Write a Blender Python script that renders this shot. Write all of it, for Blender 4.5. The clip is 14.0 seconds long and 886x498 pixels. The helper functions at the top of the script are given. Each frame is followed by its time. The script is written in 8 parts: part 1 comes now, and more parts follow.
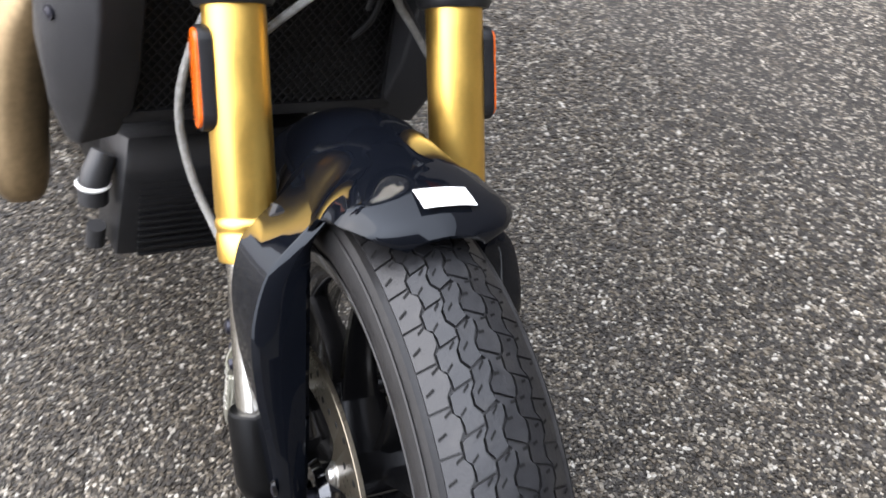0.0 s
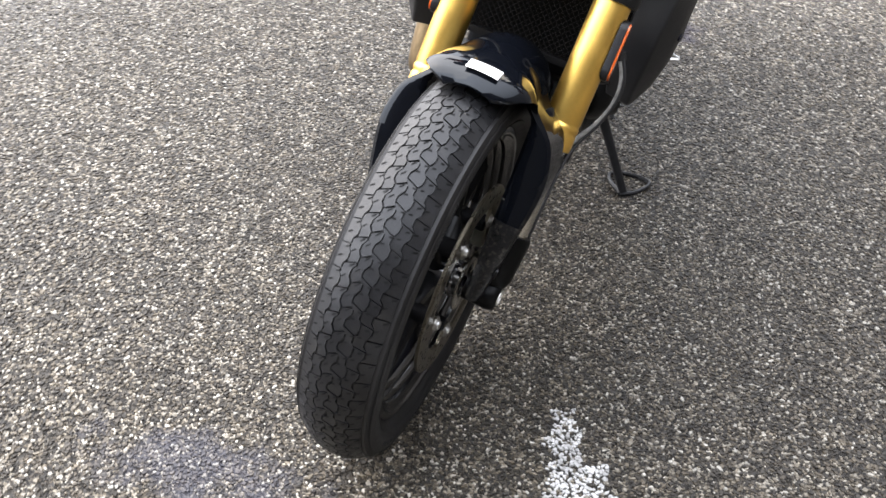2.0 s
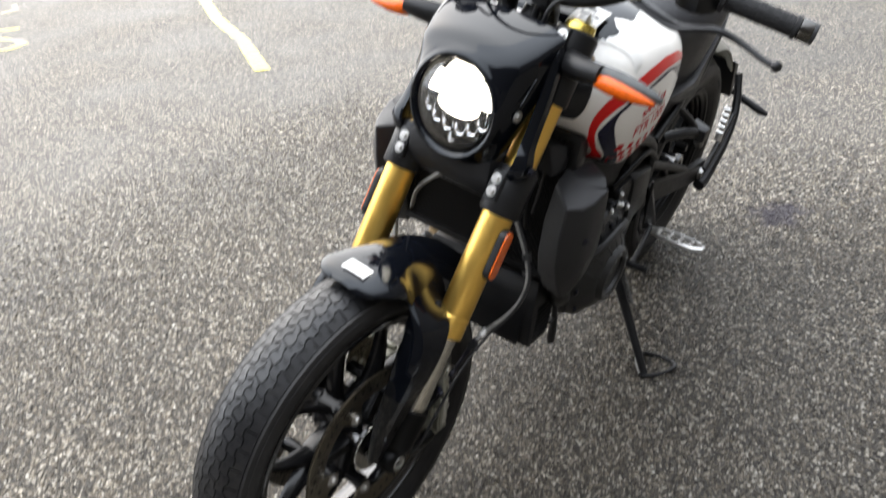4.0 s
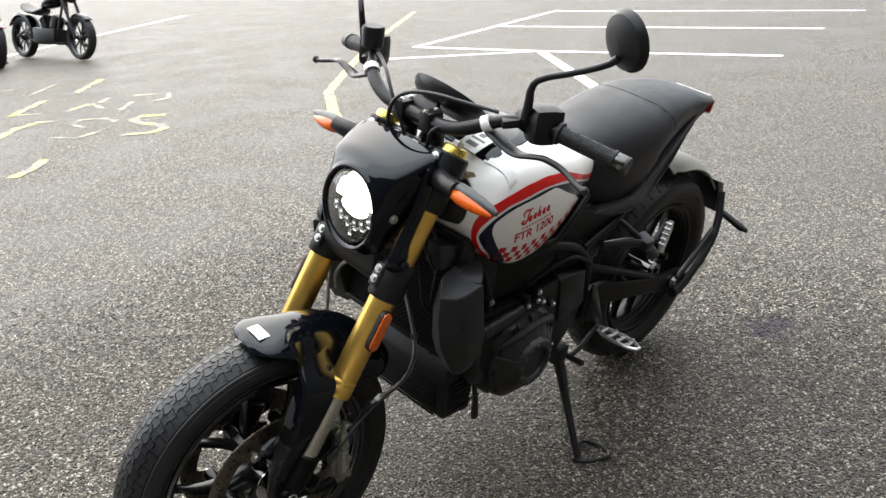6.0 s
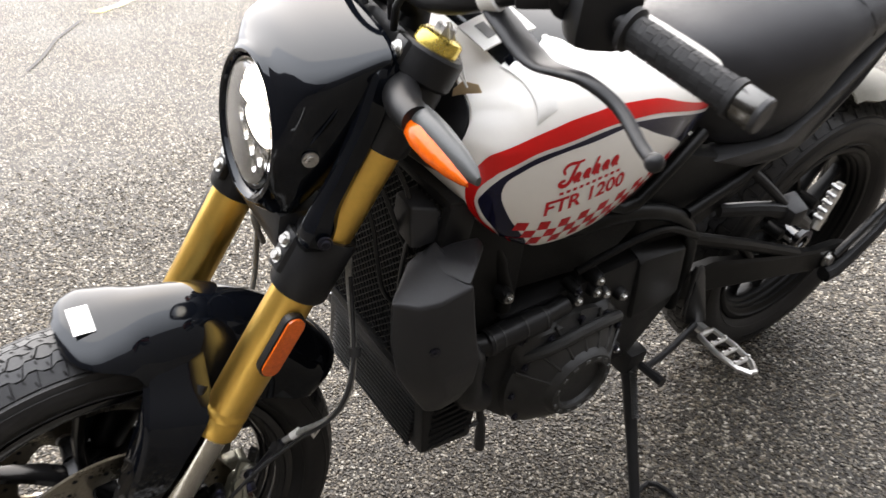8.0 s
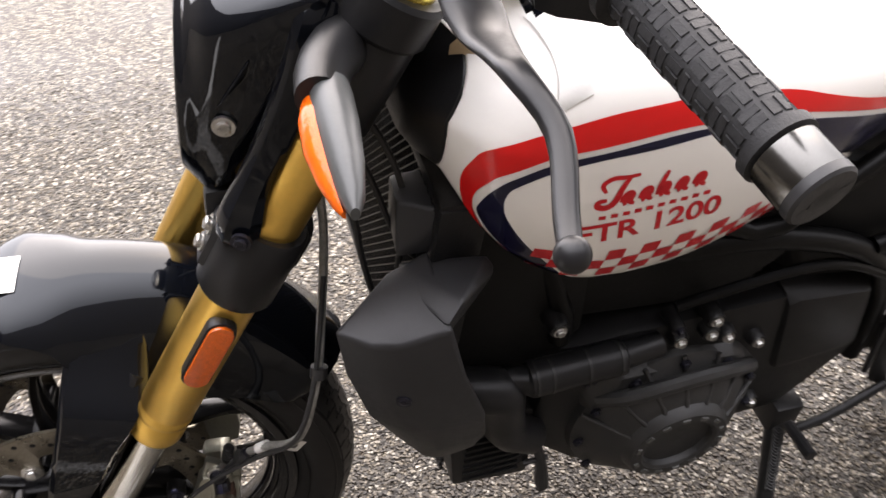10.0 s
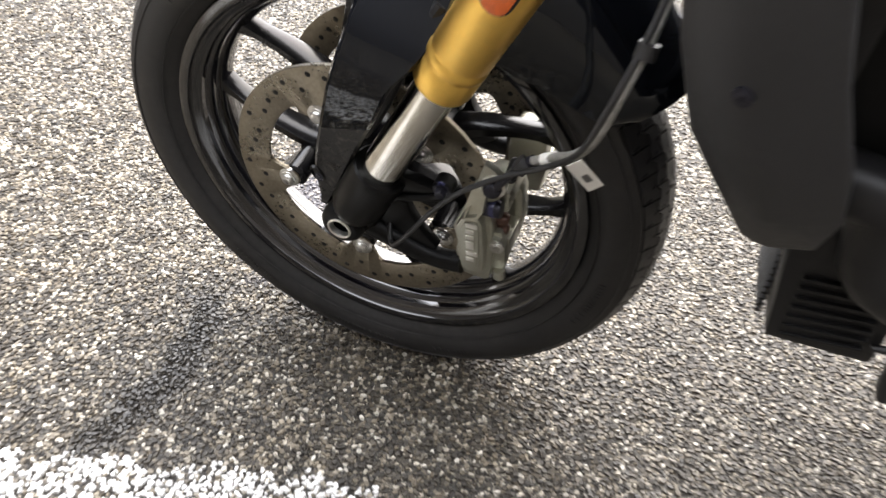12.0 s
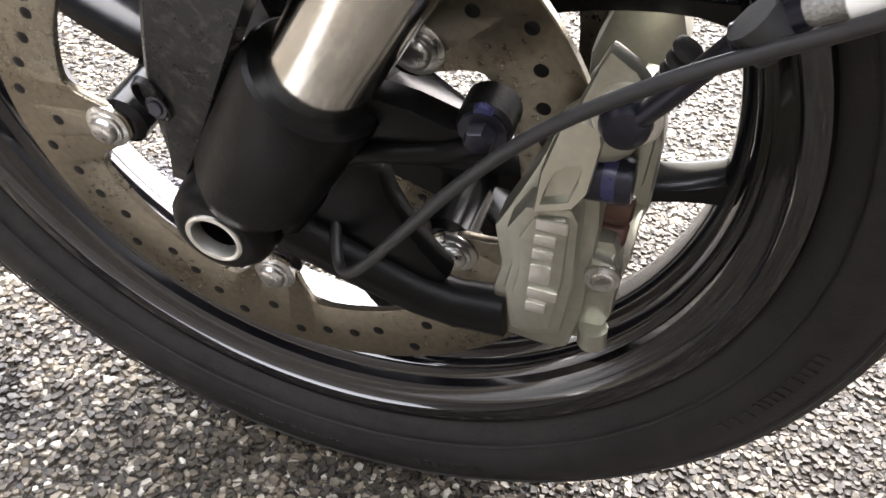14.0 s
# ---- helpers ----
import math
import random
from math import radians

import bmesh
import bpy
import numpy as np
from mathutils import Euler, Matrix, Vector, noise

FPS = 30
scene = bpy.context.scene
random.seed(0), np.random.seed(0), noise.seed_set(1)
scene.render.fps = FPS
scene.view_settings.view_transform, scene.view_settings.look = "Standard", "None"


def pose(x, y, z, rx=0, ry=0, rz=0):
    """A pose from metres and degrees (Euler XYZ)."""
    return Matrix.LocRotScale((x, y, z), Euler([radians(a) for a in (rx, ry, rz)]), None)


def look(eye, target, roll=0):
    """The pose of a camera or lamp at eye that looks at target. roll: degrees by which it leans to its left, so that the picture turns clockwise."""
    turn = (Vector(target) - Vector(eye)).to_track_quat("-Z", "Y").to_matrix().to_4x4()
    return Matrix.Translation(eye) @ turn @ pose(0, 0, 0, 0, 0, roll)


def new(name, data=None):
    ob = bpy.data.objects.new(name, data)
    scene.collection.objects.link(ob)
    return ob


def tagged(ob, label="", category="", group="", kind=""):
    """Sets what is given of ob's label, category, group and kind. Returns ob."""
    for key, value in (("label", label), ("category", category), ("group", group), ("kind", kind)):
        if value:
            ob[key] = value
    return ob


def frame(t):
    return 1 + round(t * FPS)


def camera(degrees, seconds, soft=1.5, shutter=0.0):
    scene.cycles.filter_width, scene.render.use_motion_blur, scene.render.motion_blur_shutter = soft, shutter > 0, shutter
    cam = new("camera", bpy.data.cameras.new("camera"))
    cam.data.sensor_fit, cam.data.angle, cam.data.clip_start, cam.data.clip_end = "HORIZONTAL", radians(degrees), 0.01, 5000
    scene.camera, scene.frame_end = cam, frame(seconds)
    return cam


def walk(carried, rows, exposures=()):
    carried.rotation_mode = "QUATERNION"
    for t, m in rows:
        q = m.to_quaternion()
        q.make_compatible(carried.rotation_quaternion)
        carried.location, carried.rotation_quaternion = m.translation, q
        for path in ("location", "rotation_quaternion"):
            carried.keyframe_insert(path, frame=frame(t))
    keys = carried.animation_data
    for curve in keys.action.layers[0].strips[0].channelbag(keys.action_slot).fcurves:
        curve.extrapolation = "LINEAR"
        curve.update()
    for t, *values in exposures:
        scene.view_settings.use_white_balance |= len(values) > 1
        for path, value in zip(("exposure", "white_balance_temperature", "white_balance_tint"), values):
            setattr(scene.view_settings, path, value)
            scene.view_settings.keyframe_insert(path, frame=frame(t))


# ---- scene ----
cam = camera(52.2, 14.0, soft=1.5, shutter=0.3)
PATH = [
    (0, (0.5113, -0.1970, 1.1113), (-0.1358, 0.1765, 0.4467), -0.46),
    (0.5, (0.6722, -0.1350, 1.1243), (-0.0595, 0.0706, 0.4744), -0.24),
    (1, (0.8608, -0.0417, 1.1404), (0.0765, 0.0123, 0.5223), -0.20),
    (1.5, (1.0640, 0.1138, 1.1642), (0.2592, 0.0388, 0.5754), 0.28),
    (2, (1.1190, 0.3449, 1.1535), (0.3291, 0.1207, 0.5827), 1.11),
    (2.5, (1.1958, 0.5505, 1.1612), (0.4257, 0.2383, 0.6050), 0.80),
    (3, (1.2946, 0.7335, 1.1893), (0.5409, 0.3625, 0.6466), -0.62),
    (3.5, (1.1918, 0.8643, 1.2142), (0.4681, 0.4059, 0.6982), -2.35),
    (4, (1.0149, 0.9441, 1.3004), (0.2717, 0.4279, 0.8747), -4.50),
    (4.2, (0.9796, 0.9693, 1.3382), (0.2223, 0.4453, 0.9485), -6.11),
    (6.3, (0.9400, 1.5439, 1.3781), (0.2815, 0.8648, 1.0536), -3.28),
    (6.5, (0.8813, 1.5405, 1.3715), (0.2349, 0.8522, 1.0421), -3.20),
    (7, (0.6829, 1.4186, 1.3373), (0.0671, 0.7204, 0.9722), -2.94),
    (7.5, (0.4464, 1.2725, 1.2805), (-0.1054, 0.5438, 0.8750), -1.74),
    (8, (0.2152, 1.0854, 1.2151), (-0.3089, 0.3607, 0.7678), -0.54),
    (8.2, (0.1486, 0.9781, 1.1779), (-0.3800, 0.2671, 0.7141), -0.33),
    (10.3, (-0.2649, 0.9235, 1.1476), (-0.3681, 0.0870, 0.6094), -0.40),
    (10.5, (-0.3233, 0.9631, 1.1380), (-0.3345, 0.1192, 0.6018), 0.59),
    (11, (-0.4260, 1.0615, 1.1260), (-0.3140, 0.2438, 0.5613), 1.09),
    (11.5, (-0.4056, 1.0733, 1.0518), (-0.2430, 0.2782, 0.4675), 2.63),
    (12, (-0.2684, 0.8586, 0.8565), (-0.0789, 0.0810, 0.2570), 3.70),
    (12.5, (-0.1693, 0.5819, 0.6382), (-0.0269, -0.2088, 0.0427), 5.01),
    (13, (-0.1179, 0.4263, 0.5398), (-0.0081, -0.3718, -0.0527), 4.41),
    (13.5, (-0.1076, 0.3912, 0.5081), (-0.0153, -0.4059, -0.0887), 6.12),
    (14, (-0.1193, 0.4301, 0.5305), (-0.0080, -0.3708, -0.0579), 6.13),
]
walk(cam, [(t, look(eye, target, roll)) for t, eye, target, roll in PATH], exposures=[(0, 2.06, 7300, 14), (0.5, 2.24, 7200, 14), (1, 2.12, 7450, 14), (2, 2.06, 7500, 13), (3, 2.16, 7500, 12), (4.2, 1.70, 7700, 10), (6.5, 1.44, 7800, 9), (7.2, 1.60, 8000, 11), (8, 2.00, 8100, 13), (10.5, 2.38, 8350, 19), (11, 2.62, 8250, 17), (11.5, 2.80, 8150, 12), (12.2, 2.88, 8050, 14), (12.5, 3.02, 8050, 16), (14, 3.32, 7900, 15)])

# ---- world, sun ----
world = bpy.data.worlds.new("overcast_sky")
scene.world = world
world.use_nodes = True
wn, wl = world.node_tree.nodes, world.node_tree.links
sky = wn.new("ShaderNodeTexSky")
sky.sky_type, sky.sun_disc = "NISHITA", False
sky.sun_elevation, sky.sun_rotation = radians(43), radians(204)
sky.dust_density, sky.air_density = 4.0, 1.5
grey = wn.new("ShaderNodeMix")
grey.data_type = "RGBA"
grey.inputs["Factor"].default_value = 0.9
# cloud cover: brightest overhead, dimmer near the horizon and away from the sun
where, height, cloud = wn.new("ShaderNodeTexCoord"), wn.new("ShaderNodeMapRange"), wn.new("ShaderNodeVectorMath")
side = wn.new("ShaderNodeVectorMath")
side.operation = "DOT_PRODUCT"
side.inputs[1].default_value = (0.04, -0.58, 1.0)
height.inputs["From Min"].default_value, height.inputs["From Max"].default_value = -0.60, 1.0
height.inputs["To Min"].default_value, height.inputs["To Max"].default_value = 0.0, 1.0
steep = wn.new("ShaderNodeMath")
steep.operation = "POWER"
steep.inputs[1].default_value = 2.1
glow = wn.new("ShaderNodeMath")
glow.operation = "MULTIPLY_ADD"
glow.inputs[1].default_value, glow.inputs[2].default_value = 1.85, 0.05
cloud.operation = "SCALE"
cloud.inputs[0].default_value = (7.7, 9.0, 11.3)
wl.new(where.outputs["Generated"], side.inputs[0])
wl.new(side.outputs["Value"], height.inputs["Value"])
wl.new(height.outputs["Result"], steep.inputs[0])
wl.new(steep.outputs[0], glow.inputs[0])
wl.new(glow.outputs[0], cloud.inputs["Scale"])
wl.new(cloud.outputs["Vector"], grey.inputs["B"])
wl.new(sky.outputs["Color"], grey.inputs["A"])
wl.new(grey.outputs["Result"], wn["Background"].inputs["Color"])
wn["Background"].inputs["Strength"].default_value = 0.11

sun = new("sun", bpy.data.lights.new("sun", "SUN"))
sun.data.energy, sun.data.angle, sun.data.color = 0.6, radians(80), (1.0, 0.94, 0.84)
sun.matrix_world = look((-1.7, -3.8, 3.9), (0, 0, 0))

# ---- materials ----


def material(name, color, rough=0.5, metal=0.0, vary=0.15, scale=30.0, bump=0.0, bump_scale=200.0, coat=0.0, spots=0.0, ior=1.5, spec=0.5):
    """A surface with variation at two scales in colour and gloss, and fine relief."""
    m = bpy.data.materials.new(name)
    m.use_nodes = True
    n, l = m.node_tree.nodes, m.node_tree.links
    b = n["Principled BSDF"]
    b.inputs["Metallic"].default_value = metal
    b.inputs["IOR"].default_value = ior
    b.inputs["Specular IOR Level"].default_value = spec
    b.inputs["Coat Weight"].default_value = coat
    b.inputs["Coat Roughness"].default_value = 0.05
    co = n.new("ShaderNodeTexCoord")
    big, fine = n.new("ShaderNodeTexNoise"), n.new("ShaderNodeTexNoise")
    big.inputs["Scale"].default_value, fine.inputs["Scale"].default_value = scale, scale * 9
    big.inputs["Detail"].default_value = fine.inputs["Detail"].default_value = 4
    l.new(co.outputs["Object"], big.inputs["Vector"])
    l.new(co.outputs["Object"], fine.inputs["Vector"])
    mean = n.new("ShaderNodeMath")
    mean.operation = "ADD"
    l.new(big.outputs["Fac"], mean.inputs[0])
    l.new(fine.outputs["Fac"], mean.inputs[1])
    tone = n.new("ShaderNodeMapRange")
    tone.inputs["From Min"].default_value, tone.inputs["From Max"].default_value = 0.6, 1.4
    tone.inputs["To Min"].default_value, tone.inputs["To Max"].default_value = 1 - vary, 1 + vary
    l.new(mean.outputs[0], tone.inputs["Value"])
    tint = n.new("ShaderNodeVectorMath")
    tint.operation = "SCALE"
    tint.inputs[0].default_value = color[:3]
    l.new(tone.outputs["Result"], tint.inputs["Scale"])
    out = tint.outputs["Vector"]
    if spots:
        dust = n.new("ShaderNodeTexNoise")
        dust.inputs["Scale"].default_value, dust.inputs["Detail"].default_value = scale * 2.3, 8
        l.new(co.outputs["Object"], dust.inputs["Vector"])
        cut = n.new("ShaderNodeMapRange")
        cut.inputs["From Min"].default_value, cut.inputs["From Max"].default_value = 0.52, 0.75
        cut.inputs["To Max"].default_value = spots
        l.new(dust.outputs["Fac"], cut.inputs["Value"])
        mix = n.new("ShaderNodeMix")
        mix.data_type = "RGBA"
        mix.inputs["B"].default_value = (0.28, 0.25, 0.21, 1)
        l.new(cut.outputs["Result"], mix.inputs["Factor"])
        l.new(out, mix.inputs["A"])
        out = mix.outputs["Result"]
    l.new(out, b.inputs["Base Color"])
    gloss = n.new("ShaderNodeMapRange")
    gloss.inputs["From Min"].default_value, gloss.inputs["From Max"].default_value = 0.6, 1.4
    gloss.inputs["To Min"].default_value, gloss.inputs["To Max"].default_value = rough * 0.8, min(1.0, rough * 1.2)
    l.new(mean.outputs[0], gloss.inputs["Value"])
    l.new(gloss.outputs["Result"], b.inputs["Roughness"])
    if bump:
        grain = n.new("ShaderNodeTexNoise")
        grain.inputs["Scale"].default_value, grain.inputs["Detail"].default_value = bump_scale, 3
        l.new(co.outputs["Object"], grain.inputs["Vector"])
        rel = n.new("ShaderNodeBump")
        rel.inputs["Strength"].default_value, rel.inputs["Distance"].default_value = bump, 0.001
        l.new(grain.outputs["Fac"], rel.inputs["Height"])
        l.new(rel.outputs["Normal"], b.inputs["Normal"])
    return m


def glowing(name, color, strength):
    m = bpy.data.materials.new(name)
    m.use_nodes = True
    b = m.node_tree.nodes["Principled BSDF"]
    b.inputs["Base Color"].default_value = (*color, 1)
    b.inputs["Emission Color"].default_value = (*color, 1)
    b.inputs["Emission Strength"].default_value = strength
    return m


def glassy(name, color, rough=0.05, alpha_glass=1.0):
    m = bpy.data.materials.new(name)
    m.use_nodes = True
    b = m.node_tree.nodes["Principled BSDF"]
    b.inputs["Base Color"].default_value = (*color, 1)
    b.inputs["Roughness"].default_value = rough
    b.inputs["Transmission Weight"].default_value = alpha_glass
    b.inputs["IOR"].default_value = 1.45
    return m


RUBBER = material("tyre_rubber", (0.0165, 0.0158, 0.0158), 0.48, vary=0.35, scale=14, bump=0.25, bump_scale=500, spots=0.025, spec=0.25)
TREAD = material("damp_tread_rubber", (0.0095, 0.0095, 0.0105), 0.40, vary=0.45, scale=18, bump=0.3, bump_scale=400, spots=0.035, spec=0.40)
SIPE = material("groove_rubber", (0.003, 0.003, 0.003), 0.7, vary=0.2, scale=40, spec=0.15)
GRIP = material("grip_rubber", (0.014, 0.014, 0.015), 0.6, vary=0.2, scale=40, bump=0.3, bump_scale=700, spec=0.35)
HOSE = material("hose_rubber", (0.018, 0.018, 0.019), 0.45, vary=0.25, scale=60, spec=0.4)
BRAID = material("braided_hose", (0.24, 0.235, 0.22), 0.4, 0.3, vary=0.5, scale=120, bump=0.8, bump_scale=900)
GLOSS = material("gloss_black_paint", (0.0024, 0.0030, 0.0046), 0.04, vary=0.15, scale=25, spec=0.30)
GLOSS.node_tree.nodes["Principled BSDF"].inputs["Specular Tint"].default_value = (0.93, 0.97, 1.0, 1)
SATIN = material("satin_black_plastic", (0.0095, 0.0095, 0.0102), 0.36, vary=0.2, scale=30, bump=0.2, bump_scale=900, spots=0.008, spec=0.25)
SHROUD = material("grained_black_plastic", (0.019, 0.019, 0.0205), 0.42, vary=0.15, scale=20, bump=0.3, bump_scale=1100, spots=0.008, spec=0.34)
CAST = material("black_cast_alloy", (0.0075, 0.0075, 0.008), 0.36, 0.0, vary=0.25, scale=30, bump=0.4, bump_scale=600, spots=0.012, spec=0.24)
CASTGREY = material("dark_grey_cover", (0.024, 0.024, 0.024), 0.4, 0.2, vary=0.25, scale=25, bump=0.35, bump_scale=700, spots=0.03, spec=0.4)
FOOT = material("fork_foot_black", (0.0024, 0.0024, 0.0025), 0.36, 0.0, vary=0.2, scale=40, bump=0.15, bump_scale=500, spec=0.13)
RIM = material("rim_black", (0.0035, 0.0035, 0.0045), 0.085, 0.0, vary=0.12, scale=30, coat=0.3, spec=0.8)
SPOKE = material("spoke_black", (0.0045, 0.0045, 0.005), 0.20, 0.0, vary=0.12, scale=30, spec=0.22)
GUARD = material("scuffed_black_plastic", (0.006, 0.006, 0.0065), 0.30, vary=0.3, scale=75, bump=0.1, bump_scale=300, spots=0.22, spec=0.34)
GOLD = material("gold_anodised", (0.90, 0.56, 0.14), 0.36, 1.0, vary=0.05, scale=20)
GOLDCAP = material("gold_cap", (0.70, 0.52, 0.12), 0.25, 0.9, vary=0.08, scale=40)
CHROME = material("chromed_tube", (0.62, 0.60, 0.55), 0.16, 1.0, vary=0.12, scale=60, spots=0.12)
DISC = material("brake_disc_steel", (0.185, 0.160, 0.122), 0.30, 0.95, vary=0.28, scale=26, bump=0.2, bump_scale=800)
CALIPER = material("caliper_anodised", (0.36, 0.355, 0.30), 0.36, 0.85, vary=0.12, scale=30, bump=0.06, bump_scale=1400)
CALTEXT = material("bare_alloy", (0.70, 0.685, 0.64), 0.32, 0.95, vary=0.1, scale=80)
BOLT = material("zinc_bolt", (0.52, 0.51, 0.49), 0.3, 1.0, vary=0.15, scale=200)
DARKBOLT = material("dark_bolt", (0.016, 0.016, 0.024), 0.32, 0.5, vary=0.2, scale=200)
WORN = material("worn_grey_relief", (0.10, 0.10, 0.095), 0.4, 0.4, vary=0.3, scale=120)
BAREND = material("turned_steel", (0.13, 0.127, 0.12), 0.2, 1.0, vary=0.1, scale=90)
PEG = material("bare_alloy_peg", (0.60, 0.59, 0.57), 0.32, 0.9, vary=0.1, scale=90)
WHITE = material("white_tank_paint", (0.86, 0.835, 0.79), 0.14, vary=0.015, scale=8, spec=0.5)
PANEL = material("white_panel_paint", (0.84, 0.81, 0.76), 0.16, vary=0.015, scale=8, spec=0.4)
RED = material("red_paint", (0.66, 0.012, 0.012), 0.16, vary=0.04, scale=8, spec=0.3)
NAVY = material("navy_paint", (0.006, 0.006, 0.024), 0.14, vary=0.05, scale=8, spec=0.35)
REDTEXT = material("red_decal", (0.55, 0.014, 0.02), 0.25, vary=0.05, scale=30, spec=0.3)
VINYL = material("black_seat_vinyl", (0.014, 0.014, 0.016), 0.44, vary=0.12, scale=15, bump=0.5, bump_scale=900, spec=0.29)
ORANGE = material("orange_lens", (0.66, 0.10, 0.008), 0.12, vary=0.25, scale=140, bump=0.4, bump_scale=260, spec=0.35)
REFLECT = material("orange_reflector", (0.62, 0.10, 0.008), 0.2, vary=0.3, scale=260, bump=0.6, bump_scale=500, coat=0.6)
REDLENS = material("red_lens", (0.55, 0.03, 0.03), 0.15, vary=0.1, scale=60, coat=0.5)
LEVER = material("dark_satin_lever", (0.009, 0.009, 0.010), 0.34, 0.0, vary=0.15, scale=60, spec=0.32)
GREYLENS = material("grey_plastic", (0.055, 0.058, 0.058), 0.35, vary=0.1, scale=40, spec=0.4)
BRONZE = material("bronze_exhaust", (0.25, 0.175, 0.095), 0.38, 0.8, vary=0.25, scale=12)
PAPER = material("kraft_paper", (0.42, 0.31, 0.19), 0.8, vary=0.08, scale=60, bump=0.2, bump_scale=500)
LABEL = material("white_label", (0.78, 0.77, 0.74), 0.4, vary=0.04, scale=50)
INK = material("label_print", (0.12, 0.12, 0.12), 0.5, vary=0.1, scale=50)
MIRROR = material("mirror_glass", (0.9, 0.9, 0.9), 0.03, 1.0, vary=0.01)
SCREEN = material("dark_screen", (0.008, 0.008, 0.01), 0.1, vary=0.1, coat=1.0)
MESH = material("black_mesh", (0.007, 0.007, 0.007), 0.5, 0.0, vary=0.3, scale=200, spec=0.15)
OLIVE = material("dusty_grey_plastic", (0.19, 0.18, 0.15), 0.55, vary=0.15, scale=20, bump=0.2, bump_scale=500, spots=0.3)
LEDLIT = glowing("lit_lamp", (1.0, 0.98, 0.93), 1.7)
BLUEMARK = material("blue_paint_mark", (0.014, 0.016, 0.06), 0.3, vary=0.3, scale=150)
RUST = material("rusty_steel", (0.06, 0.025, 0.016), 0.5, 0.3, vary=0.4, scale=90)
REFLECTOR = material("lamp_chrome", (0.75, 0.75, 0.75), 0.12, 1.0, vary=0.05)
LENS = glassy("clear_lens", (1, 1, 1), 0.02)
SKY_BLOCK = material("dark_sky_block", (0.07, 0.065, 0.06), 0.8, vary=0.2, scale=1.5, bump=0.4, bump_scale=60)

# ---- shapes ----


def part(name, bm, mat_, parent, label="", m=None, angle=35):
    """Links a bmesh as one mesh object under a thing or a part."""
    me = bpy.data.meshes.new(name)
    bmesh.ops.recalc_face_normals(bm, faces=bm.faces)
    bm.to_mesh(me)
    bm.free()
    for p in me.polygons:
        p.use_smooth = True
    me.set_sharp_from_angle(angle=radians(angle))
    me.materials.append(mat_)
    ob = new(name, me)
    if parent is not None:
        ob.parent = parent
    if m is not None:
        ob.matrix_basis = m
    return tagged(ob, label)


def thing(name, m, label, category, group="", kind=""):
    ob = new(name)
    ob.empty_display_size = 0.1
    ob.matrix_basis = m
    return tagged(ob, label, category, group, kind)


def tube(bm, pts, radius, seg=12, smooth=0, caps=True):
    """A round bar swept along points; radius may be one number or one for each point."""
    pts = [Vector(p) for p in pts]
    rad = list(radius) if isinstance(radius, (list, tuple)) else [radius] * len(pts)
    for _ in range(smooth):
        np_, nr = [pts[0]], [rad[0]]
        for a, b, ra, rb in zip(pts, pts[1:], rad, rad[1:]):
            np_ += [a.lerp(b, 0.25), a.lerp(b, 0.75)]
            nr += [ra * 0.75 + rb * 0.25, ra * 0.25 + rb * 0.75]
        pts, rad = np_ + [pts[-1]], nr + [rad[-1]]
    rings, side = [], None
    for i, p in enumerate(pts):
        way = pts[min(i + 1, len(pts) - 1)] - pts[max(i - 1, 0)]
        if way.length < 1e-7:
            way = pts[-1] - pts[0]
        way.normalize()
        if side is None:
            side = way.cross(Vector((0.31, 0.17, 0.93))).normalized()
        side = (side - way * side.dot(way)).normalized()
        up = way.cross(side)
        rings.append([bm.verts.new(p + rad[i] * (math.cos(k * math.tau / seg) * side + math.sin(k * math.tau / seg) * up)) for k in range(seg)])
    skin(bm, rings, True, caps)
    return bm


def skin(bm, rings, closed=True, caps=True):
    n = len(rings[0])
    for a, b in zip(rings, rings[1:]):
        for k in range(n if closed else n - 1):
            bm.faces.new((a[k], a[(k + 1) % n], b[(k + 1) % n], b[k]))
    if caps:
        bm.faces.new(rings[0])
        bm.faces.new(rings[-1][::-1])


def lathe(bm, profile, centre, seg=64, closed=False, axis="Y"):
    """A profile of (radius, along) turned round an axis through centre."""
    cx, cy, cz = centre
    rings = []
    for k in range(seg):
        c, s = math.cos(k * math.tau / seg), math.sin(k * math.tau / seg)
        ring = []
        for r, h in profile:
            if axis == "Y":
                ring.append(bm.verts.new((cx + r * c, cy + h, cz + r * s)))
            elif axis == "Z":
                ring.append(bm.verts.new((cx + r * c, cy + r * s, cz + h)))
            else:
                ring.append(bm.verts.new((cx + h, cy + r * c, cz + r * s)))
        rings.append(ring)
    n = len(profile)
    for k in range(seg):
        a, b = rings[k], rings[(k + 1) % seg]
        for i in range(n if closed else n - 1):
            j = (i + 1) % n
            bm.faces.new((a[i], a[j], b[j], b[i]))
    return bm


def box(bm, centre, size, bevel=0.0, m=None):
    """A box with rounded edges."""
    g = bmesh.ops.create_cube(bm, size=1.0)
    vs = g["verts"]
    for v in vs:
        v.co = Vector((v.co.x * size[0], v.co.y * size[1], v.co.z * size[2]))
    if bevel:
        es = {e for v in vs for e in v.link_edges}
        r = bmesh.ops.bevel(bm, geom=list(es), offset=bevel, segments=2, affect="EDGES", profile=0.6)
        vs = {v for f in r["faces"] for v in f.verts} | {v for v in vs if v.is_valid}
    mm = Matrix.Translation(centre) @ (m or Matrix())
    for v in vs:
        v.co = mm @ v.co
    return bm


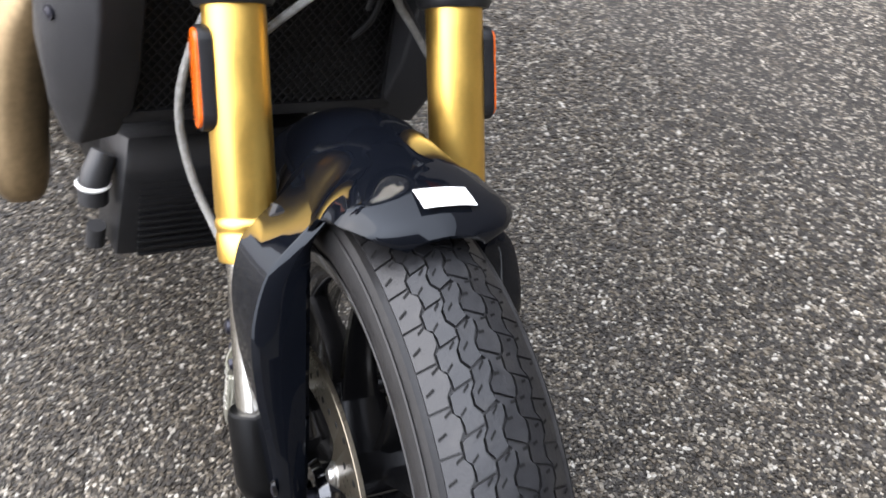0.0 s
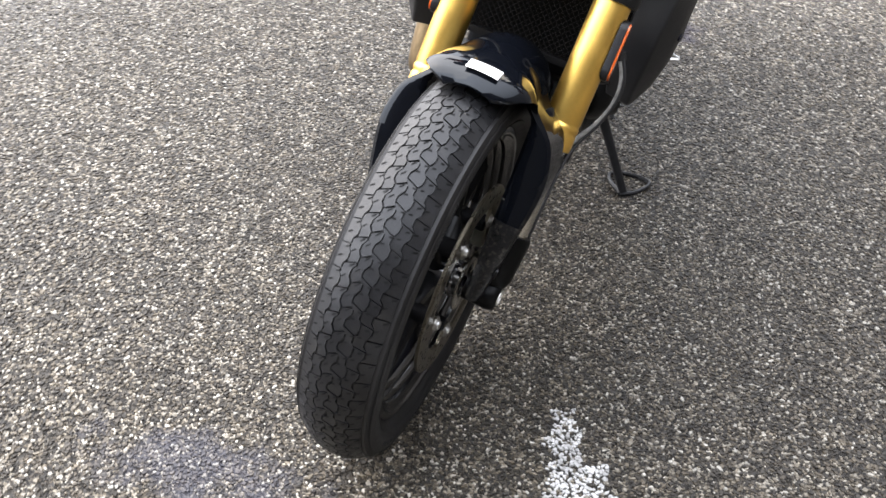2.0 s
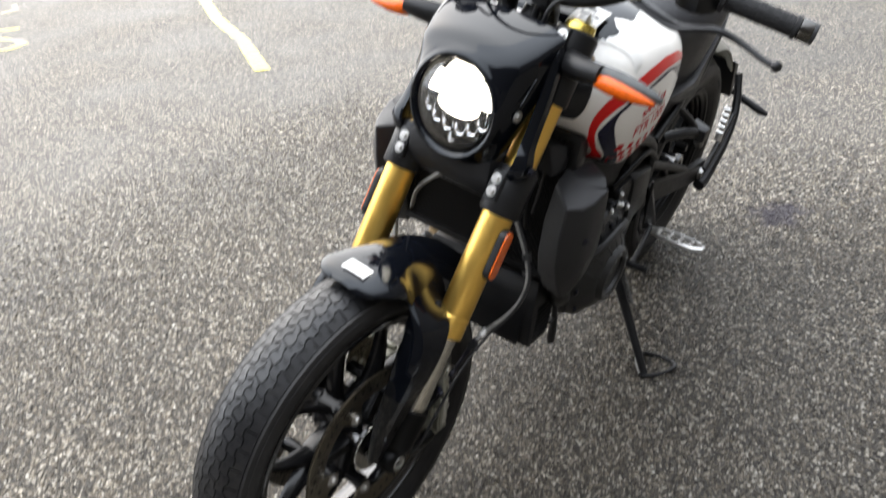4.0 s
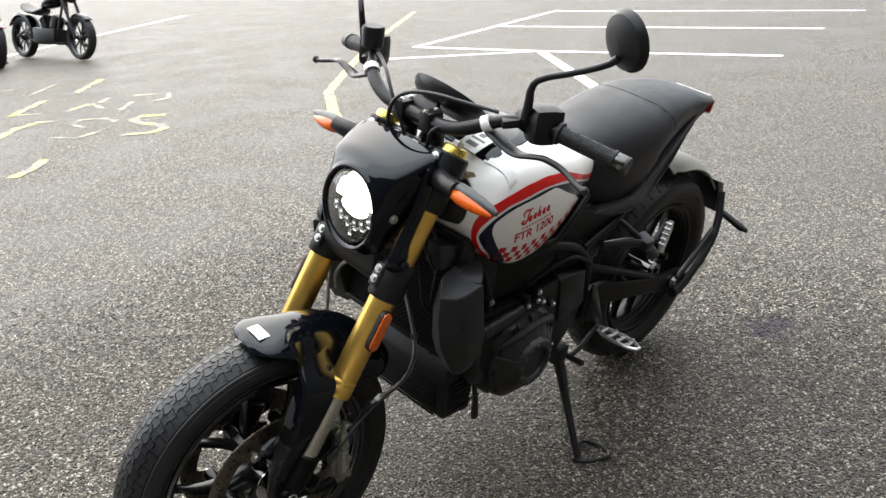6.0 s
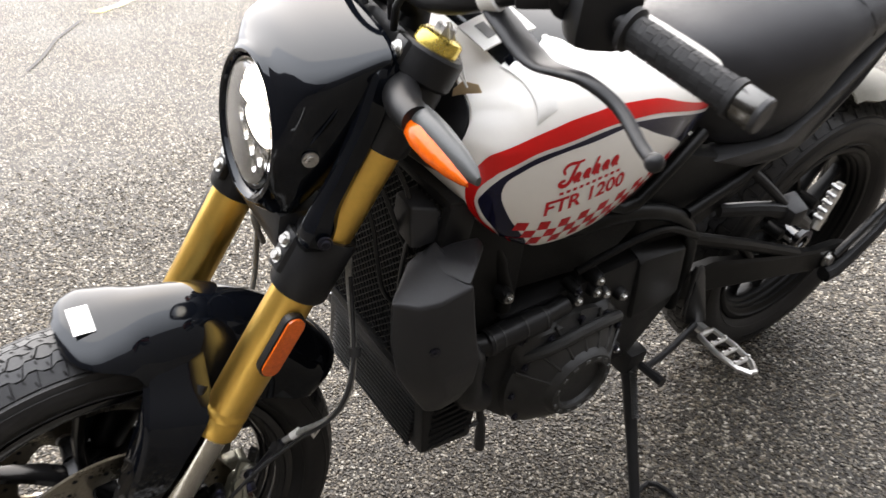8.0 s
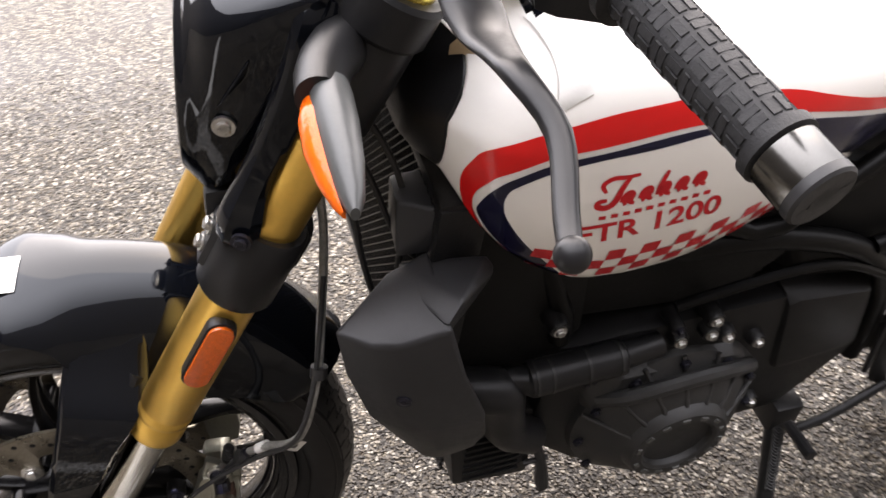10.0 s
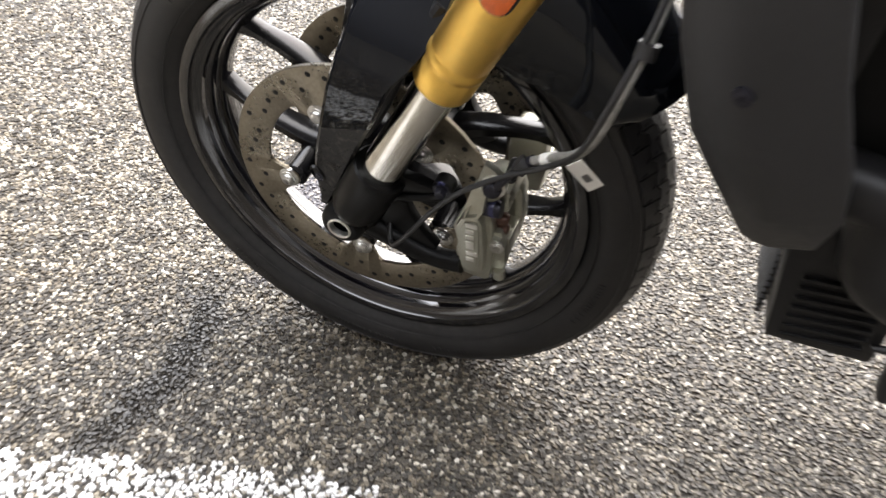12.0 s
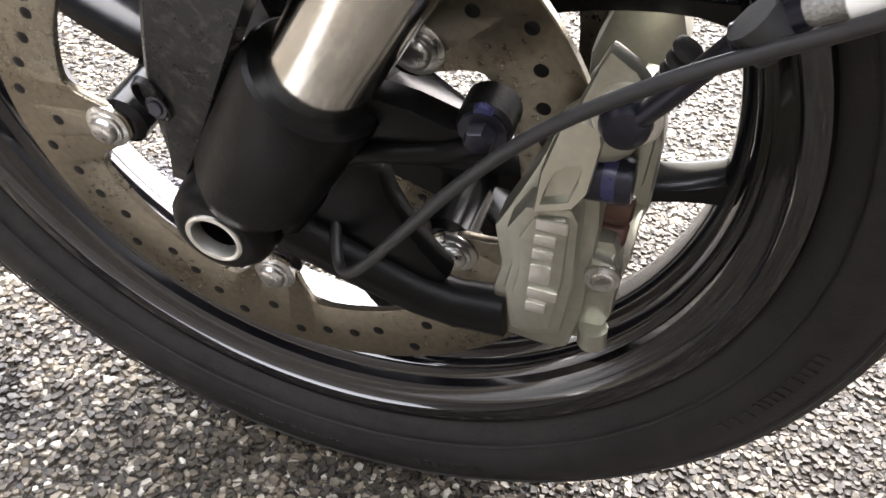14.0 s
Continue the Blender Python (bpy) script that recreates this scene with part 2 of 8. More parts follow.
def prism(bm, outline, y0, y1, bevel=0.0, inset=0.0):
    """An outline of (x, z) made solid between two depths y; inset narrows the far side y1."""
    cx = sum(p[0] for p in outline) / len(outline)
    cz = sum(p[1] for p in outline) / len(outline)
    a = [bm.verts.new((x, y0, z)) for x, z in outline]
    b = [bm.verts.new((cx + (x - cx) * (1 - inset), y1, cz + (z - cz) * (1 - inset))) for x, z in outline]
    n = len(outline)
    fs = [bm.faces.new(a), bm.faces.new(b[::-1])]
    for k in range(n):
        fs.append(bm.faces.new((a[k], b[k], b[(k + 1) % n], a[(k + 1) % n])))
    if bevel:
        bmesh.ops.recalc_face_normals(bm, faces=fs)
        es = {e for f in fs for e in f.edges}
        bmesh.ops.bevel(bm, geom=list(es), offset=bevel, segments=2, affect="EDGES", profile=0.6)
    return bm


def hull(bm, pts, bevel=0.0):
    """The solid that closes round points, with rounded edges."""
    vs = [bm.verts.new(p) for p in pts]
    r = bmesh.ops.convex_hull(bm, input=vs, use_existing_faces=False)
    loose = [g for g in r["geom_interior"] if isinstance(g, bmesh.types.BMVert)]
    bmesh.ops.delete(bm, geom=loose, context="VERTS")
    vs = [v for v in vs if v.is_valid]
    fs = {f for v in vs for f in v.link_faces}
    es = {e for f in fs for e in f.edges}
    bmesh.ops.dissolve_limit(bm, angle_limit=radians(6), verts=vs, edges=list(es))
    if bevel:
        vs = [v for v in vs if v.is_valid]
        es = {e for v in vs for e in v.link_edges}
        bmesh.ops.bevel(bm, geom=list(es), offset=bevel, segments=2, affect="EDGES", profile=0.6, clamp_overlap=True)
    return bm


def pin(bm, a, b, r, seg=10, head=0.0):
    """A short round bar from a to b with a small chamfer."""
    a, b = Vector(a), Vector(b)
    w = (b - a).normalized()
    c = min(r * 0.25, (b - a).length * 0.3)
    tube(bm, [a, a + w * 1e-4, b - w * c, b], [r, r, r, r - c], seg)
    return bm


def bolt(bm, at, way, r=0.006, h=0.005, hexed=True):
    """A bolt head: washer, head and a sunk socket."""
    at, w = Vector(at), Vector(way).normalized()
    tube(bm, [at - w * 0.002, at + w * 0.0012], r * 1.5, 14)
    tube(bm, [at, at + w * h * 0.8, at + w * h, at + w * h, at + w * h * 0.5], [r, r, r * 0.85, r * 0.5, r * 0.45], 6 if hexed else 14)
    return bm


def loft(bm, sections, closed=True, caps=True):
    """Sections are lists of points of one length."""
    skin(bm, [[bm.verts.new(p) for p in s] for s in sections], closed, caps)
    return bm


def lerp_table(table, x):
    """Values between the rows (x, a, b, ...) of a table in falling or rising x."""
    rows = sorted(table)
    xs = [r[0] for r in rows]
    return [float(np.interp(x, xs, [r[k] for r in rows])) for k in range(1, len(rows[0]))]


def smooth_table(table, n):
    """Rows laid on a smooth curve through a table (Catmull-Rom)."""
    t = [np.array(r, float) for r in table]
    t = [2 * t[0] - t[1]] + t + [2 * t[-1] - t[-2]]
    out = []
    for a, b, c, d in zip(t, t[1:], t[2:], t[3:]):
        for k in range(n):
            u = k / n
            out.append(0.5 * (2 * b + (c - a) * u + (2 * a - 5 * b + 4 * c - d) * u * u + (3 * b - a - 3 * c + d) * u**3))
    out.append(t[-2])
    return out


# ---- the motorcycle: chassis axes are x ahead, y to its left, z up, with the front tyre's foot at 0, 0, 0 ----
RAKE = radians(26.3)
AXIS = Vector((-math.sin(RAKE), 0, math.cos(RAKE)))
LEAN = Matrix.Translation((0.0102, -0.0774, 0.0043)) @ pose(0, 0, 0, -14.9)
STEER = Matrix.Translation((0.13, 0, 0)) @ Matrix.Rotation(radians(-6.8), 4, AXIS) @ Matrix.Translation((-0.13, 0, 0))
HUB = Vector((0, 0, 0.325))
# the fork and all above it sits a degree out of true with the wheel
FRONT = STEER @ Matrix.Translation(HUB) @ Matrix.Rotation(radians(-1.0), 4, "X") @ Matrix.Translation(-HUB)
TILT = radians(27.3)
UP = Vector((-math.sin(TILT), 0, math.cos(TILT)))
AHEAD = Vector((math.cos(TILT), 0, math.sin(TILT)))
FORK_Y = 0.109


def leg(s, y, fore=0.0):
    """A point s metres up a fork leg from the axle, fore metres ahead of its middle."""
    return HUB + UP * s + AHEAD * fore + Vector((0, y, 0))


bike = thing("motorcycle", LEAN, "street motorcycle with gold forks and white tank, on its side stand", "motorcycle")


def tyre(parent, label, R, half, bead_r, bead_y, rows, pitch, gap, centre):
    """A carcass with raised tread blocks in staggered rows."""
    bm = bmesh.new()
    H = R - bead_r
    outer = [(bead_r - 0.004, bead_y - 0.012), (bead_r + 0.004, bead_y - 0.002), (bead_r + 0.018 * H / 0.077, half * 0.93), (bead_r + 0.36 * H, half), (bead_r + 0.55 * H, half * 0.985), (bead_r + 0.72 * H, half * 0.88)]
    crown = [(R - 0.0045 - (abs(u) ** 2.3) * 0.24 * H, half * 0.80 * u) for u in (0.95, 0.75, 0.5, 0.25, 0)]
    left = outer + crown
    prof = left + [(r, -y) for r, y in left[-2::-1]]
    lathe(bm, prof, centre, 120)
    carcass = part("tyre", bm, RUBBER, parent, label)
    # moulded rings and small raised characters on the walls
    for sg in (1, -1):
        for r0, y0 in ((bead_r + 0.013, half * 0.915), (bead_r + 0.62 * H, half * 0.955)):
            bm = bmesh.new()
            lathe(bm, [(r0 - 0.0012, sg * y0), (r0, sg * (y0 + 0.0012)), (r0 + 0.0012, sg * y0)], centre, 120)
            part("wall_rib", bm, RUBBER, carcass)
    rng = random.Random(5)
    bm = bmesh.new()
    for start, count, tall in ((3.3, 13, 0.007), (4.25, 9, 0.006), (4.62, 15, 0.005), (5.3, 11, 0.007), (0.7, 14, 0.007), (2.1, 10, 0.006)):
        a = start
        for k in range(count):
            w = rng.uniform(0.0022, 0.0042)
            a += (w + 0.0022) / (bead_r + 0.4 * H) + (0.012 if rng.random() < 0.18 else 0)
            rr = bead_r + 0.40 * H
            f = Matrix.Translation((centre[0] + rr * math.cos(a), centre[1] + half * 0.998, centre[2] + rr * math.sin(a))) @ Matrix.Rotation(-a, 4, "Y")
            box(bm, (0, 0, 0), (tall, 0.0016, w), 0.0, f)
    tagged(part("wall_print", bm, RUBBER, carcass, "moulded wall print"), "", "", "", "stuff")
    bm = bmesh.new()

    def at(theta, u, lift):
        r = R - 0.0045 - (abs(u) ** 2.3) * 0.24 * H + lift
        return Vector((centre[0] + r * math.cos(theta), centre[1] + half * 0.80 * u * (1 + lift * 3), centre[2] + r * math.sin(theta)))

    n = int(math.tau * R / pitch)

    def step(f):
        """A stepped edge that leans over for most of each pitch and springs back."""
        return float(np.interp(f % 1.0, [0.0, 0.42, 0.50, 0.92, 1.0], [-1.0, -0.85, 0.85, 1.0, -1.0]))

    def edge(p, u, dt, row):
        """The edge of a rib at the angle p; the outermost edges stay straight."""
        return u if abs(u) > 0.9 else u + (0.062 if abs(u) < 0.1 else 0.05) * step(p / dt + (0.0 if abs(u) < 0.1 else 0.5 if u > 0 else 0.15))

    g = gap / R
    dt = math.tau / n
    marks = (0.0, 0.2, 0.42, 0.50, 0.70, 0.92, 1.0)
    for row, (u0, u1, slant) in enumerate(rows):
        for k in range(n):
            t0 = (k + 0.37 * row) * dt
            shape = [(p, edge(p, u0, dt, row)) for p in (t0 + g + (dt - 2 * g) * f for f in marks)]
            shape += [(p, edge(p, u1, dt, row)) for p in (t0 + g + (dt - 2 * g) * f + slant * dt for f in marks[::-1])]
            mid_u, mid_t = (u0 + u1) / 2, t0 + dt / 2 + slant * dt / 2
            low = [bm.verts.new(at(p, u, -0.001)) for p, u in shape]
            top = [bm.verts.new(at(mid_t + (p - mid_t) * 0.992, mid_u + (u - mid_u) * 0.975, 0.0036)) for p, u in shape]
            m, h = len(shape), len(marks)
            for i in range(m):
                bm.faces.new((low[i], low[(i + 1) % m], top[(i + 1) % m], top[i]))
            for i in range(h - 1):
                bm.faces.new((top[i], top[i + 1], top[m - 2 - i], top[m - 1 - i]))
            # short slits cut in from the rib's edges
            for f, s0, s1 in ((0.38, 0.10, 0.45), (0.80, 0.55, 0.90)):
                a0, a1 = t0 + dt * f + slant * dt * s0, t0 + dt * (f + 0.09) + slant * dt * s1
                quad = [(a0, u0 + (u1 - u0) * s0), (a0 + 0.0024 / R, u0 + (u1 - u0) * s0), (a1 + 0.0024 / R, u0 + (u1 - u0) * s1), (a1, u0 + (u1 - u0) * s1)]
                bm.faces.new([bm.verts.new(at(p, u, 0.00385)) for p, u in quad]).material_index = 1
    ob = part("tread", bm, TREAD, parent, "staggered rubber tread blocks", None, 30)
    ob.data.materials.append(SIPE)
    tagged(ob, "", "", "", "stuff")
    return carcass


ROWS = [(-0.99, -0.665, 0.05), (-0.630, -0.350, 0.14), (-0.312, -0.016, 0.20), (0.016, 0.312, -0.20), (0.350, 0.630, -0.14), (0.665, 0.99, -0.05)]


def spoke(bm, hub, ang, r0, r1, w0, w1, t0, t1, y=0.0, flare=0.0):
    """A cast spoke from radius r0 to r1 along ang, which may change from foot to tip; widths and thicknesses taper."""
    secs = []
    for k in range(11):
        u = k / 10
        a = ang[0] + (ang[1] - ang[0]) * u
        r = r0 + (r1 - r0) * u
        w, t = w0 + (w1 - w0) * u + flare * max(0.0, (u - 0.72) / 0.28) ** 2, t0 + (t1 - t0) * u + 0.4 * flare * max(0.0, (u - 0.72) / 0.28) ** 2
        c = Vector((hub[0] + r * math.cos(a), hub[1] + y, hub[2] + r * math.sin(a)))
        s = Vector((-math.sin(a), 0, math.cos(a)))
        yv = Vector((0, 1, 0))
        secs.append([c + s * w * x + yv * t * v for x, v in ((0.5, 0.3), (0.3, 0.5), (-0.3, 0.5), (-0.5, 0.3), (-0.5, -0.3), (-0.3, -0.5), (0.3, -0.5), (0.5, -0.3))])
    loft(bm, secs)


def wheel(name, hub, rim_r, rim_half, hub_half, bolts_r, first, label, m=None, paint=RIM, arms=SPOKE):
    """A cast wheel: the rim with its hub and forked spokes as parts."""
    bm = bmesh.new()
    R = rim_r
    prof = [(R + 0.004, rim_half), (R + 0.006, rim_half - 0.004), (R - 0.004, rim_half - 0.006), (R - 0.008, rim_half - 0.014), (R - 0.018, rim_half - 0.019), (R - 0.022, rim_half - 0.028), (R - 0.026, 0.008)]
    inner = [(R - d, y) for d, y in ((0.034, 0.006), (0.033, rim_half - 0.036), (0.0295, rim_half - 0.0315), (0.0265, rim_half - 0.0290), (0.0255, rim_half - 0.0225), (0.0225, rim_half - 0.0190), (0.0195, rim_half - 0.0172), (0.0187, rim_half - 0.0110), (0.0152, rim_half - 0.0078), (0.0115, rim_half - 0.0062), (0.0078, rim_half - 0.0036), (0.0065, rim_half - 0.0004), (0.002, rim_half + 0.001))]
    top = prof + [(r, -y) for r, y in prof[::-1]]
    low = [(r, -y) for r, y in inner[::-1]] + inner
    lathe(bm, top + low, hub, 120, closed=True)
    rim = part(name, bm, paint, bike, label, m)
    bm = bmesh.new()
    lathe(bm, [(0.016, hub_half), (0.030, hub_half), (0.034, hub_half - 0.01), (0.030, hub_half - 0.02), (0.030, -hub_half + 0.02), (0.034, -hub_half + 0.01), (0.030, -hub_half), (0.016, -hub_half)], hub, 40)
    part("hub", bm, RIM, rim)
    for k in range(5):
        bm = bmesh.new()
        a = first + k * math.tau / 5
        spoke(bm, hub, (a, a), 0.026, bolts_r + 0.01, 0.034, 0.030, 0.07, 0.050)
        for side in (-1, 1):
            d = side * radians(6)
            spoke(bm, hub, (a + d, a + side * radians(24)), bolts_r - 0.008, R - 0.022, 0.019, 0.0098, 0.040, 0.018, 0.0, 0.022)
            pin(bm, (hub[0] + bolts_r * math.cos(a), side * 0.02, hub[2] + bolts_r * math.sin(a)), (hub[0] + bolts_r * math.cos(a), side * 0.062, hub[2] + bolts_r * math.sin(a)), 0.014, 14)
        part("spoke", bm, arms, rim)
    return rim


def disc_mesh(hub, y, first, outer=0.16):
    """A brake disc: a flat band whose inner edge reaches in to five bolt lugs."""
    bm = bmesh.new()
    seg = 300

    def inner(a):
        off = math.degrees((a - first + math.pi / 5) % (math.tau / 5) - math.pi / 5)
        return (outer - 0.039) - 0.033 * math.exp(-((off / 9.0) ** 4))

    rings = []
    for k in range(seg):
        a = k * math.tau / seg
        c, s, r0 = math.cos(a), math.sin(a), inner(k * math.tau / seg)
        rings.append([bm.verts.new((hub[0] + r * c, y + h, hub[2] + r * s)) for r, h in ((outer, 0.002), (outer - 0.0008, 0.0026), (r0 + 0.001, 0.0026), (r0, 0.002), (r0, -0.002), (r0 + 0.001, -0.0026), (outer - 0.0008, -0.0026), (outer, -0.002))])
    for k in range(seg):
        a, b = rings[k], rings[(k + 1) % seg]
        for i in range(8):
            bm.faces.new((a[i], a[(i + 1) % 8], b[(i + 1) % 8], b[i]))
    return bm


def holes_mesh(hub, y, first):
    """The drilled holes of the disc in a pattern of ten, as dark bores with a countersunk edge."""
    bm = bmesh.new()
    radii = (0.148, 0.1425, 0.141, 0.137, 0.151, 0.1350, 0.138, 0.144, 0.1500, 0.1335)
    for k in range(50):
        a = first - radians(7) - k * math.tau / 50
        r = radii[k % 10]
        c = Vector((hub[0] + r * math.cos(a), y, hub[2] + r * math.sin(a)))
        tube(bm, [c - Vector((0, 0.0029, 0)), c - Vector((0, 0.0027, 0)), c + Vector((0, 0.0027, 0)), c + Vector((0, 0.0029, 0))], [0.0030, 0.0033, 0.0033, 0.0030], 12)
    return bm


LUG = radians(-11.1)
front_wheel = wheel("front_wheel", HUB, 0.243, 0.046, 0.062, 0.095, LUG, "black cast wheel with five forked spokes", STEER)
tyre(front_wheel, "black road tyre, dusty on the flanks", 0.3255, 0.0605, 0.2485, 0.048, ROWS, 0.034, 0.0010, HUB)
for side in (1, -1):
    disc = part("brake_disc", disc_mesh(HUB, side * 0.0610, LUG), DISC, front_wheel, "drilled steel brake disc with rust-brown sheen")
    bm = holes_mesh(HUB, side * 0.0610, LUG)
    tagged(part("disc_hole", bm, MESH, front_wheel), "", "", "", "stuff")
    for k in range(5):
        a = LUG + k * math.tau / 5
        at = Vector((0.1012 * math.cos(a), side * 0.0640, 0.325 + 0.1012 * math.sin(a)))
        bm = bmesh.new()
        out = Vector((0, side, 0))
        tube(bm, [at - out * 0.006, at + out * 0.0005, at + out * 0.0015], [0.0125, 0.0125, 0.0110], 24)
        tube(bm, [at, at + out * 0.0030, at + out * 0.0034, at + out * 0.0034], [0.0098, 0.0098, 0.0090, 0.0080], 24)
        tube(bm, [at + out * 0.003, at + out * 0.0048, at + out * 0.0066, at + out * 0.0072, at + out * 0.0072, at + out * 0.0050], [0.0078, 0.0076, 0.0062, 0.0045, 0.0030, 0.0026], 20)
        part("disc_bolt", bm, BOLT, front_wheel, "zinc button-head bolt")
# sensor ring
bm = bmesh.new()
lathe(bm, [(0.050, 0.066), (0.050, 0.069), (0.030, 0.069), (0.030, 0.066)], HUB, 48, closed=True)
part("sensor_ring", bm, CHROME, front_wheel, "bright slotted sensor ring")
bm = bmesh.new()
pin(bm, (0.003, -0.070, 0.325), (0.003, 0.070, 0.325), 0.0096, 24)
part("axle", bm, DARKBOLT, front_wheel)

# fork legs
for side in (1, -1):
    y = side * FORK_Y
    bm = bmesh.new()
    prof = [(0.244, 0.0255), (0.244, 0.0275), (0.248, 0.0285), (0.268, 0.0285), (0.270, 0.0275), (0.273, 0.0275), (0.275, 0.0288), (0.281, 0.0288), (0.283, 0.0275), (0.286, 0.0275), (0.288, 0.0282), (0.50, 0.0282), (0.77, 0.0272), (0.795, 0.0272)]
    tube(bm, [leg(s, y) for s, r in prof], [r for s, r in prof], 40)
    outer = part("fork_tube", bm, GOLD, bike, "gold anodised upside-down fork tube", FRONT)
    bm = bmesh.new()
    tube(bm, [leg(0.06, y), leg(0.246, y)], 0.0215, 32)
    part("slider", bm, CHROME, outer, "chromed fork slider with splashes")
    bm = bmesh.new()
    prof = [(0.006, 0.010), (0.011, 0.0185), (0.019, 0.0250), (0.030, 0.0285), (0.092, 0.0298), (0.0985, 0.0290), (0.1005, 0.0272), (0.1005, 0.0222)]
    tube(bm, [leg(s, y - side * 0.006 * max(0, 1 - s / 0.05)) for s, r in prof], [r for s, r in prof], 40)
    lathe(bm, [(0.010, y - side * 0.036), (0.024, y - side * 0.036), (0.0255, y + side * 0.004), (0.0240, y + side * 0.0125), (0.0205, y + side * 0.0170), (0.0165, y + side * 0.0185), (0.0115, y + side * 0.0185), (0.0098, y + side * 0.008), (0.0094, y - side * 0.028), (0.0, y - side * 0.030)], (0.0015, 0, 0.324), 48)
    ya, yb = y - side * 0.012, y + side * 0.002
    prism(bm, [(-0.020, 0.400), (-0.050, 0.410), (-0.071, 0.4105), (-0.083, 0.4095), (-0.100, 0.4050), (-0.108, 0.4100), (-0.117, 0.4080), (-0.1158, 0.3972), (-0.1092, 0.3864), (-0.0916, 0.3834), (-0.0631, 0.3756), (-0.0451, 0.3602), (-0.030, 0.345)], min(ya, yb), max(ya, yb), 0.003)
    if side < 0:
        hull(bm, [(x, y + side * d, z) for x, z in ((-0.01, 0.324), (0.022, 0.330), (0.024, 0.348), (-0.01, 0.352)) for d in (-0.016, 0.016)], 0.004)
    # curved ridge that runs out to the upper caliper bolt
    tube(bm, [(-0.0300, y + side * 0.003, 0.335), (-0.0352, y + side * 0.004, 0.3530), (-0.0443, y + side * 0.004, 0.3690), (-0.0598, y + side * 0.004, 0.3830), (-0.0820, y + side * 0.003, 0.3890), (-0.1011, y + side * 0.002, 0.3950), (-0.1137, y + side * 0.001, 0.4040)], [0.0042, 0.0045, 0.0045, 0.0042, 0.0042, 0.0048, 0.0075], 14, 2)
    hull(bm, [(-0.012, y + side * 0.006, 0.345), (-0.028, y + side * 0.008, 0.368), (-0.038, y + side * 0.006, 0.348), (-0.03, y + side * 0.002, 0.318), (-0.01, y + side * 0.004, 0.315), (-0.02, y - side * 0.022, 0.345), (-0.05, y - side * 0.022, 0.35), (-0.03, y - side * 0.022, 0.315)], 0.006)
    # web between the clamp and the lower arm
    wa, wb = y - side * 0.024, y - side * 0.010
    prism(bm, [(-0.005, 0.345), (-0.045, 0.364), (-0.066, 0.360), (-0.070, 0.345), (-0.083, 0.322), (-0.100, 0.303), (-0.081, 0.290), (-0.04, 0.283), (-0.012, 0.298)], min(wa, wb), max(wa, wb), 0.004)
    # lower arm
    tube(bm, [(-0.015, y - side * 0.012, 0.314), (-0.060, y - side * 0.012, 0.297), (-0.095, y - side * 0.012, 0.286), (-0.128, y - side * 0.012, 0.291)], [0.014, 0.0125, 0.0115, 0.0120], 16, 1)
    tube(bm, [(-0.1120, y - side * 0.010, 0.4118), (-0.1120, y + side * 0.003, 0.4118), (-0.1120, y + side * 0.005, 0.4118)], [0.0108, 0.0108, 0.0092], 24)
    part("fork_foot", bm, FOOT, outer, "black cast axle clamp with caliper lugs")
    bm = bmesh.new()
    lathe(bm, [(0.0138, side * 0.0175 + y), (0.0137, side * 0.0198 + y), (0.0126, side * 0.0204 + y), (0.0112, side * 0.0198 + y), (0.0106, side * 0.0150 + y), (0.0104, side * 0.0020 + y)], (0.0015, 0, 0.324), 48)
    part("axle_ring", bm, CALTEXT, outer, "bright axle bore ring")
    bm = bmesh.new()
    bolt(bm, (-0.1120, y + side * 0.0050, 0.4112), (0.0, side, -0.1), 0.0062, 0.007)
    part("flange_bolt", bm, DARKBOLT, outer, "dark flange bolt")
    for dy in (-0.005, 0.016) if side < 0 else ():
        bm = bmesh.new()
        bolt(bm, (0.027, y + side * dy, 0.338), (1, 0, -0.12), 0.0058, 0.005, False)
        part("pinch_bolt", bm, BOLT, outer, "zinc pinch bolt")
    if side > 0:
        bm = bmesh.new()
        tube(bm, [(-0.1115, y + 0.0045, 0.4200), (-0.1115, y + 0.0065, 0.4200)], [0.0040, 0.0032], 12)
        part("paint_mark", bm, BLUEMARK, outer, "blue paint mark")
    # reflector on the outer side
    bm = bmesh.new()
    f = Matrix.Translation(leg(0.408, y, 0.002) + Vector((0, side * 0.030, 0))) @ Matrix.Rotation(-TILT, 4, "Y")
    hw, hh = 0.0140, 0.0465
    rim = [(hw * math.cos(q), (hh - hw) + hw * math.sin(q)) for q in np.linspace(0, math.pi, 9)] + [(hw * math.cos(q), -(hh - hw) + hw * math.sin(q)) for q in np.linspace(math.pi, math.tau, 9)]
    prism(bm, rim, side * -0.006, side * 0.006, 0.0015)
    for v in bm.verts:
        v.co = f @ v.co
    refl = part("reflector_base", bm, SATIN, outer)
    bm = bmesh.new()
    hw, hh = 0.0118, 0.0435
    rim = [(hw * math.cos(q), (hh - hw) + hw * math.sin(q)) for q in np.linspace(0, math.pi, 9)] + [(hw * math.cos(q), -(hh - hw) + hw * math.sin(q)) for q in np.linspace(math.pi, math.tau, 9)]
    prism(bm, rim, side * 0.002, side * 0.0092, 0.0012)
    for v in bm.verts:
        v.co = f @ v.co
    part("reflector", bm, REFLECT, refl, "orange side reflector")
    # gold top cap
    bm = bmesh.new()
    tube(bm, [leg(0.792, y), leg(0.808, y), leg(0.811, y), leg(0.813, y)], [0.0262, 0.0262, 0.0245, 0.020], 32)
    part("fork_cap", bm, GOLDCAP, outer, "gold anodised fork cap")
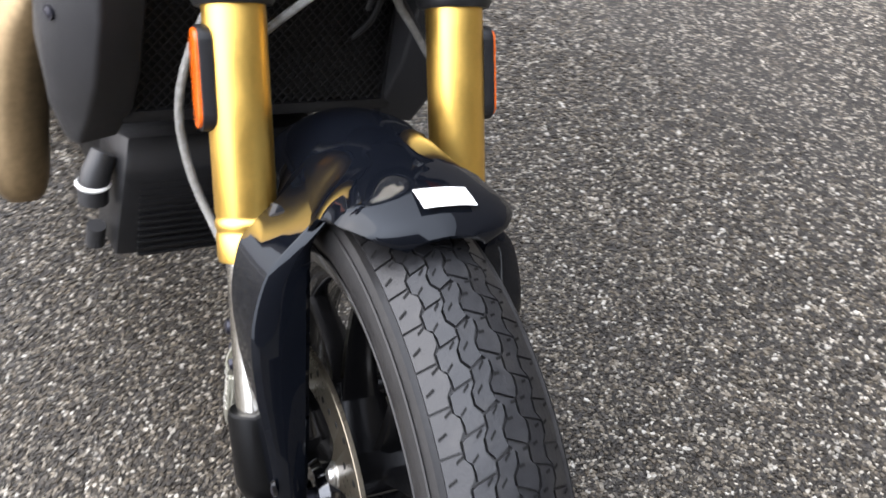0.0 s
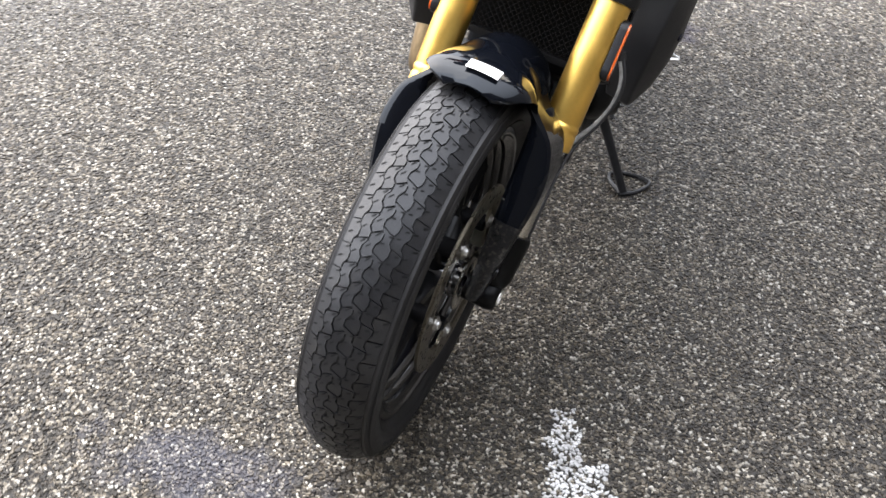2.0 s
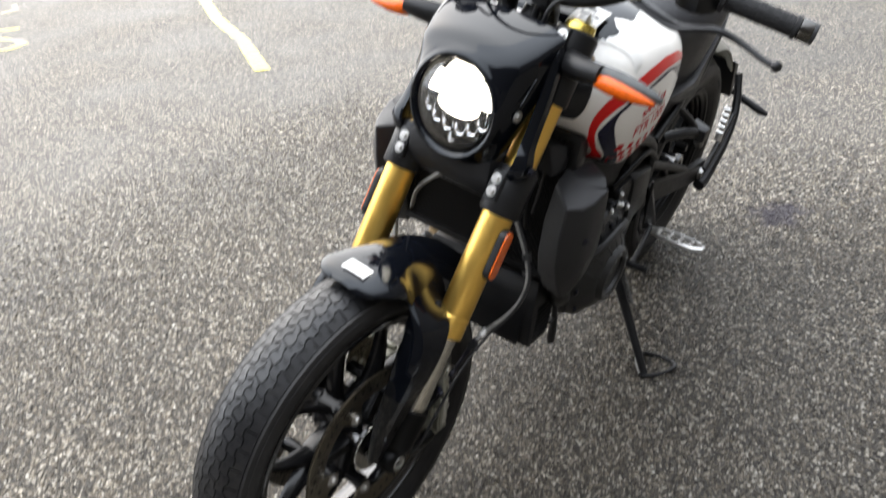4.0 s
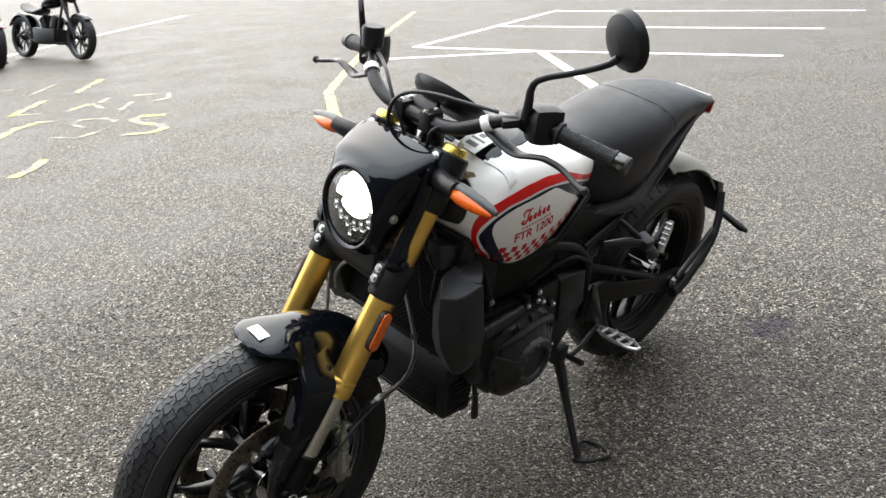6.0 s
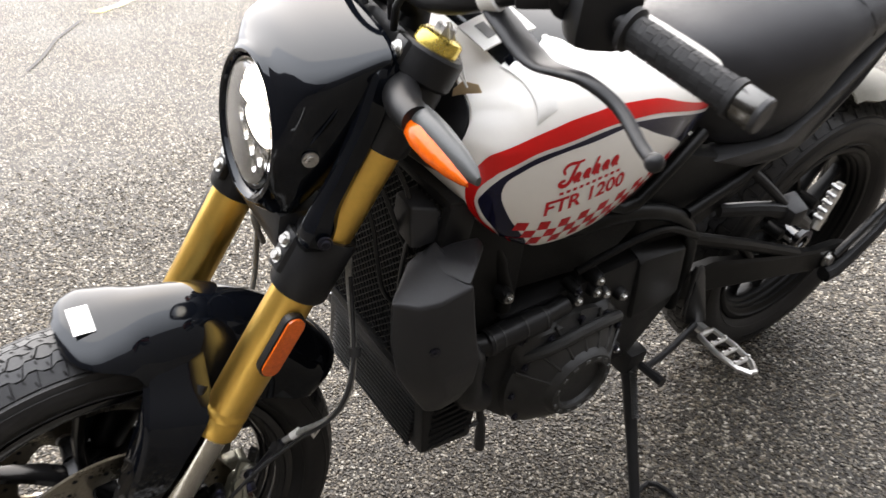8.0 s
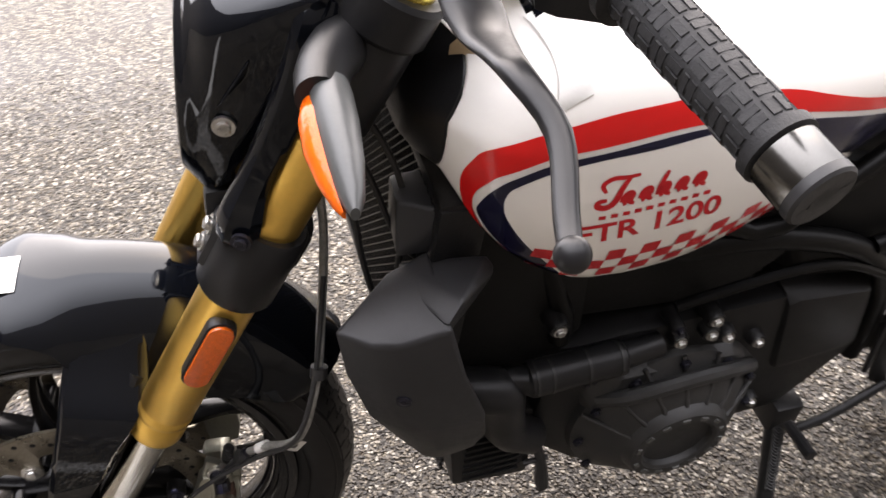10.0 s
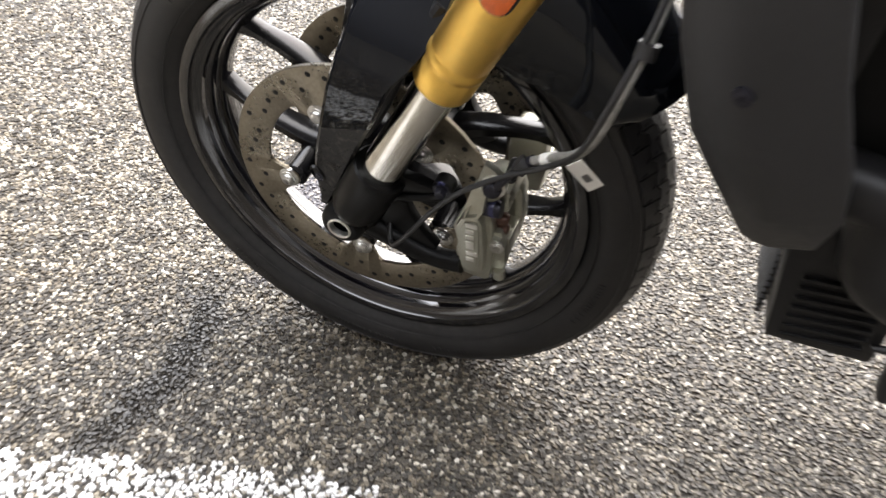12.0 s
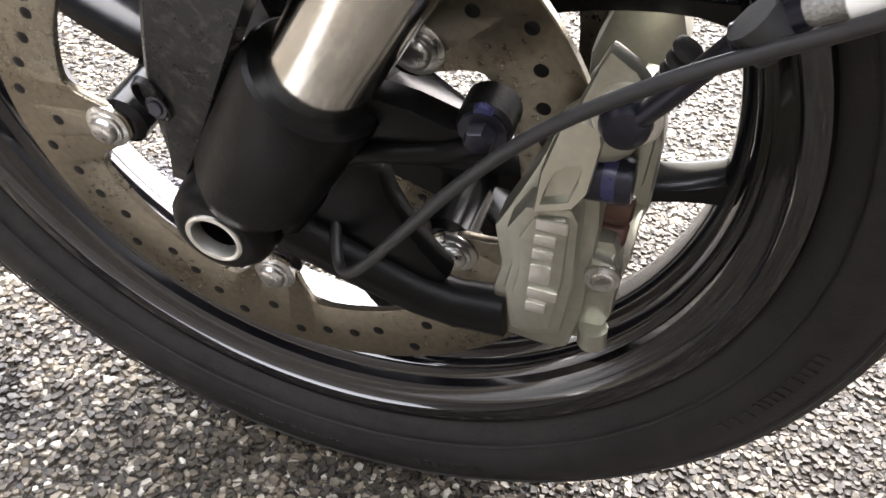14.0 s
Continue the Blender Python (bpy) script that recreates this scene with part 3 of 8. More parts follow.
    bm = bmesh.new()
    tube(bm, [leg(0.812, y), leg(0.822, y), leg(0.824, y)], [0.0125, 0.0125, 0.0105], 6)
    part("cap_nut", bm, BOLT, outer, "zinc adjuster nut")

# triple clamps
bm = bmesh.new()
for side in (1, -1):
    y = side * FORK_Y
    tube(bm, [leg(0.470, y), leg(0.475, y), leg(0.550, y), leg(0.555, y)], [0.034, 0.037, 0.037, 0.034], 32)
    hull(bm, [leg(s, y - side * d, f) for s in (0.488, 0.541) for d, f in ((0.020, 0.030), (0.020, 0.042), (-0.004, 0.042), (-0.012, 0.028))], 0.004)
box(bm, leg(0.512, 0, -0.022), (0.062, 0.19, 0.055), 0.012, Matrix.Rotation(-TILT, 4, "Y"))
lower = part("lower_triple_clamp", bm, SATIN, bike, "satin black lower fork clamp", FRONT)
for side in (1, -1):
    for s in (0.504, 0.526):
        bm = bmesh.new()
        bolt(bm, leg(s, side * (FORK_Y - 0.008), 0.042), AHEAD, 0.0062, 0.006, False)
        part("clamp_bolt", bm, BOLT, lower, "zinc socket bolt")
bm = bmesh.new()
for side in (1, -1):
    y = side * FORK_Y
    tube(bm, [leg(0.758, y), leg(0.762, y), leg(0.792, y), leg(0.796, y)], [0.034, 0.037, 0.037, 0.034], 32)
    hull(bm, [leg(s, y - side * d, f) for s in (0.761, 0.793) for d, f in ((0.016, 0.030), (0.016, 0.041), (-0.006, 0.041), (-0.014, 0.028))], 0.004)
box(bm, leg(0.778, 0, -0.018), (0.060, 0.20, 0.030), 0.010, Matrix.Rotation(-TILT, 4, "Y"))
tube(bm, [leg(0.785, 0, -0.028), leg(0.815, 0, -0.028)], [0.022, 0.019], 20)
upper = part("upper_triple_clamp", bm, SATIN, bike, "satin black upper fork clamp", FRONT)
for side in (1, -1):
    bm = bmesh.new()
    bolt(bm, leg(0.777, side * (FORK_Y - 0.004), 0.041), AHEAD, 0.007, 0.006, False)
    part("clamp_bolt", bm, BOLT, upper, "zinc socket bolt")
    # side bolt of the lower clamp
    bm = bmesh.new()
    bolt(bm, leg(0.557, side * 0.1495, 0.028), (0.3, side, 0), 0.0058, 0.004, False)
    part("clamp_side_bolt", bm, DARKBOLT, lower)
    # sleeve that carries the indicator
    y = side * FORK_Y
    bm = bmesh.new()
    tube(bm, [leg(0.672, y), leg(0.676, y), leg(0.752, y), leg(0.757, y)], [0.031, 0.033, 0.033, 0.031], 32)
    part("indicator_sleeve", bm, SATIN, upper, "black bracket sleeve on the fork")

# front mudguard
bm = bmesh.new()
secs = []
for k in range(41):
    a = radians(82.5 + k * 64 / 40)
    u = k / 40
    nose = min(1.0, (u / 0.10)) ** 0.5 if u < 0.10 else 1.0
    tail = min(1.0, (1 - u) / 0.08) ** 0.5 if u > 0.92 else 1.0
    half = 0.079 * (0.45 + 0.55 * nose) * (0.8 + 0.2 * tail)
    drop = float(np.interp(u, [0, 0.04, 0.11, 0.20, 0.27, 0.42, 0.7, 0.9, 1.0], [0.006, 0.010, 0.020, 0.034, 0.068, 0.085, 0.075, 0.050, 0.030]))
    flare = float(np.interp(u, [0.14, 0.27, 0.56, 0.85], [0.0, 0.10, 0.10, 0.0]))
    rise = 0.024 * float(np.interp(u, [0.10, 0.25, 0.45, 0.62, 1.0], [0.0, 0.32, 0.85, 1.0, 1.0]))
    crown = 0.3555 - 0.004 * (1 - nose) * 3 + rise
    drop += rise
    sec = []
    for j in range(17):
        v = -1 + j / 8
        r = crown - drop * abs(v) ** 2.4 - 0.005 * abs(v)
        sec.append(Vector((r * math.cos(a), half * math.sin(v * 1.35) / math.sin(1.35) * (1 + flare * abs(v) ** 4), 0.325 + r * math.sin(a))))
    under = [Vector((p.x - 0.003 * math.cos(a), p.y * 0.965, p.z - 0.003 * math.sin(a))) for p in sec[::-1]]
    secs.append(sec + under)
loft(bm, secs)
fender = part("front_mudguard", bm, GLOSS, bike, "gloss black front mudguard mirroring the sky", FRONT, 50)
for side in (1, -1):
    secs = []
    for xf, zf, xb, zb, yo in smooth_table([(-0.044, 0.652, -0.114, 0.640, 0.062), (-0.036, 0.622, -0.112, 0.606, 0.088), (-0.027, 0.594, -0.104, 0.582, 0.117), (-0.020, 0.568, -0.090, 0.562, 0.129), (-0.008, 0.531, -0.069, 0.536, 0.136), (0.007, 0.481, -0.050, 0.494, 0.132), (0.023, 0.430, -0.026, 0.446, 0.123), (0.035, 0.383, -0.003, 0.396, 0.115), (0.0385, 0.345, 0.018, 0.350, 0.108), (0.0400, 0.326, 0.029, 0.328, 0.104)], 3):
        yi = min(0.080, yo - 0.022)
        ring = [(xb, zb, yo), (xb * 0.35 + xf * 0.65, zb * 0.35 + zf * 0.65, yo - 0.002), (xf - 0.006, zf, yo - 0.003), (xf - 0.001, zf, yo - 0.009), (xf, zf, (yi + yo) / 2), (xf - 0.002, zf, yi + 0.006), (xf - 0.007, zf, yi + 0.001), (xb * 0.5 + xf * 0.5, zb * 0.5 + zf * 0.5, yi)]
        inner = [(x - 0.0035, z, y + (0.0035 if y < (yi + yo) / 2 else -0.0035)) for x, z, y in ring[::-1]]
        secs.append([Vector((x, side * y, z)) for x, z, y in ring + inner])
    bm = bmesh.new()
    loft(bm, secs[:17])
    guard = part("fork_guard", bm, GLOSS, fender, "gloss black fork guard")
    bm = bmesh.new()
    loft(bm, secs[16:])
    part("guard_tip", bm, GUARD if side > 0 else GLOSS, guard, "scuffed dusty tip of the fork guard" if side > 0 else "")
    bm = bmesh.new()
    tube(bm, [(-0.104, side * 0.088, 0.603), (-0.098, side * 0.094, 0.594), (-0.085, side * 0.100, 0.577), (-0.073, side * 0.105, 0.543), (-0.050, side * 0.109, 0.488), (-0.030, side * 0.110, 0.455)], [0.008, 0.007, 0.006, 0.006, 0.006, 0.006], 10, 1)
    part("guard_stay", bm, SATIN, fender, "thin black guard stay")
    # sunk oval seat with its bolt near the guard's tip
    bm = bmesh.new()
    fm = Matrix.Translation((0.0275, side * 0.1142, 0.383)) @ Matrix.Rotation(radians(16), 4, "Y") @ Matrix.Rotation(side * radians(-12), 4, "X")
    rim = [Vector((0.0062 * math.cos(q), 0, 0.0125 * math.sin(q))) for q in np.linspace(0, math.tau, 24, endpoint=False)]
    loft(bm, [[fm @ Vector((v.x * k, side * d, v.z * k)) for v in rim] for k, d in ((1.0, -0.003), (1.0, 0.0004), (0.92, 0.0007), (0.72, -0.0014), (0.70, -0.002))], True, True)
    part("bolt_seat", bm, GUARD, guard, "sunk oval bolt seat")
    bm = bmesh.new()
    bolt(bm, fm @ Vector((0, side * -0.0010, -0.004)), (0.1, side, 0.1), 0.0036, 0.0022, False)
    part("guard_bolt", bm, DARKBOLT, fender)
bm = bmesh.new()
secs = []
for i in range(7):
    v = -0.30 + 0.80 * i / 6
    r = 0.3564 - 0.012 * abs(v) ** 2.4
    secs.append([Vector(((r + d) * math.cos(a), 0.060 * v, 0.325 + (r + d) * math.sin(a))) for a, d in ((radians(85.8), 0.0006), (radians(87.8), 0.0010), (radians(89.8), 0.0008))])
loft(bm, secs, False, False)
part("label", bm, LABEL, fender, "white paper label with small print")

# front brake calipers, hoses


def pocketed(bm, outer, inner, side, base, low, high, deep):
    """A solid of outline outer whose face tilts from depth low at its foot to high at its top, with a pocket of outline inner."""
    z0, z1 = min(z for x, z in outer), max(z for x, z in outer)

    def face(z):
        return low + (high - low) * (z - z0) / (z1 - z0)

    cx, cz = sum(x for x, z in outer) / len(outer), sum(z for x, z in outer) / len(outer)
    rows = [[(x, base, z) for x, z in outer], [(x, face(z) - 0.002, z) for x, z in outer], [(cx + (x - cx) * 0.93, face(z), cz + (z - cz) * 0.95) for x, z in outer], [(x, face(z), z) for x, z in inner], [(x * 0.9 + 0.1 * cx, face(z) - deep, z) for x, z in inner]]
    rows = [[bm.verts.new((x, side * y, z)) for x, y, z in r] for r in rows]
    n = len(outer)
    for p, q in zip(rows, rows[1:]):
        for k in range(n):
            bm.faces.new((p[k], p[(k + 1) % n], q[(k + 1) % n], q[k]))
    bm.faces.new(rows[-1])
    return bm


for side in (1, -1):
    bm = bmesh.new()

    def slab(out, ya, yb, bev, ins=0.0):
        prism(bm, out, side * ya, side * yb, bev, ins)

    # outer half with its scalloped front, the mounting horn on top and the tail block behind
    slab([(-0.1251, 0.2764), (-0.1198, 0.3052), (-0.1223, 0.3216), (-0.1169, 0.3445), (-0.1241, 0.3639), (-0.1324, 0.3889), (-0.1354, 0.4021), (-0.1420, 0.4100), (-0.1560, 0.4120), (-0.1670, 0.4080), (-0.1650, 0.3998), (-0.1580, 0.3920), (-0.1575, 0.3780), (-0.1600, 0.3600), (-0.1605, 0.3400), (-0.1615, 0.3020), (-0.1590, 0.2780), (-0.1540, 0.2735), (-0.1369, 0.2749)], 0.080, 0.0980, 0.003)
    slab([(-0.1560, 0.345), (-0.1680, 0.347), (-0.1735, 0.3289), (-0.1745, 0.3007), (-0.1710, 0.2830), (-0.1587, 0.2760), (-0.1560, 0.300)], 0.076, 0.0920, 0.004)
    slab([(-0.1370, 0.4050), (-0.1420, 0.4162), (-0.1465, 0.4345), (-0.1490, 0.4425), (-0.1594, 0.4362), (-0.1645, 0.4310), (-0.1690, 0.4160), (-0.1660, 0.4060), (-0.1500, 0.4040)], 0.089, 0.0985, 0.0025)
    slab([(-0.1595, 0.342), (-0.1690, 0.341), (-0.1715, 0.330), (-0.1700, 0.322), (-0.1600, 0.320)], 0.090, 0.0990, 0.002)
    # inner half and the two bridges
    slab([(-0.140, 0.392), (-0.168, 0.392), (-0.176, 0.37), (-0.178, 0.33), (-0.172, 0.295), (-0.135, 0.292), (-0.130, 0.35)], 0.030, 0.052, 0.005)
    slab([(-0.160, 0.400), (-0.172, 0.398), (-0.172, 0.372), (-0.163, 0.37)], 0.036, 0.085, 0.003)
    slab([(-0.163, 0.335), (-0.176, 0.335), (-0.172, 0.292), (-0.163, 0.292)], 0.036, 0.085, 0.003)
    # upper plate with its slanting pocket, then the face that carries the maker's mark
    pocketed(bm, [(-0.1342, 0.3753), (-0.1339, 0.3908), (-0.1376, 0.4082), (-0.1424, 0.4137), (-0.1519, 0.4119), (-0.1540, 0.4065), (-0.1531, 0.3871), (-0.1488, 0.3800)], [(-0.1362, 0.3790), (-0.1370, 0.3850), (-0.1394, 0.3930), (-0.1430, 0.3957), (-0.1480, 0.3976), (-0.1490, 0.3950), (-0.1486, 0.3900), (-0.1466, 0.3825)], side, 0.096, 0.1150, 0.1015, 0.0050)
    slab([(-0.1318, 0.2952), (-0.1266, 0.3211), (-0.1283, 0.3385), (-0.1239, 0.3583), (-0.1302, 0.3728), (-0.1488, 0.3776), (-0.1526, 0.3707), (-0.1556, 0.3355), (-0.1551, 0.2996), (-0.1405, 0.2941)], 0.097, 0.1100, 0.0025, 0.02)
    slab([(-0.1345, 0.3010), (-0.1310, 0.3220), (-0.1322, 0.3390), (-0.1300, 0.3570), (-0.1345, 0.3700), (-0.1475, 0.3735), (-0.1492, 0.3690), (-0.1512, 0.3355), (-0.1500, 0.3040), (-0.1405, 0.2990)], 0.108, 0.1125, 0.0015, 0.03)
    cal = part("brake_caliper", bm, CALIPER, bike, "olive-grey radial brake caliper with raised mark worn bright", STEER, 25)
    # worn raised maker's mark, as plain bars
    for z, h, w in ((0.3705, 0.0058, 0.0130), (0.3615, 0.0050, 0.0088), (0.3532, 0.0050, 0.0088), (0.3415, 0.0105, 0.0088), (0.3295, 0.0058, 0.0130), (0.3205, 0.0058, 0.0088)):
        bm = bmesh.new()
        box(bm, (-0.1382 - (0.3705 - z) * 0.03 - w / 2 + 0.002, side * 0.1130, z - 0.002), (w, 0.0014, h), 0.0008, Matrix.Rotation(0.05, 4, "Y"))
        part("raised_mark", bm, CALTEXT, cal, "bright raised bar of the maker's mark")
    bm = bmesh.new()
    at = Vector((-0.1600, side * 0.099, 0.4195))
    tube(bm, [at - Vector((0, side * 0.004, 0)), at + Vector((0, side * 0.0035, 0)), at + Vector((0, side * 0.0045, 0))], [0.0128, 0.0128, 0.0115], 28)
    part("banjo_washer", bm, CALTEXT, cal, "bright washer of the hose union")
    bm = bmesh.new()
    tube(bm, [at, at + Vector((0, side * 0.0075, 0)), at + Vector((-0.001, side * 0.0110, 0)), at + Vector((-0.001, side * 0.0125, 0))], [0.0098, 0.0095, 0.0080, 0.0045], 20)
    part("banjo_bolt", bm, DARKBOLT, cal, "dark hose union cap")
    bm = bmesh.new()
    tube(bm, [(-0.150, side * 0.0955, 0.3835), (-0.1505, side * 0.0955, 0.3835), (-0.1665, side * 0.0960, 0.3860), (-0.1682, side * 0.0960, 0.3862), (-0.1682, side * 0.0960, 0.3862), (-0.164, side * 0.0960, 0.3855)], [0.0088, 0.0096, 0.0096, 0.0086, 0.005, 0.0045], 24)
    part("joining_bolt", bm, DARKBOLT, cal, "dark joining bolt")
    bm = bmesh.new()
    tube(bm, [(-0.1575, side * 0.0957, 0.3847), (-0.1625, side * 0.0959, 0.3855)], 0.0098, 24)
    part("paint_ring", bm, BLUEMARK, cal, "blue paint mark")
    bm = bmesh.new()
    bolt(bm, (-0.1662, side * 0.0990, 0.3325), (-0.1, side, 0), 0.0052, 0.003, False)
    part("caliper_screw", bm, BOLT, cal, "bright star screw")
    bm = bmesh.new()
    tube(bm, [(-0.1680, side * 0.0930, 0.292), (-0.1690, side * 0.0935, 0.2815), (-0.1692, side * 0.0935, 0.2800)], [0.0068, 0.0068, 0.0055], 18)
    part("bore_plug", bm, CALIPER, cal, "round end of the fluid bore")
    for z in (0.340, 0.3545):
        bm = bmesh.new()
        tube(bm, [(-0.155, side * 0.079, z), (-0.1680, side * 0.079, z + 0.001), (-0.1705, side * 0.079, z + 0.001), (-0.1715, side * 0.079, z + 0.001)], [0.0075, 0.0075, 0.0062, 0.004], 16)
        part("pad_pin", bm, RUST, cal, "rust-red pad pin end")
    bm = bmesh.new()
    for k in range(5):
        p = Vector((-0.1685 - k * 0.0012, side * 0.080, 0.414 + k * 0.0052))
        tube(bm, [p, p + Vector((-0.0005, 0, 0.0010)), p + Vector((-0.0016, 0, 0.0032)), p + Vector((-0.0021, 0, 0.0042))], [0.0045, 0.0064, 0.0064, 0.0045], 14)
    part("bleed_boot", bm, HOSE, cal, "ribbed black rubber boot")
bm = bmesh.new()
tube(bm, [(-0.280, 0.020, 0.86), (-0.296, 0.050, 0.82), (-0.301, 0.075, 0.781), (-0.297, 0.088, 0.720), (-0.291, 0.113, 0.689), (-0.284, 0.145, 0.6445), (-0.273, 0.165, 0.609), (-0.262, 0.166, 0.568), (-0.246, 0.150, 0.530), (-0.222, 0.126, 0.500), (-0.198, 0.119, 0.481)], 0.0044, 12, 2)
hose = part("brake_hose", bm, BRAID, bike, "grey braided brake hose with clips", STEER)
bm = bmesh.new()
tube(bm, [(-0.202, 0.119, 0.483), (-0.186, 0.117, 0.468), (-0.186, 0.117, 0.468), (-0.176, 0.112, 0.447), (-0.163, 0.106, 0.422)], [0.0060, 0.0060, 0.0040, 0.0040, 0.0040], 12)
part("hose_end", bm, DARKBOLT, hose, "dark crimped hose end")
for at, w in (((-0.192, 0.121, 0.4755), (-0.7, 0, -0.5)), ((-0.2835, 0.147, 0.641), (0.15, 0.45, -1))):
    bm = bmesh.new()
    w = Vector(w).normalized()
    tube(bm, [Vector(at) - w * 0.006, Vector(at) + w * 0.006], 0.0085, 12)
    part("hose_clip", bm, HOSE, hose, "black rubber hose clip")
bm = bmesh.new()
tube(bm, [(-0.2225, 0.1255, 0.5000), (-0.211, 0.1225, 0.4905)], 0.0058, 12)
part("hose_sleeve", bm, LABEL, hose, "white hose sleeve")
bm = bmesh.new()
tube(bm, [(-0.296, 0.096, 0.72), (-0.290, 0.120, 0.685), (-0.280, 0.153, 0.642), (-0.267, 0.173, 0.600), (-0.251, 0.161, 0.543), (-0.221, 0.132, 0.494), (-0.181, 0.128, 0.466), (-0.147, 0.128, 0.439), (-0.125, 0.128, 0.416), (-0.105, 0.127, 0.388), (-0.085, 0.124, 0.354), (-0.065, 0.121, 0.320), (-0.053, 0.116, 0.306), (-0.046, 0.104, 0.314), (-0.040, 0.085, 0.330)], 0.0027, 12, 2)
part("sensor_cable", bm, HOSE, bike, "thin black wheel sensor cable", STEER)
bm = bmesh.new()
tube(bm, [(-0.28, -0.03, 0.86), (-0.262, -0.07, 0.80), (-0.255, -0.12, 0.72), (-0.262, -0.143, 0.63), (-0.252, -0.130, 0.55), (-0.220, -0.105, 0.49), (-0.165, -0.085, 0.445)], 0.0044, 10, 2)
part("brake_hose", bm, BRAID, bike, "grey braided brake hose", STEER)
bm = bmesh.new()
tube(bm, [(-0.225, 0.06, 0.815), (-0.21, 0.03, 0.80), (-0.215, -0.03, 0.755), (-0.235, -0.08, 0.70), (-0.255, -0.10, 0.65)], 0.0042, 10, 2)
part("brake_line", bm, BRAID, bike, "grey brake line looping under the headlamp", STEER)
bm = bmesh.new()
ex, ey = Vector((-0.0177, -0.0244, -0.0445)).normalized(), Vector((0.0094, 0.0043, -0.0061)).normalized()
ey = (ey - ex * ey.dot(ex)).normalized()
en = ey.cross(ex)
tagm = Matrix(((ex.x, en.x, ey.x, -0.2482), (ex.y, en.y, ey.y, 0.116), (ex.z, en.z, ey.z, 0.4786), (0, 0, 0, 1)))
box(bm, (0, 0, 0), (0.056, 0.0008, 0.015), 0.0, tagm)
tag = part("cable_tag", bm, LABEL, bike, "white cable tag with a small printed patch", STEER)
bm = bmesh.new()
for k in range(5):
    box(bm, (0, 0, 0), (0.0018, 0.0006, 0.006), 0.0, tagm @ Matrix.Translation((-0.002 + k * 0.003, 0.0009, 0)))
part("print", bm, INK, tag)

# headlamp nacelle: a round mouth that runs back into a creased hood
bm = bmesh.new()
LX, LZ = -0.203, 0.908
SLOPE = radians(-5.7)


def nacelle_ring(x, mouth, u, w, crease, top, low, tilt):
    """One section: a circle of radius mouth, blended by u towards a hood with a crease along each side."""
    a0, a1 = radians(52), radians(-50)
    half = []
    for k in range(9):
        v = k / 8
        a = math.pi / 2 + (a0 - math.pi / 2) * v
        half.append((math.cos(a), math.sin(a), w * math.sin(v * math.pi / 2), crease + (top - crease) * math.cos(v * math.pi / 2) ** 0.9))
    for k in range(1, 9):
        v = k / 8
        a = a0 + (a1 - a0) * v
        half.append((math.cos(a), math.sin(a), w * (1 - 0.02 * math.sin(v * math.pi) - 0.20 * v ** 2.2), crease + (low + 0.022 - crease) * v))
    for k in range(1, 7):
        v = k / 6
        a = a1 + (-math.pi / 2 - a1) * v
        half.append((math.cos(a), math.sin(a), w * 0.80 * math.cos(v * math.pi / 2), low + 0.022 * (1 - math.sin(v * math.pi / 2))))
    pts = [(mouth * c * (1 - u) + yy * u, (LZ + mouth * s_) * (1 - u) + zz * u) for c, s_, yy, zz in half]
    ring = pts + [(-y, z) for y, z in pts[-2:0:-1]]
    return [Vector((x - tilt * (z - LZ), y, z)) for y, z in ring]


HOOD = smooth_table([(-0.196, 0.092, 0.0, 0.098, 0.985, 1.000, 0.815, 0.10), (-0.202, 0.0945, 0.35, 0.099, 0.985, 1.006, 0.814, 0.10), (-0.213, 0.096, 0.85, 0.105, 0.990, 1.020, 0.815, 0.13), (-0.230, 0.097, 1.0, 0.112, 1.003, 1.031, 0.822, 0.22), (-0.248, 0.097, 1.0, 0.119, 1.019, 1.043, 0.838, 0.31), (-0.262, 0.097, 1.0, 0.1225, 1.029, 1.050, 0.856, 0.36)], 3)
rings = [nacelle_ring(-0.216, 0.0745, 0, 0.1, 1, 1, 0.8, 0.1), nacelle_ring(-0.198, 0.078, 0, 0.1, 1, 1, 0.8, 0.1), nacelle_ring(-0.1925, 0.081, 0, 0.1, 1, 1, 0.8, 0.1), nacelle_ring(-0.1905, 0.085, 0, 0.1, 1, 1, 0.8, 0.1), nacelle_ring(-0.192, 0.089, 0, 0.1, 1, 1, 0.8, 0.1)] + [nacelle_ring(*r) for r in HOOD]
rings += [nacelle_ring(-0.268, 0.097, 1, 0.1205, 1.028, 1.048, 0.862, 0.37), nacelle_ring(-0.269, 0.097, 1, 0.110, 1.021, 1.040, 0.868, 0.37), nacelle_ring(-0.290, 0.097, 1, 0.085, 1.010, 1.030, 0.90, 0.37)]
loft(bm, rings, True, True)
nac = part("headlamp_nacelle", bm, GLOSS, bike, "gloss black headlamp cowl with a creased hood", FRONT, 32)
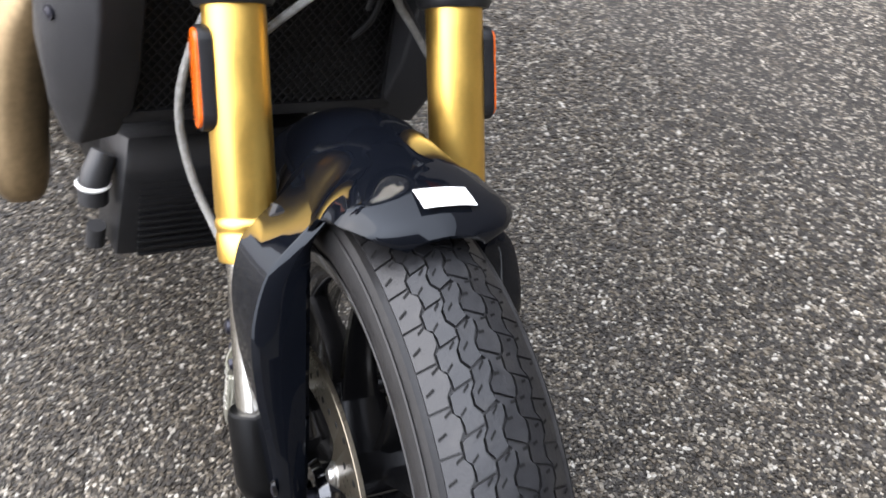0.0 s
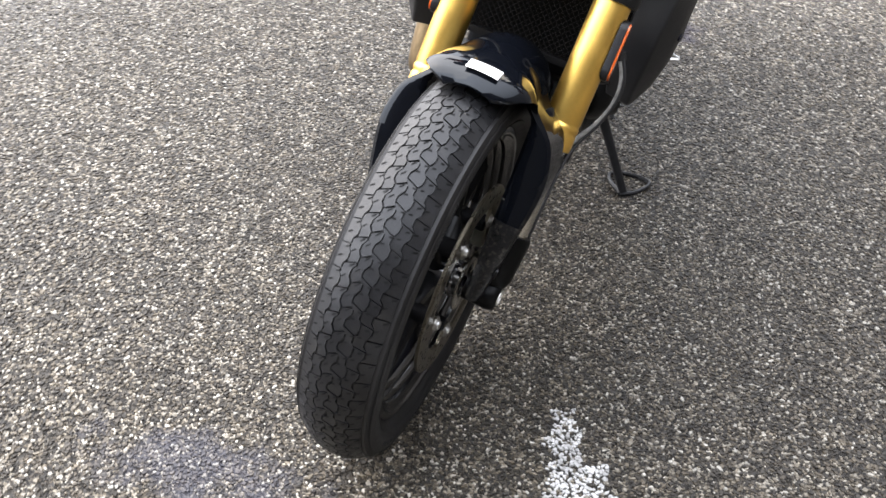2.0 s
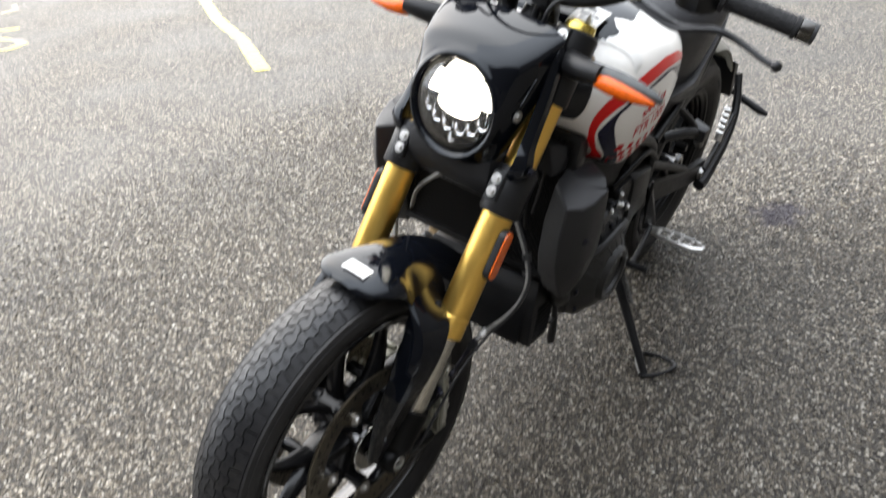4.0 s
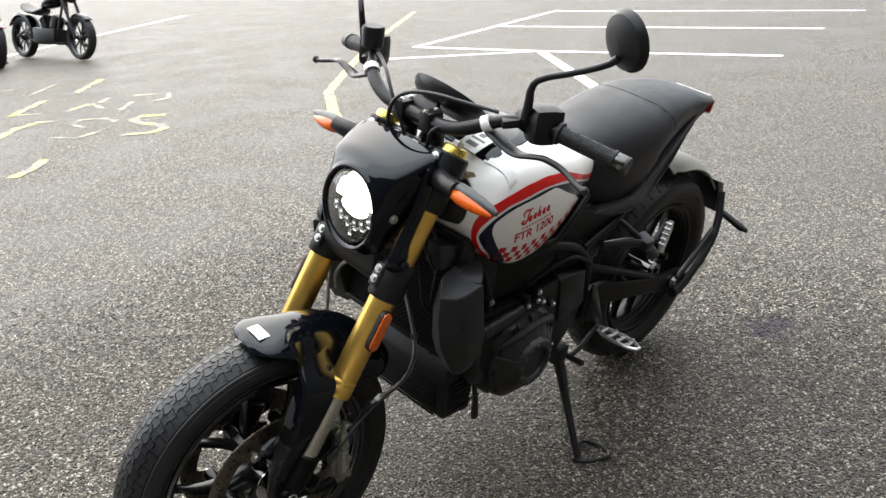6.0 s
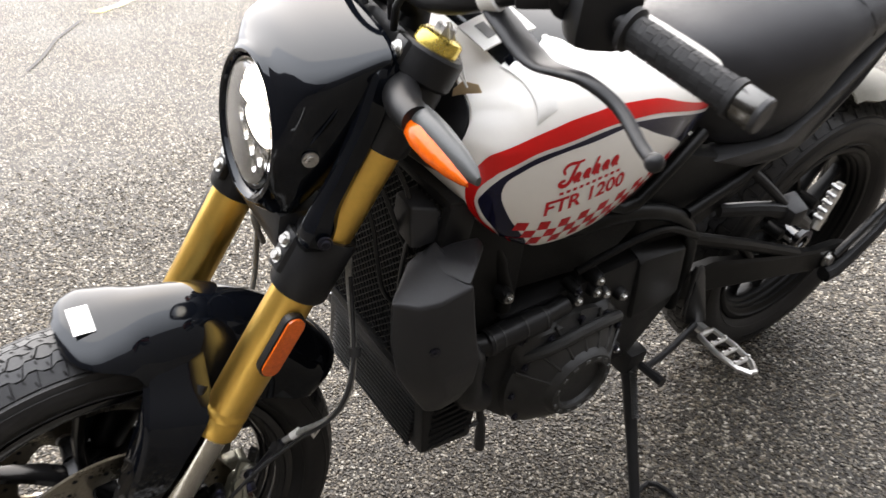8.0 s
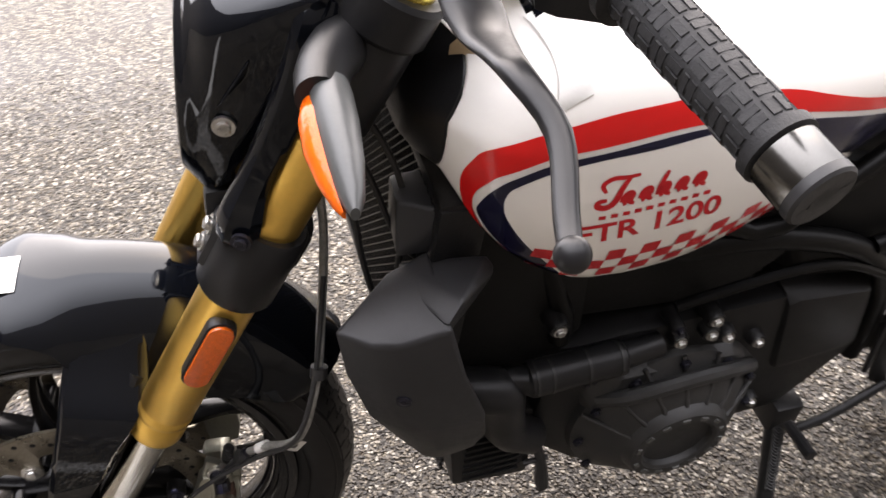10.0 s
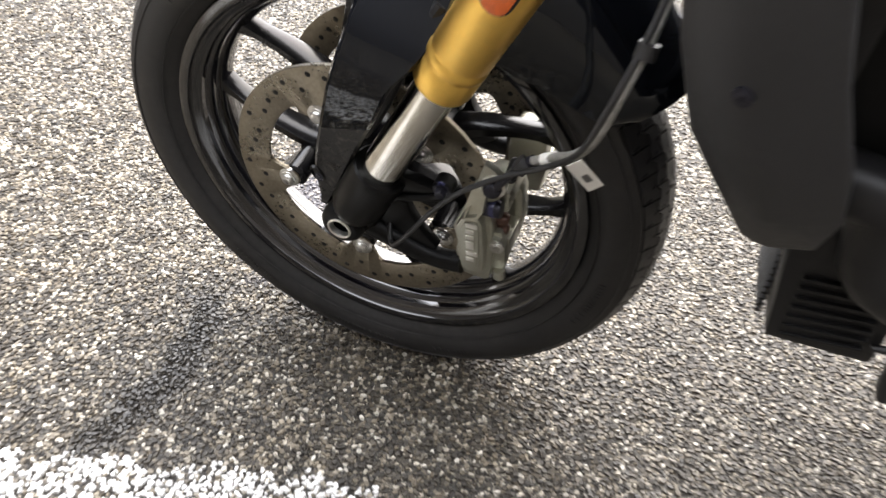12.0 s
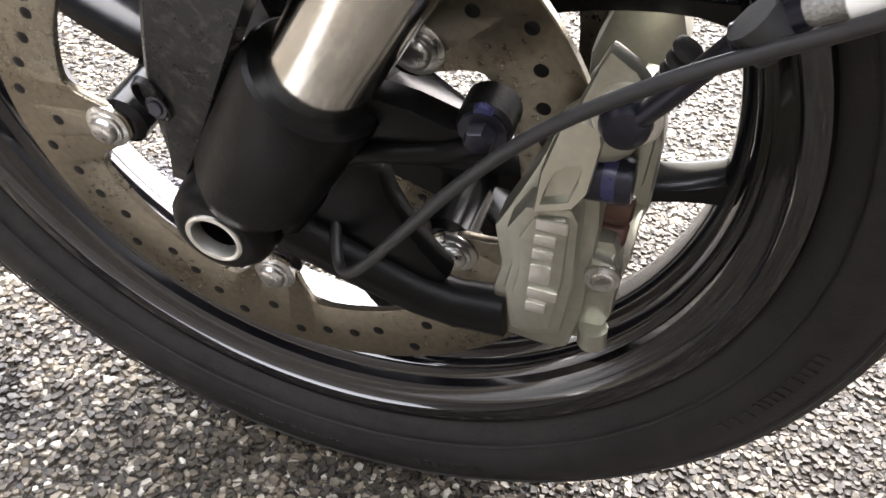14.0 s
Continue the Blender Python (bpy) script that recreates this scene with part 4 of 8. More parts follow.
for side in (1, -1):
    # gloss strut from the upper clamp down ahead of the fork to the lower clamp
    bm = bmesh.new()
    secs = []
    for x, y, z, w, d in smooth_table([(-0.312, 0.112, 1.026, 0.024, 0.010), (-0.301, 0.119, 1.008, 0.030, 0.014), (-0.286, 0.123, 0.962, 0.030, 0.016), (-0.262, 0.125, 0.908, 0.026, 0.016), (-0.243, 0.127, 0.870, 0.026, 0.018), (-0.232, 0.131, 0.843, 0.034, 0.022), (-0.226, 0.128, 0.822, 0.034, 0.024), (-0.224, 0.120, 0.808, 0.026, 0.020)], 4):
        ring = [(0.5, -0.5), (0.5, 0.1), (0.34, 0.5), (-0.2, 0.62), (-0.5, 0.3), (-0.5, -0.5)]
        secs.append([Vector((x + a * w * 0.93, side * (y + b * d), z + a * w * 0.37)) for a, b in ring])
    loft(bm, secs)
    part("cowl_strut", bm, GLOSS, nac, "gloss black cowl strut ahead of the fork", None, 40)
    bm = bmesh.new()
    bolt(bm, (-0.2275, side * 0.1065, 0.9166), (0.12, side, 0), 0.0062, 0.004, False)
    part("cowl_bolt", bm, BOLT, nac, "zinc button-head bolt")
    # thin fin in the side of the cowl
    bm = bmesh.new()
    hull(bm, [(-0.2245, side * 0.1075, 0.936), (-0.2262, side * 0.1105, 0.938), (-0.2535, side * 0.1150, 0.979), (-0.2515, side * 0.1125, 0.978), (-0.2475, side * 0.1120, 0.962), (-0.2460, side * 0.1085, 0.962)], 0.0006)
    part("cowl_fin", bm, GLOSS, nac)
bm = bmesh.new()
prism(bm, [(-0.200, 0.835), (-0.198, 0.800), (-0.206, 0.768), (-0.25, 0.775), (-0.262, 0.84)], -0.088, 0.088, 0.008)
part("cowl_chin", bm, SATIN, nac)
# lamp bowl, lit upper bars, chromed cups below them, clear lens
LAMP = Matrix.Translation((LX, 0, LZ)) @ Matrix.Rotation(SLOPE, 4, "Y")
bm = bmesh.new()
lathe(bm, [(0.0755, 0.006), (0.074, -0.004), (0.068, -0.018), (0.045, -0.024), (0.0, -0.025)], (0, 0, 0), 48, axis="X")
for v in bm.verts:
    v.co = LAMP @ v.co
bowl = part("lamp_bowl", bm, MESH, nac)
for z0, z1, w in ((0.049, 0.064, 0.70), (0.028, 0.045, 0.88), (0.006, 0.024, 0.90)):
    bm = bmesh.new()
    pts = []
    for z in np.linspace(z0, z1, 5):
        yy = math.sqrt(0.0725 ** 2 - z ** 2) * w
        for d in (-0.014, -0.006):
            pts += [LAMP @ Vector((d, yy, z)), LAMP @ Vector((d, -yy, z))]
    hull(bm, pts, 0.002)
    part("lit_lamp_unit", bm, LEDLIT, nac, "lit white lamp bar")
bm = bmesh.new()
hull(bm, [LAMP @ Vector((d, 0.042 * math.cos(q), -0.004 + 0.019 * math.sin(q))) for q in np.linspace(0, math.tau, 20, endpoint=False) for d in (-0.014, -0.007)])
part("lit_lamp_unit", bm, LEDLIT, nac, "lit white low-beam unit")
for yy, zz, r in ((0.055, -0.017, 0.011), (0.036, -0.031, 0.012), (0.013, -0.038, 0.012), (-0.013, -0.038, 0.012), (-0.036, -0.031, 0.012), (-0.055, -0.017, 0.011), (0.0, -0.058, 0.008)):
    bm = bmesh.new()
    lathe(bm, [(r, 0.004), (r * 0.86, 0.003), (r * 0.6, -0.005), (0.0, -0.008)], (0, 0, 0), 20, axis="X")
    for v in bm.verts:
        v.co = LAMP @ (v.co + Vector((-0.010, yy, zz)))
    part("lamp_cup", bm, REFLECTOR, nac, "small chromed lamp cup")
bm = bmesh.new()
lathe(bm, [(0.0755, 0.0), (0.070, 0.008), (0.045, 0.014), (0.0, 0.017), (0.0, 0.0145), (0.045, 0.0115), (0.069, 0.0055), (0.0735, 0.0)], (0, 0, 0), 48, axis="X")
for v in bm.verts:
    v.co = LAMP @ (v.co + Vector((0.001, 0, 0)))
lens = part("headlamp_lens", bm, LENS, nac, "clear round headlamp lens")
lens.visible_shadow = False

# indicators
for side in (1, -1):
    bm = bmesh.new()
    tube(bm, [(-0.330, side * 0.095, 0.992), (-0.318, side * 0.128, 0.996), (-0.302, side * 0.165, 1.000), (-0.298, side * 0.200, 1.003)], [0.021, 0.0215, 0.0195, 0.0165], 18, 1)
    stem = part("indicator_stem", bm, SATIN, bike, "black indicator stalk", FRONT)
    bm = bmesh.new()
    secs = []
    for u, w, h in ((0, 0.0145, 0.0145), (0.12, 0.015, 0.016), (0.35, 0.0145, 0.0165), (0.65, 0.012, 0.0140), (0.88, 0.008, 0.0095), (1.0, 0.003, 0.005)):
        c = Vector((-0.302 - 0.007 * u, side * (0.190 + 0.112 * u), 1.0025 - 0.009 * u))
        secs.append([c + Vector((-0.2 * w + w * max(math.cos(k * math.tau / 16), -0.9), 0, h * math.sin(k * math.tau / 16))) for k in range(16)])
    loft(bm, secs)
    shell = part("indicator_body", bm, GREYLENS, stem, "grey indicator shell")
    bm = bmesh.new()
    secs = []
    for u, w, h in ((-0.03, 0.004, 0.006), (0.06, 0.012, 0.0125), (0.25, 0.0165, 0.0150), (0.5, 0.0165, 0.0140), (0.75, 0.012, 0.0105), (0.93, 0.006, 0.0060), (1.0, 0.002, 0.003)):
        c = Vector((-0.297 - 0.007 * u, side * (0.188 + 0.106 * u), 0.9955 - 0.009 * u))
        turn = radians(-20)
        secs.append([c + Vector((w * math.cos(q), 0, h * math.sin(q))) for q in [turn - math.pi / 2 + k * math.pi / 10 for k in range(11)]])
    loft(bm, secs)
    part("indicator_lens", bm, ORANGE, stem, "orange ribbed indicator lens")

# handlebar
bm = bmesh.new()
half_bar = [(-0.356, 0.0, 1.080), (-0.354, 0.06, 1.081), (-0.354, 0.11, 1.087), (-0.362, 0.155, 1.104), (-0.376, 0.190, 1.124), (-0.402, 0.225, 1.138), (-0.437, 0.262, 1.138), (-0.488, 0.425, 1.1075)]
full = [(x, -y, z) for x, y, z in half_bar[:0:-1]] + half_bar
tube(bm, full, [0.011] * 3 + [0.0125] + [0.0145] * 7 + [0.0125] + [0.011] * 3, 16, 2)
bar = part("handlebar", bm, SATIN, bike, "satin black tapered handlebar", FRONT)
bm = bmesh.new()
for side in (1, -1):
    y = side * 0.042
    tube(bm, [leg(0.79, y, -0.012), leg(0.815, y, -0.004), Vector((-0.356, y, 1.072))], [0.018, 0.017, 0.02], 16)
    box(bm, (-0.356, y, 1.081), (0.042, 0.034, 0.044), 0.008)
part("bar_riser", bm, SATIN, bar, "black bar clamps")
for side in (1, -1):
    for dx in (-0.014, 0.014):
        bm = bmesh.new()
        bolt(bm, (-0.356 + dx, side * 0.042, 1.103), (0, 0, 1), 0.005, 0.004, False)
        part("riser_bolt", bm, BOLT, bar, "zinc socket bolt")
for side in (1, -1):
    a, b = Vector((-0.4490, side * 0.300, 1.1290)), Vector((-0.4836, side * 0.411, 1.1098))
    w = (b - a).normalized()
    bm = bmesh.new()
    tube(bm, [a - w * 0.004, a - w * 0.002, a + w * 0.004, a + w * 0.006, b - w * 0.006, b - w * 0.005, b + w * 0.001, b + w * 0.002], [0.017, 0.022, 0.022, 0.0162, 0.0162, 0.019, 0.019, 0.016], 32)
    grip = part("grip", bm, GRIP, bar, "black rubber grip with a basket-weave pattern")
    bm = bmesh.new()
    # raised blocks laid in a basket weave on the grip
    sidev = w.cross(Vector((0, 0, 1))).normalized()
    upv = sidev.cross(w)
    for i in range(9):
        for j in range(8):
            c = a + w * (0.0135 + i * 0.0115)
            for half in (-1, 1):
                th = j * math.tau / 8
                along = (i + j) % 2
                th += 0 if along else half * 0.19
                mid = c + (w * half * 0.0028 if along else w * 0)
                dw, dt = (0.0021, 0.0054) if along else (0.0050, 0.0024)
                ring = []
                for lift, k in ((0.0156, 1.0), (0.0170, 0.86)):
                    for sw, st in ((-1, -1), (1, -1), (1, 1), (-1, 1)):
                        ang = th + st * dt * k / 0.0165
                        ring.append(bm.verts.new(mid + w * sw * dw * k + (sidev * math.cos(ang) + upv * math.sin(ang)) * lift))
                for k in range(4):
                    bm.faces.new((ring[k], ring[(k + 1) % 4], ring[4 + (k + 1) % 4], ring[4 + k]))
                bm.faces.new(ring[4:])
    tagged(part("grip_relief", bm, GRIP, grip), "", "", "", "stuff")
    bm = bmesh.new()
    tube(bm, [b + w * 0.002, b + w * 0.003, b + w * 0.024, b + w * 0.027, b + w * 0.027, b + w * 0.024], [0.015, 0.0172, 0.0172, 0.0155, 0.011, 0.010], 32)
    part("bar_end", bm, BAREND if side > 0 else SATIN, bar, "turned steel bar-end weight")
    bm = bmesh.new()
    tube(bm, [b + w * 0.0225, b + w * 0.0230, b + w * 0.0275, b + w * 0.0290, b + w * 0.0290, b + w * 0.0275], [0.0160, 0.0174, 0.0174, 0.0160, 0.0070, 0.0060], 32)
    part("bar_end_plug", bm, HOSE, bar)
    # switch cluster
    bm = bmesh.new()
    f = Matrix.Translation((-0.440, side * 0.264, 1.136)) @ Matrix.Rotation(radians(-21 * side), 4, "Z")
    box(bm, (0, 0, 0), (0.060, 0.058, 0.074), 0.018, f)
    box(bm, (0, 0, 0), (0.030, 0.040, 0.026), 0.006, f @ Matrix.Translation((-0.020, 0, 0.018)))
    sw = part("switch_housing", bm, SATIN, bar, "black switch housing")
    for dx, dy, dz, size in ((-0.030, side * 0.006, -0.012, (0.006, 0.014, 0.009)), (-0.030, side * 0.006, 0.004, (0.006, 0.014, 0.009)), (-0.030, side * 0.006, 0.018, (0.006, 0.014, 0.009)), (0.027, 0, 0.014, (0.008, 0.018, 0.010))):
        bm = bmesh.new()
        box(bm, (0, 0, 0), size, 0.002, f @ Matrix.Translation((dx, dy, dz)))
        part("switch_button", bm, HOSE, sw)
    # perch and lever
    bm = bmesh.new()
    tube(bm, [(-0.425, side * 0.226, 1.138), (-0.418, side * 0.248, 1.138)], 0.021, 20)
    hull(bm, [(-0.415, side * 0.215, 1.128), (-0.415, side * 0.25, 1.128), (-0.385, side * 0.205, 1.128), (-0.372, side * 0.225, 1.122), (-0.415, side * 0.215, 1.146), (-0.415, side * 0.25, 1.146), (-0.385, side * 0.205, 1.142), (-0.372, side * 0.225, 1.138)], 0.004)
    perch = part("lever_perch", bm, SATIN, bar, "black lever perch")
    bm = bmesh.new()
    path = [(-0.375, 0.172, 1.115), (-0.380, 0.215, 1.098), (-0.386, 0.258, 1.084), (-0.388, 0.295, 1.091), (-0.390, 0.325, 1.097), (-0.402, 0.360, 1.087), (-0.395, 0.404, 1.075), (-0.392, 0.423, 1.0725)]
    secs = []
    pts = smooth_table(path, 4)
    for i, p in enumerate(pts):
        u = i / (len(pts) - 1)
        ww, hh = float(np.interp(u, [0, 0.08, 0.25, 0.45, 0.7, 1], [0.010, 0.017, 0.018, 0.0105, 0.0072, 0.0060])), 0.0058 - 0.0012 * u
        secs.append([Vector((p[0] + ww * math.copysign(abs(math.cos(k * math.tau / 16)) ** 0.7, math.cos(k * math.tau / 16)), side * p[1], p[2] + hh * math.sin(k * math.tau / 16))) for k in range(16)])
    loft(bm, secs)
    g = bmesh.ops.create_uvsphere(bm, u_segments=16, v_segments=10, radius=0.0088)
    for v in g["verts"]:
        v.co += Vector((-0.392, side * 0.4255, 1.0725))
    part("lever", bm, LEVER, bar, "dark grey hand lever with a ball end")
    # white cable tie band
    bm = bmesh.new()
    tube(bm, [(-0.370, side * 0.178, 1.117), (-0.377, side * 0.191, 1.1245)], 0.0172, 16)
    part("tie_band", bm, LABEL, bar, "white plastic tie band")
bm = bmesh.new()
tube(bm, [(-0.41, -0.235, 1.15), (-0.41, -0.235, 1.155), (-0.41, -0.235, 1.192), (-0.41, -0.235, 1.200)], [0.018, 0.024, 0.026, 0.023], 28)
part("brake_reservoir", bm, SATIN, bar, "black brake fluid reservoir")
bm = bmesh.new()
tube(bm, [(-0.41, 0.245, 1.145), (-0.408, 0.25, 1.175), (-0.407, 0.25, 1.21), (-0.415, 0.262, 1.228), (-0.445, 0.32, 1.252), (-0.470, 0.365, 1.276), (-0.478, 0.378, 1.290)], [0.010, 0.009, 0.0075, 0.0065, 0.0062, 0.0062, 0.008], 12, 1)
stalk = part("mirror_stalk", bm, SATIN, bar, "black bent mirror stalk")
bm = bmesh.new()
mm = Matrix.Translation((-0.492, 0.376, 1.319)) @ Matrix.Rotation(radians(-14), 4, "Z") @ Matrix.Rotation(radians(12), 4, "Y")
lathe(bm, [(0.0, 0.016), (0.03, 0.014), (0.050, 0.006), (0.0565, -0.004), (0.0565, -0.010), (0.054, -0.0105)], (0, 0, 0), 48, axis="X")
for v in bm.verts:
    v.co = mm @ v.co
shell = part("mirror_shell", bm, SATIN, stalk, "round black mirror shell")
bm = bmesh.new()
lathe(bm, [(0.0545, -0.0095), (0.0, -0.0098)], (0, 0, 0), 48, axis="X")
for v in bm.verts:
    v.co = mm @ v.co
part("mirror_glass", bm, MIRROR, stalk, "round mirror glass")
bm = bmesh.new()
tube(bm, [(-0.41, -0.262, 1.145), (-0.405, -0.268, 1.19), (-0.395, -0.265, 1.235), (-0.43, -0.32, 1.26), (-0.47, -0.37, 1.285)], [0.009, 0.0075, 0.0065, 0.0062, 0.007], 12, 1)
stalk = part("mirror_stalk", bm, SATIN, bar, "black bent mirror stalk")
bm = bmesh.new()
mm = Matrix.Translation((-0.492, -0.376, 1.319)) @ Matrix.Rotation(radians(14), 4, "Z") @ Matrix.Rotation(radians(12), 4, "Y")
lathe(bm, [(0.0, 0.016), (0.03, 0.014), (0.050, 0.006), (0.0565, -0.004), (0.0565, -0.010), (0.0, -0.0105)], (0, 0, 0), 48, axis="X")
for v in bm.verts:
    v.co = mm @ v.co
part("mirror_shell", bm, SATIN, stalk, "round black mirror shell")
# dash
bm = bmesh.new()
dm = Matrix.Translation((-0.425, 0.012, 1.108)) @ Matrix.Rotation(radians(-38), 4, "Y") @ Matrix.Scale(1.14, 4)
lathe(bm, [(0.0, -0.022), (0.045, -0.020), (0.060, -0.008), (0.066, 0.004), (0.066, 0.010), (0.060, 0.012), (0.056, 0.010), (0.0, 0.010)], (0, 0, 0), 48, axis="Z")
for v in bm.verts:
    v.co = dm @ Vector((v.co.x * 0.97, v.co.y * 1.22, v.co.z))
dash = part("instrument", bm, SATIN, bike, "round black instrument housing", FRONT)
bm = bmesh.new()
lathe(bm, [(0.055, 0.0108), (0.0, 0.0112)], (0, 0, 0), 40, axis="Z")
for v in bm.verts:
    v.co = dm @ Vector((v.co.x * 0.97, v.co.y * 1.22, v.co.z))
part("instrument_glass", bm, SCREEN, dash)
bm = bmesh.new()
hull(bm, [(-0.35, 0.045, 1.06), (-0.35, -0.045, 1.06), (-0.385, 0.03, 1.12), (-0.385, -0.03, 1.12), (-0.40, 0.03, 1.07), (-0.40, -0.03, 1.07), (-0.365, 0.04, 1.10), (-0.365, -0.04, 1.10)], 0.006)
part("instrument_bracket", bm, SATIN, dash)
# cables over the nacelle
for pts, r in (([(-0.33, -0.06, 1.03), (-0.315, -0.045, 1.09), (-0.31, 0.0, 1.135), (-0.33, 0.06, 1.15), (-0.365, 0.13, 1.145), (-0.40, 0.185, 1.14)], 0.0042), ([(-0.345, -0.02, 1.03), (-0.33, -0.05, 1.10), (-0.345, -0.10, 1.15), (-0.38, -0.16, 1.15), (-0.40, -0.20, 1.15)], 0.004), ([(-0.345, 0.05, 1.03), (-0.335, 0.07, 1.08), (-0.36, 0.12, 1.10), (-0.41, 0.18, 1.12)], 0.0045), ([(-0.36, 0.02, 1.02), (-0.345, 0.04, 1.07), (-0.37, 0.09, 1.085), (-0.42, 0.13, 1.09), (-0.46, 0.19, 1.11)], 0.006)):
    bm = bmesh.new()
    tube(bm, pts, r, 10, 2)
    part("control_cable", bm, HOSE, bike, "black control cable", FRONT)
for pts in ([(-0.30, 0.05, 0.90), (-0.335, 0.085, 0.83), (-0.352, 0.105, 0.77), (-0.375, 0.11, 0.73), (-0.42, 0.10, 0.715)], [(-0.31, 0.04, 0.92), (-0.352, 0.09, 0.86), (-0.366, 0.112, 0.80), (-0.352, 0.118, 0.74), (-0.36, 0.11, 0.68)], [(-0.29, 0.055, 0.88), (-0.318, 0.09, 0.80), (-0.322, 0.105, 0.74), (-0.335, 0.108, 0.68), (-0.37, 0.10, 0.64)]):
    bm = bmesh.new()
    tube(bm, pts, 0.0032, 8, 2)
    part("wiring_cable", bm, HOSE, bike, "thin black wiring cable")
# paper tag on the bar
bm = bmesh.new()
tm = Matrix.Translation((-0.402, 0.128, 0.945)) @ Matrix.Rotation(radians(-48), 4, "Z") @ Matrix.Rotation(radians(8), 4, "X")
prism(bm, [(-0.018, -0.042), (0.018, -0.042), (0.018, 0.030), (0.009, 0.042), (-0.009, 0.042), (-0.018, 0.030)], -0.0004, 0.0004)
for v in bm.verts:
    v.co = tm @ v.co
ptag = part("paper_tag", bm, PAPER, bike, "brown paper tag hanging on a string")
bm = bmesh.new()
tube(bm, [(-0.401, 0.124, 0.983), (-0.385, 0.125, 1.02), (-0.352, 0.13, 1.085), (-0.362, 0.135, 1.03), (-0.401, 0.126, 0.983)], 0.0012, 6, 1)
part("string", bm, LABEL, ptag)

# tank
TANK = smooth_table([(-0.3895, 0.149, 0.871, 0.983), (-0.392, 0.153, 0.868, 0.985), (-0.42, 0.187, 0.824, 1.008), (-0.455, 0.203, 0.788, 1.022), (-0.50, 0.211, 0.762, 1.032), (-0.55, 0.213, 0.756, 1.034), (-0.62, 0.211, 0.766, 1.026), (-0.70, 0.197, 0.793, 1.006), (-0.78, 0.172, 0.822, 0.978), (-0.86, 0.140, 0.842, 0.945), (-0.93, 0.100, 0.855, 0.915)], 6)
SHAPE = [(0.0, -0.01), (0.50, 0.0), (0.84, 0.03), (0.93, 0.12), (0.98, 0.27), (1.0, 0.43), (0.998, 0.58), (0.98, 0.70), (0.935, 0.80), (0.85, 0.88), (0.68, 0.945), (0.40, 0.985), (0.0, 1.0)]

SHAPE = [tuple(r) for r in smooth_table(SHAPE, 3)]


def tank_half(x):
    _, w, zb, zt = [float(np.interp(-x, [-r[0] for r in TANK], [r[k] for r in TANK])) for k in range(4)]
    return [(w * a, zb + (zt - zb) * b) for a, b in SHAPE]


def on_tank(x, z, off):
    """The point of the tank's left flank at x and z, lifted by off."""
    def flank(a, b):
        half = tank_half(a)
        return Vector((a, float(np.interp(b, [p[1] for p in half[1:]], [p[0] for p in half[1:]])), b))

    p = flank(x, z)
    u, v = flank(x + 0.002, z) - flank(x - 0.002, z), flank(x, z + 0.004) - flank(x, z - 0.004)
    nrm = v.cross(u).normalized()
    return p + (nrm if nrm.y > 0 else -nrm) * off


bm = bmesh.new()
secs = []
for row in TANK:
    half = tank_half(row[0])
    secs.append([Vector((row[0], y, z)) for y, z in half] + [Vector((row[0], -y, z)) for y, z in half[-2:0:-1]])
loft(bm, secs)
tank = part("fuel_tank", bm, WHITE, bike, "gloss white fuel tank with red and navy stripes and red checks", Matrix.Translation((0.009, 0, 0)) @ Matrix.Diagonal((1, 1.055, 1, 1)), 30)

# black cover that closes the tank's front
bm = bmesh.new()
loft(bm, [[Vector((x, w * p, zb + (zt - zb) * q)) for p, q in SHAPE] + [Vector((x, -w * p, zb + (zt - zb) * q)) for p, q in SHAPE[-2:0:-1]] for x, w, zb, zt in ((-0.366, 0.10, 0.88, 0.945), (-0.374, 0.125, 0.875, 0.965), (-0.3875, 0.1465, 0.872, 0.981), (-0.3925, 0.147, 0.872, 0.981))])
part("tank_front_cover", bm, SATIN, tank, "satin black cover at the tank's front")


def on_top(x, y, off):
    """The point of the tank's upper side at x and y, lifted by off."""
    half = tank_half(x)
    k = max(range(len(half)), key=lambda i: half[i][0])
    up = half[k:][::-1]
    return Vector((x, y, float(np.interp(abs(y), [p[0] for p in up], [p[1] for p in up])) + off))


def resample(curve, n):
    c = [Vector((x, z)) for x, z in curve]
    d = [0.0]
    for a, b in zip(c, c[1:]):
        d.append(d[-1] + (b - a).length)
    return [(float(np.interp(t, d, [p.x for p in c])), float(np.interp(t, d, [p.y for p in c]))) for t in np.linspace(0, d[-1], n)]


def strip(bm, one, two, n, off, m=4):
    """A painted band on the tank between two curves."""
    a, b = resample(one, n), resample(two, n)
    grid = [[bm.verts.new(on_tank(p[0] + (q[0] - p[0]) * k / m, p[1] + (q[1] - p[1]) * k / m, off)) for k in range(m + 1)] for p, q in zip(a, b)]
    for r, s in zip(grid, grid[1:]):
        for k in range(m):
            bm.faces.new((r[k], r[k + 1], s[k + 1], s[k]))


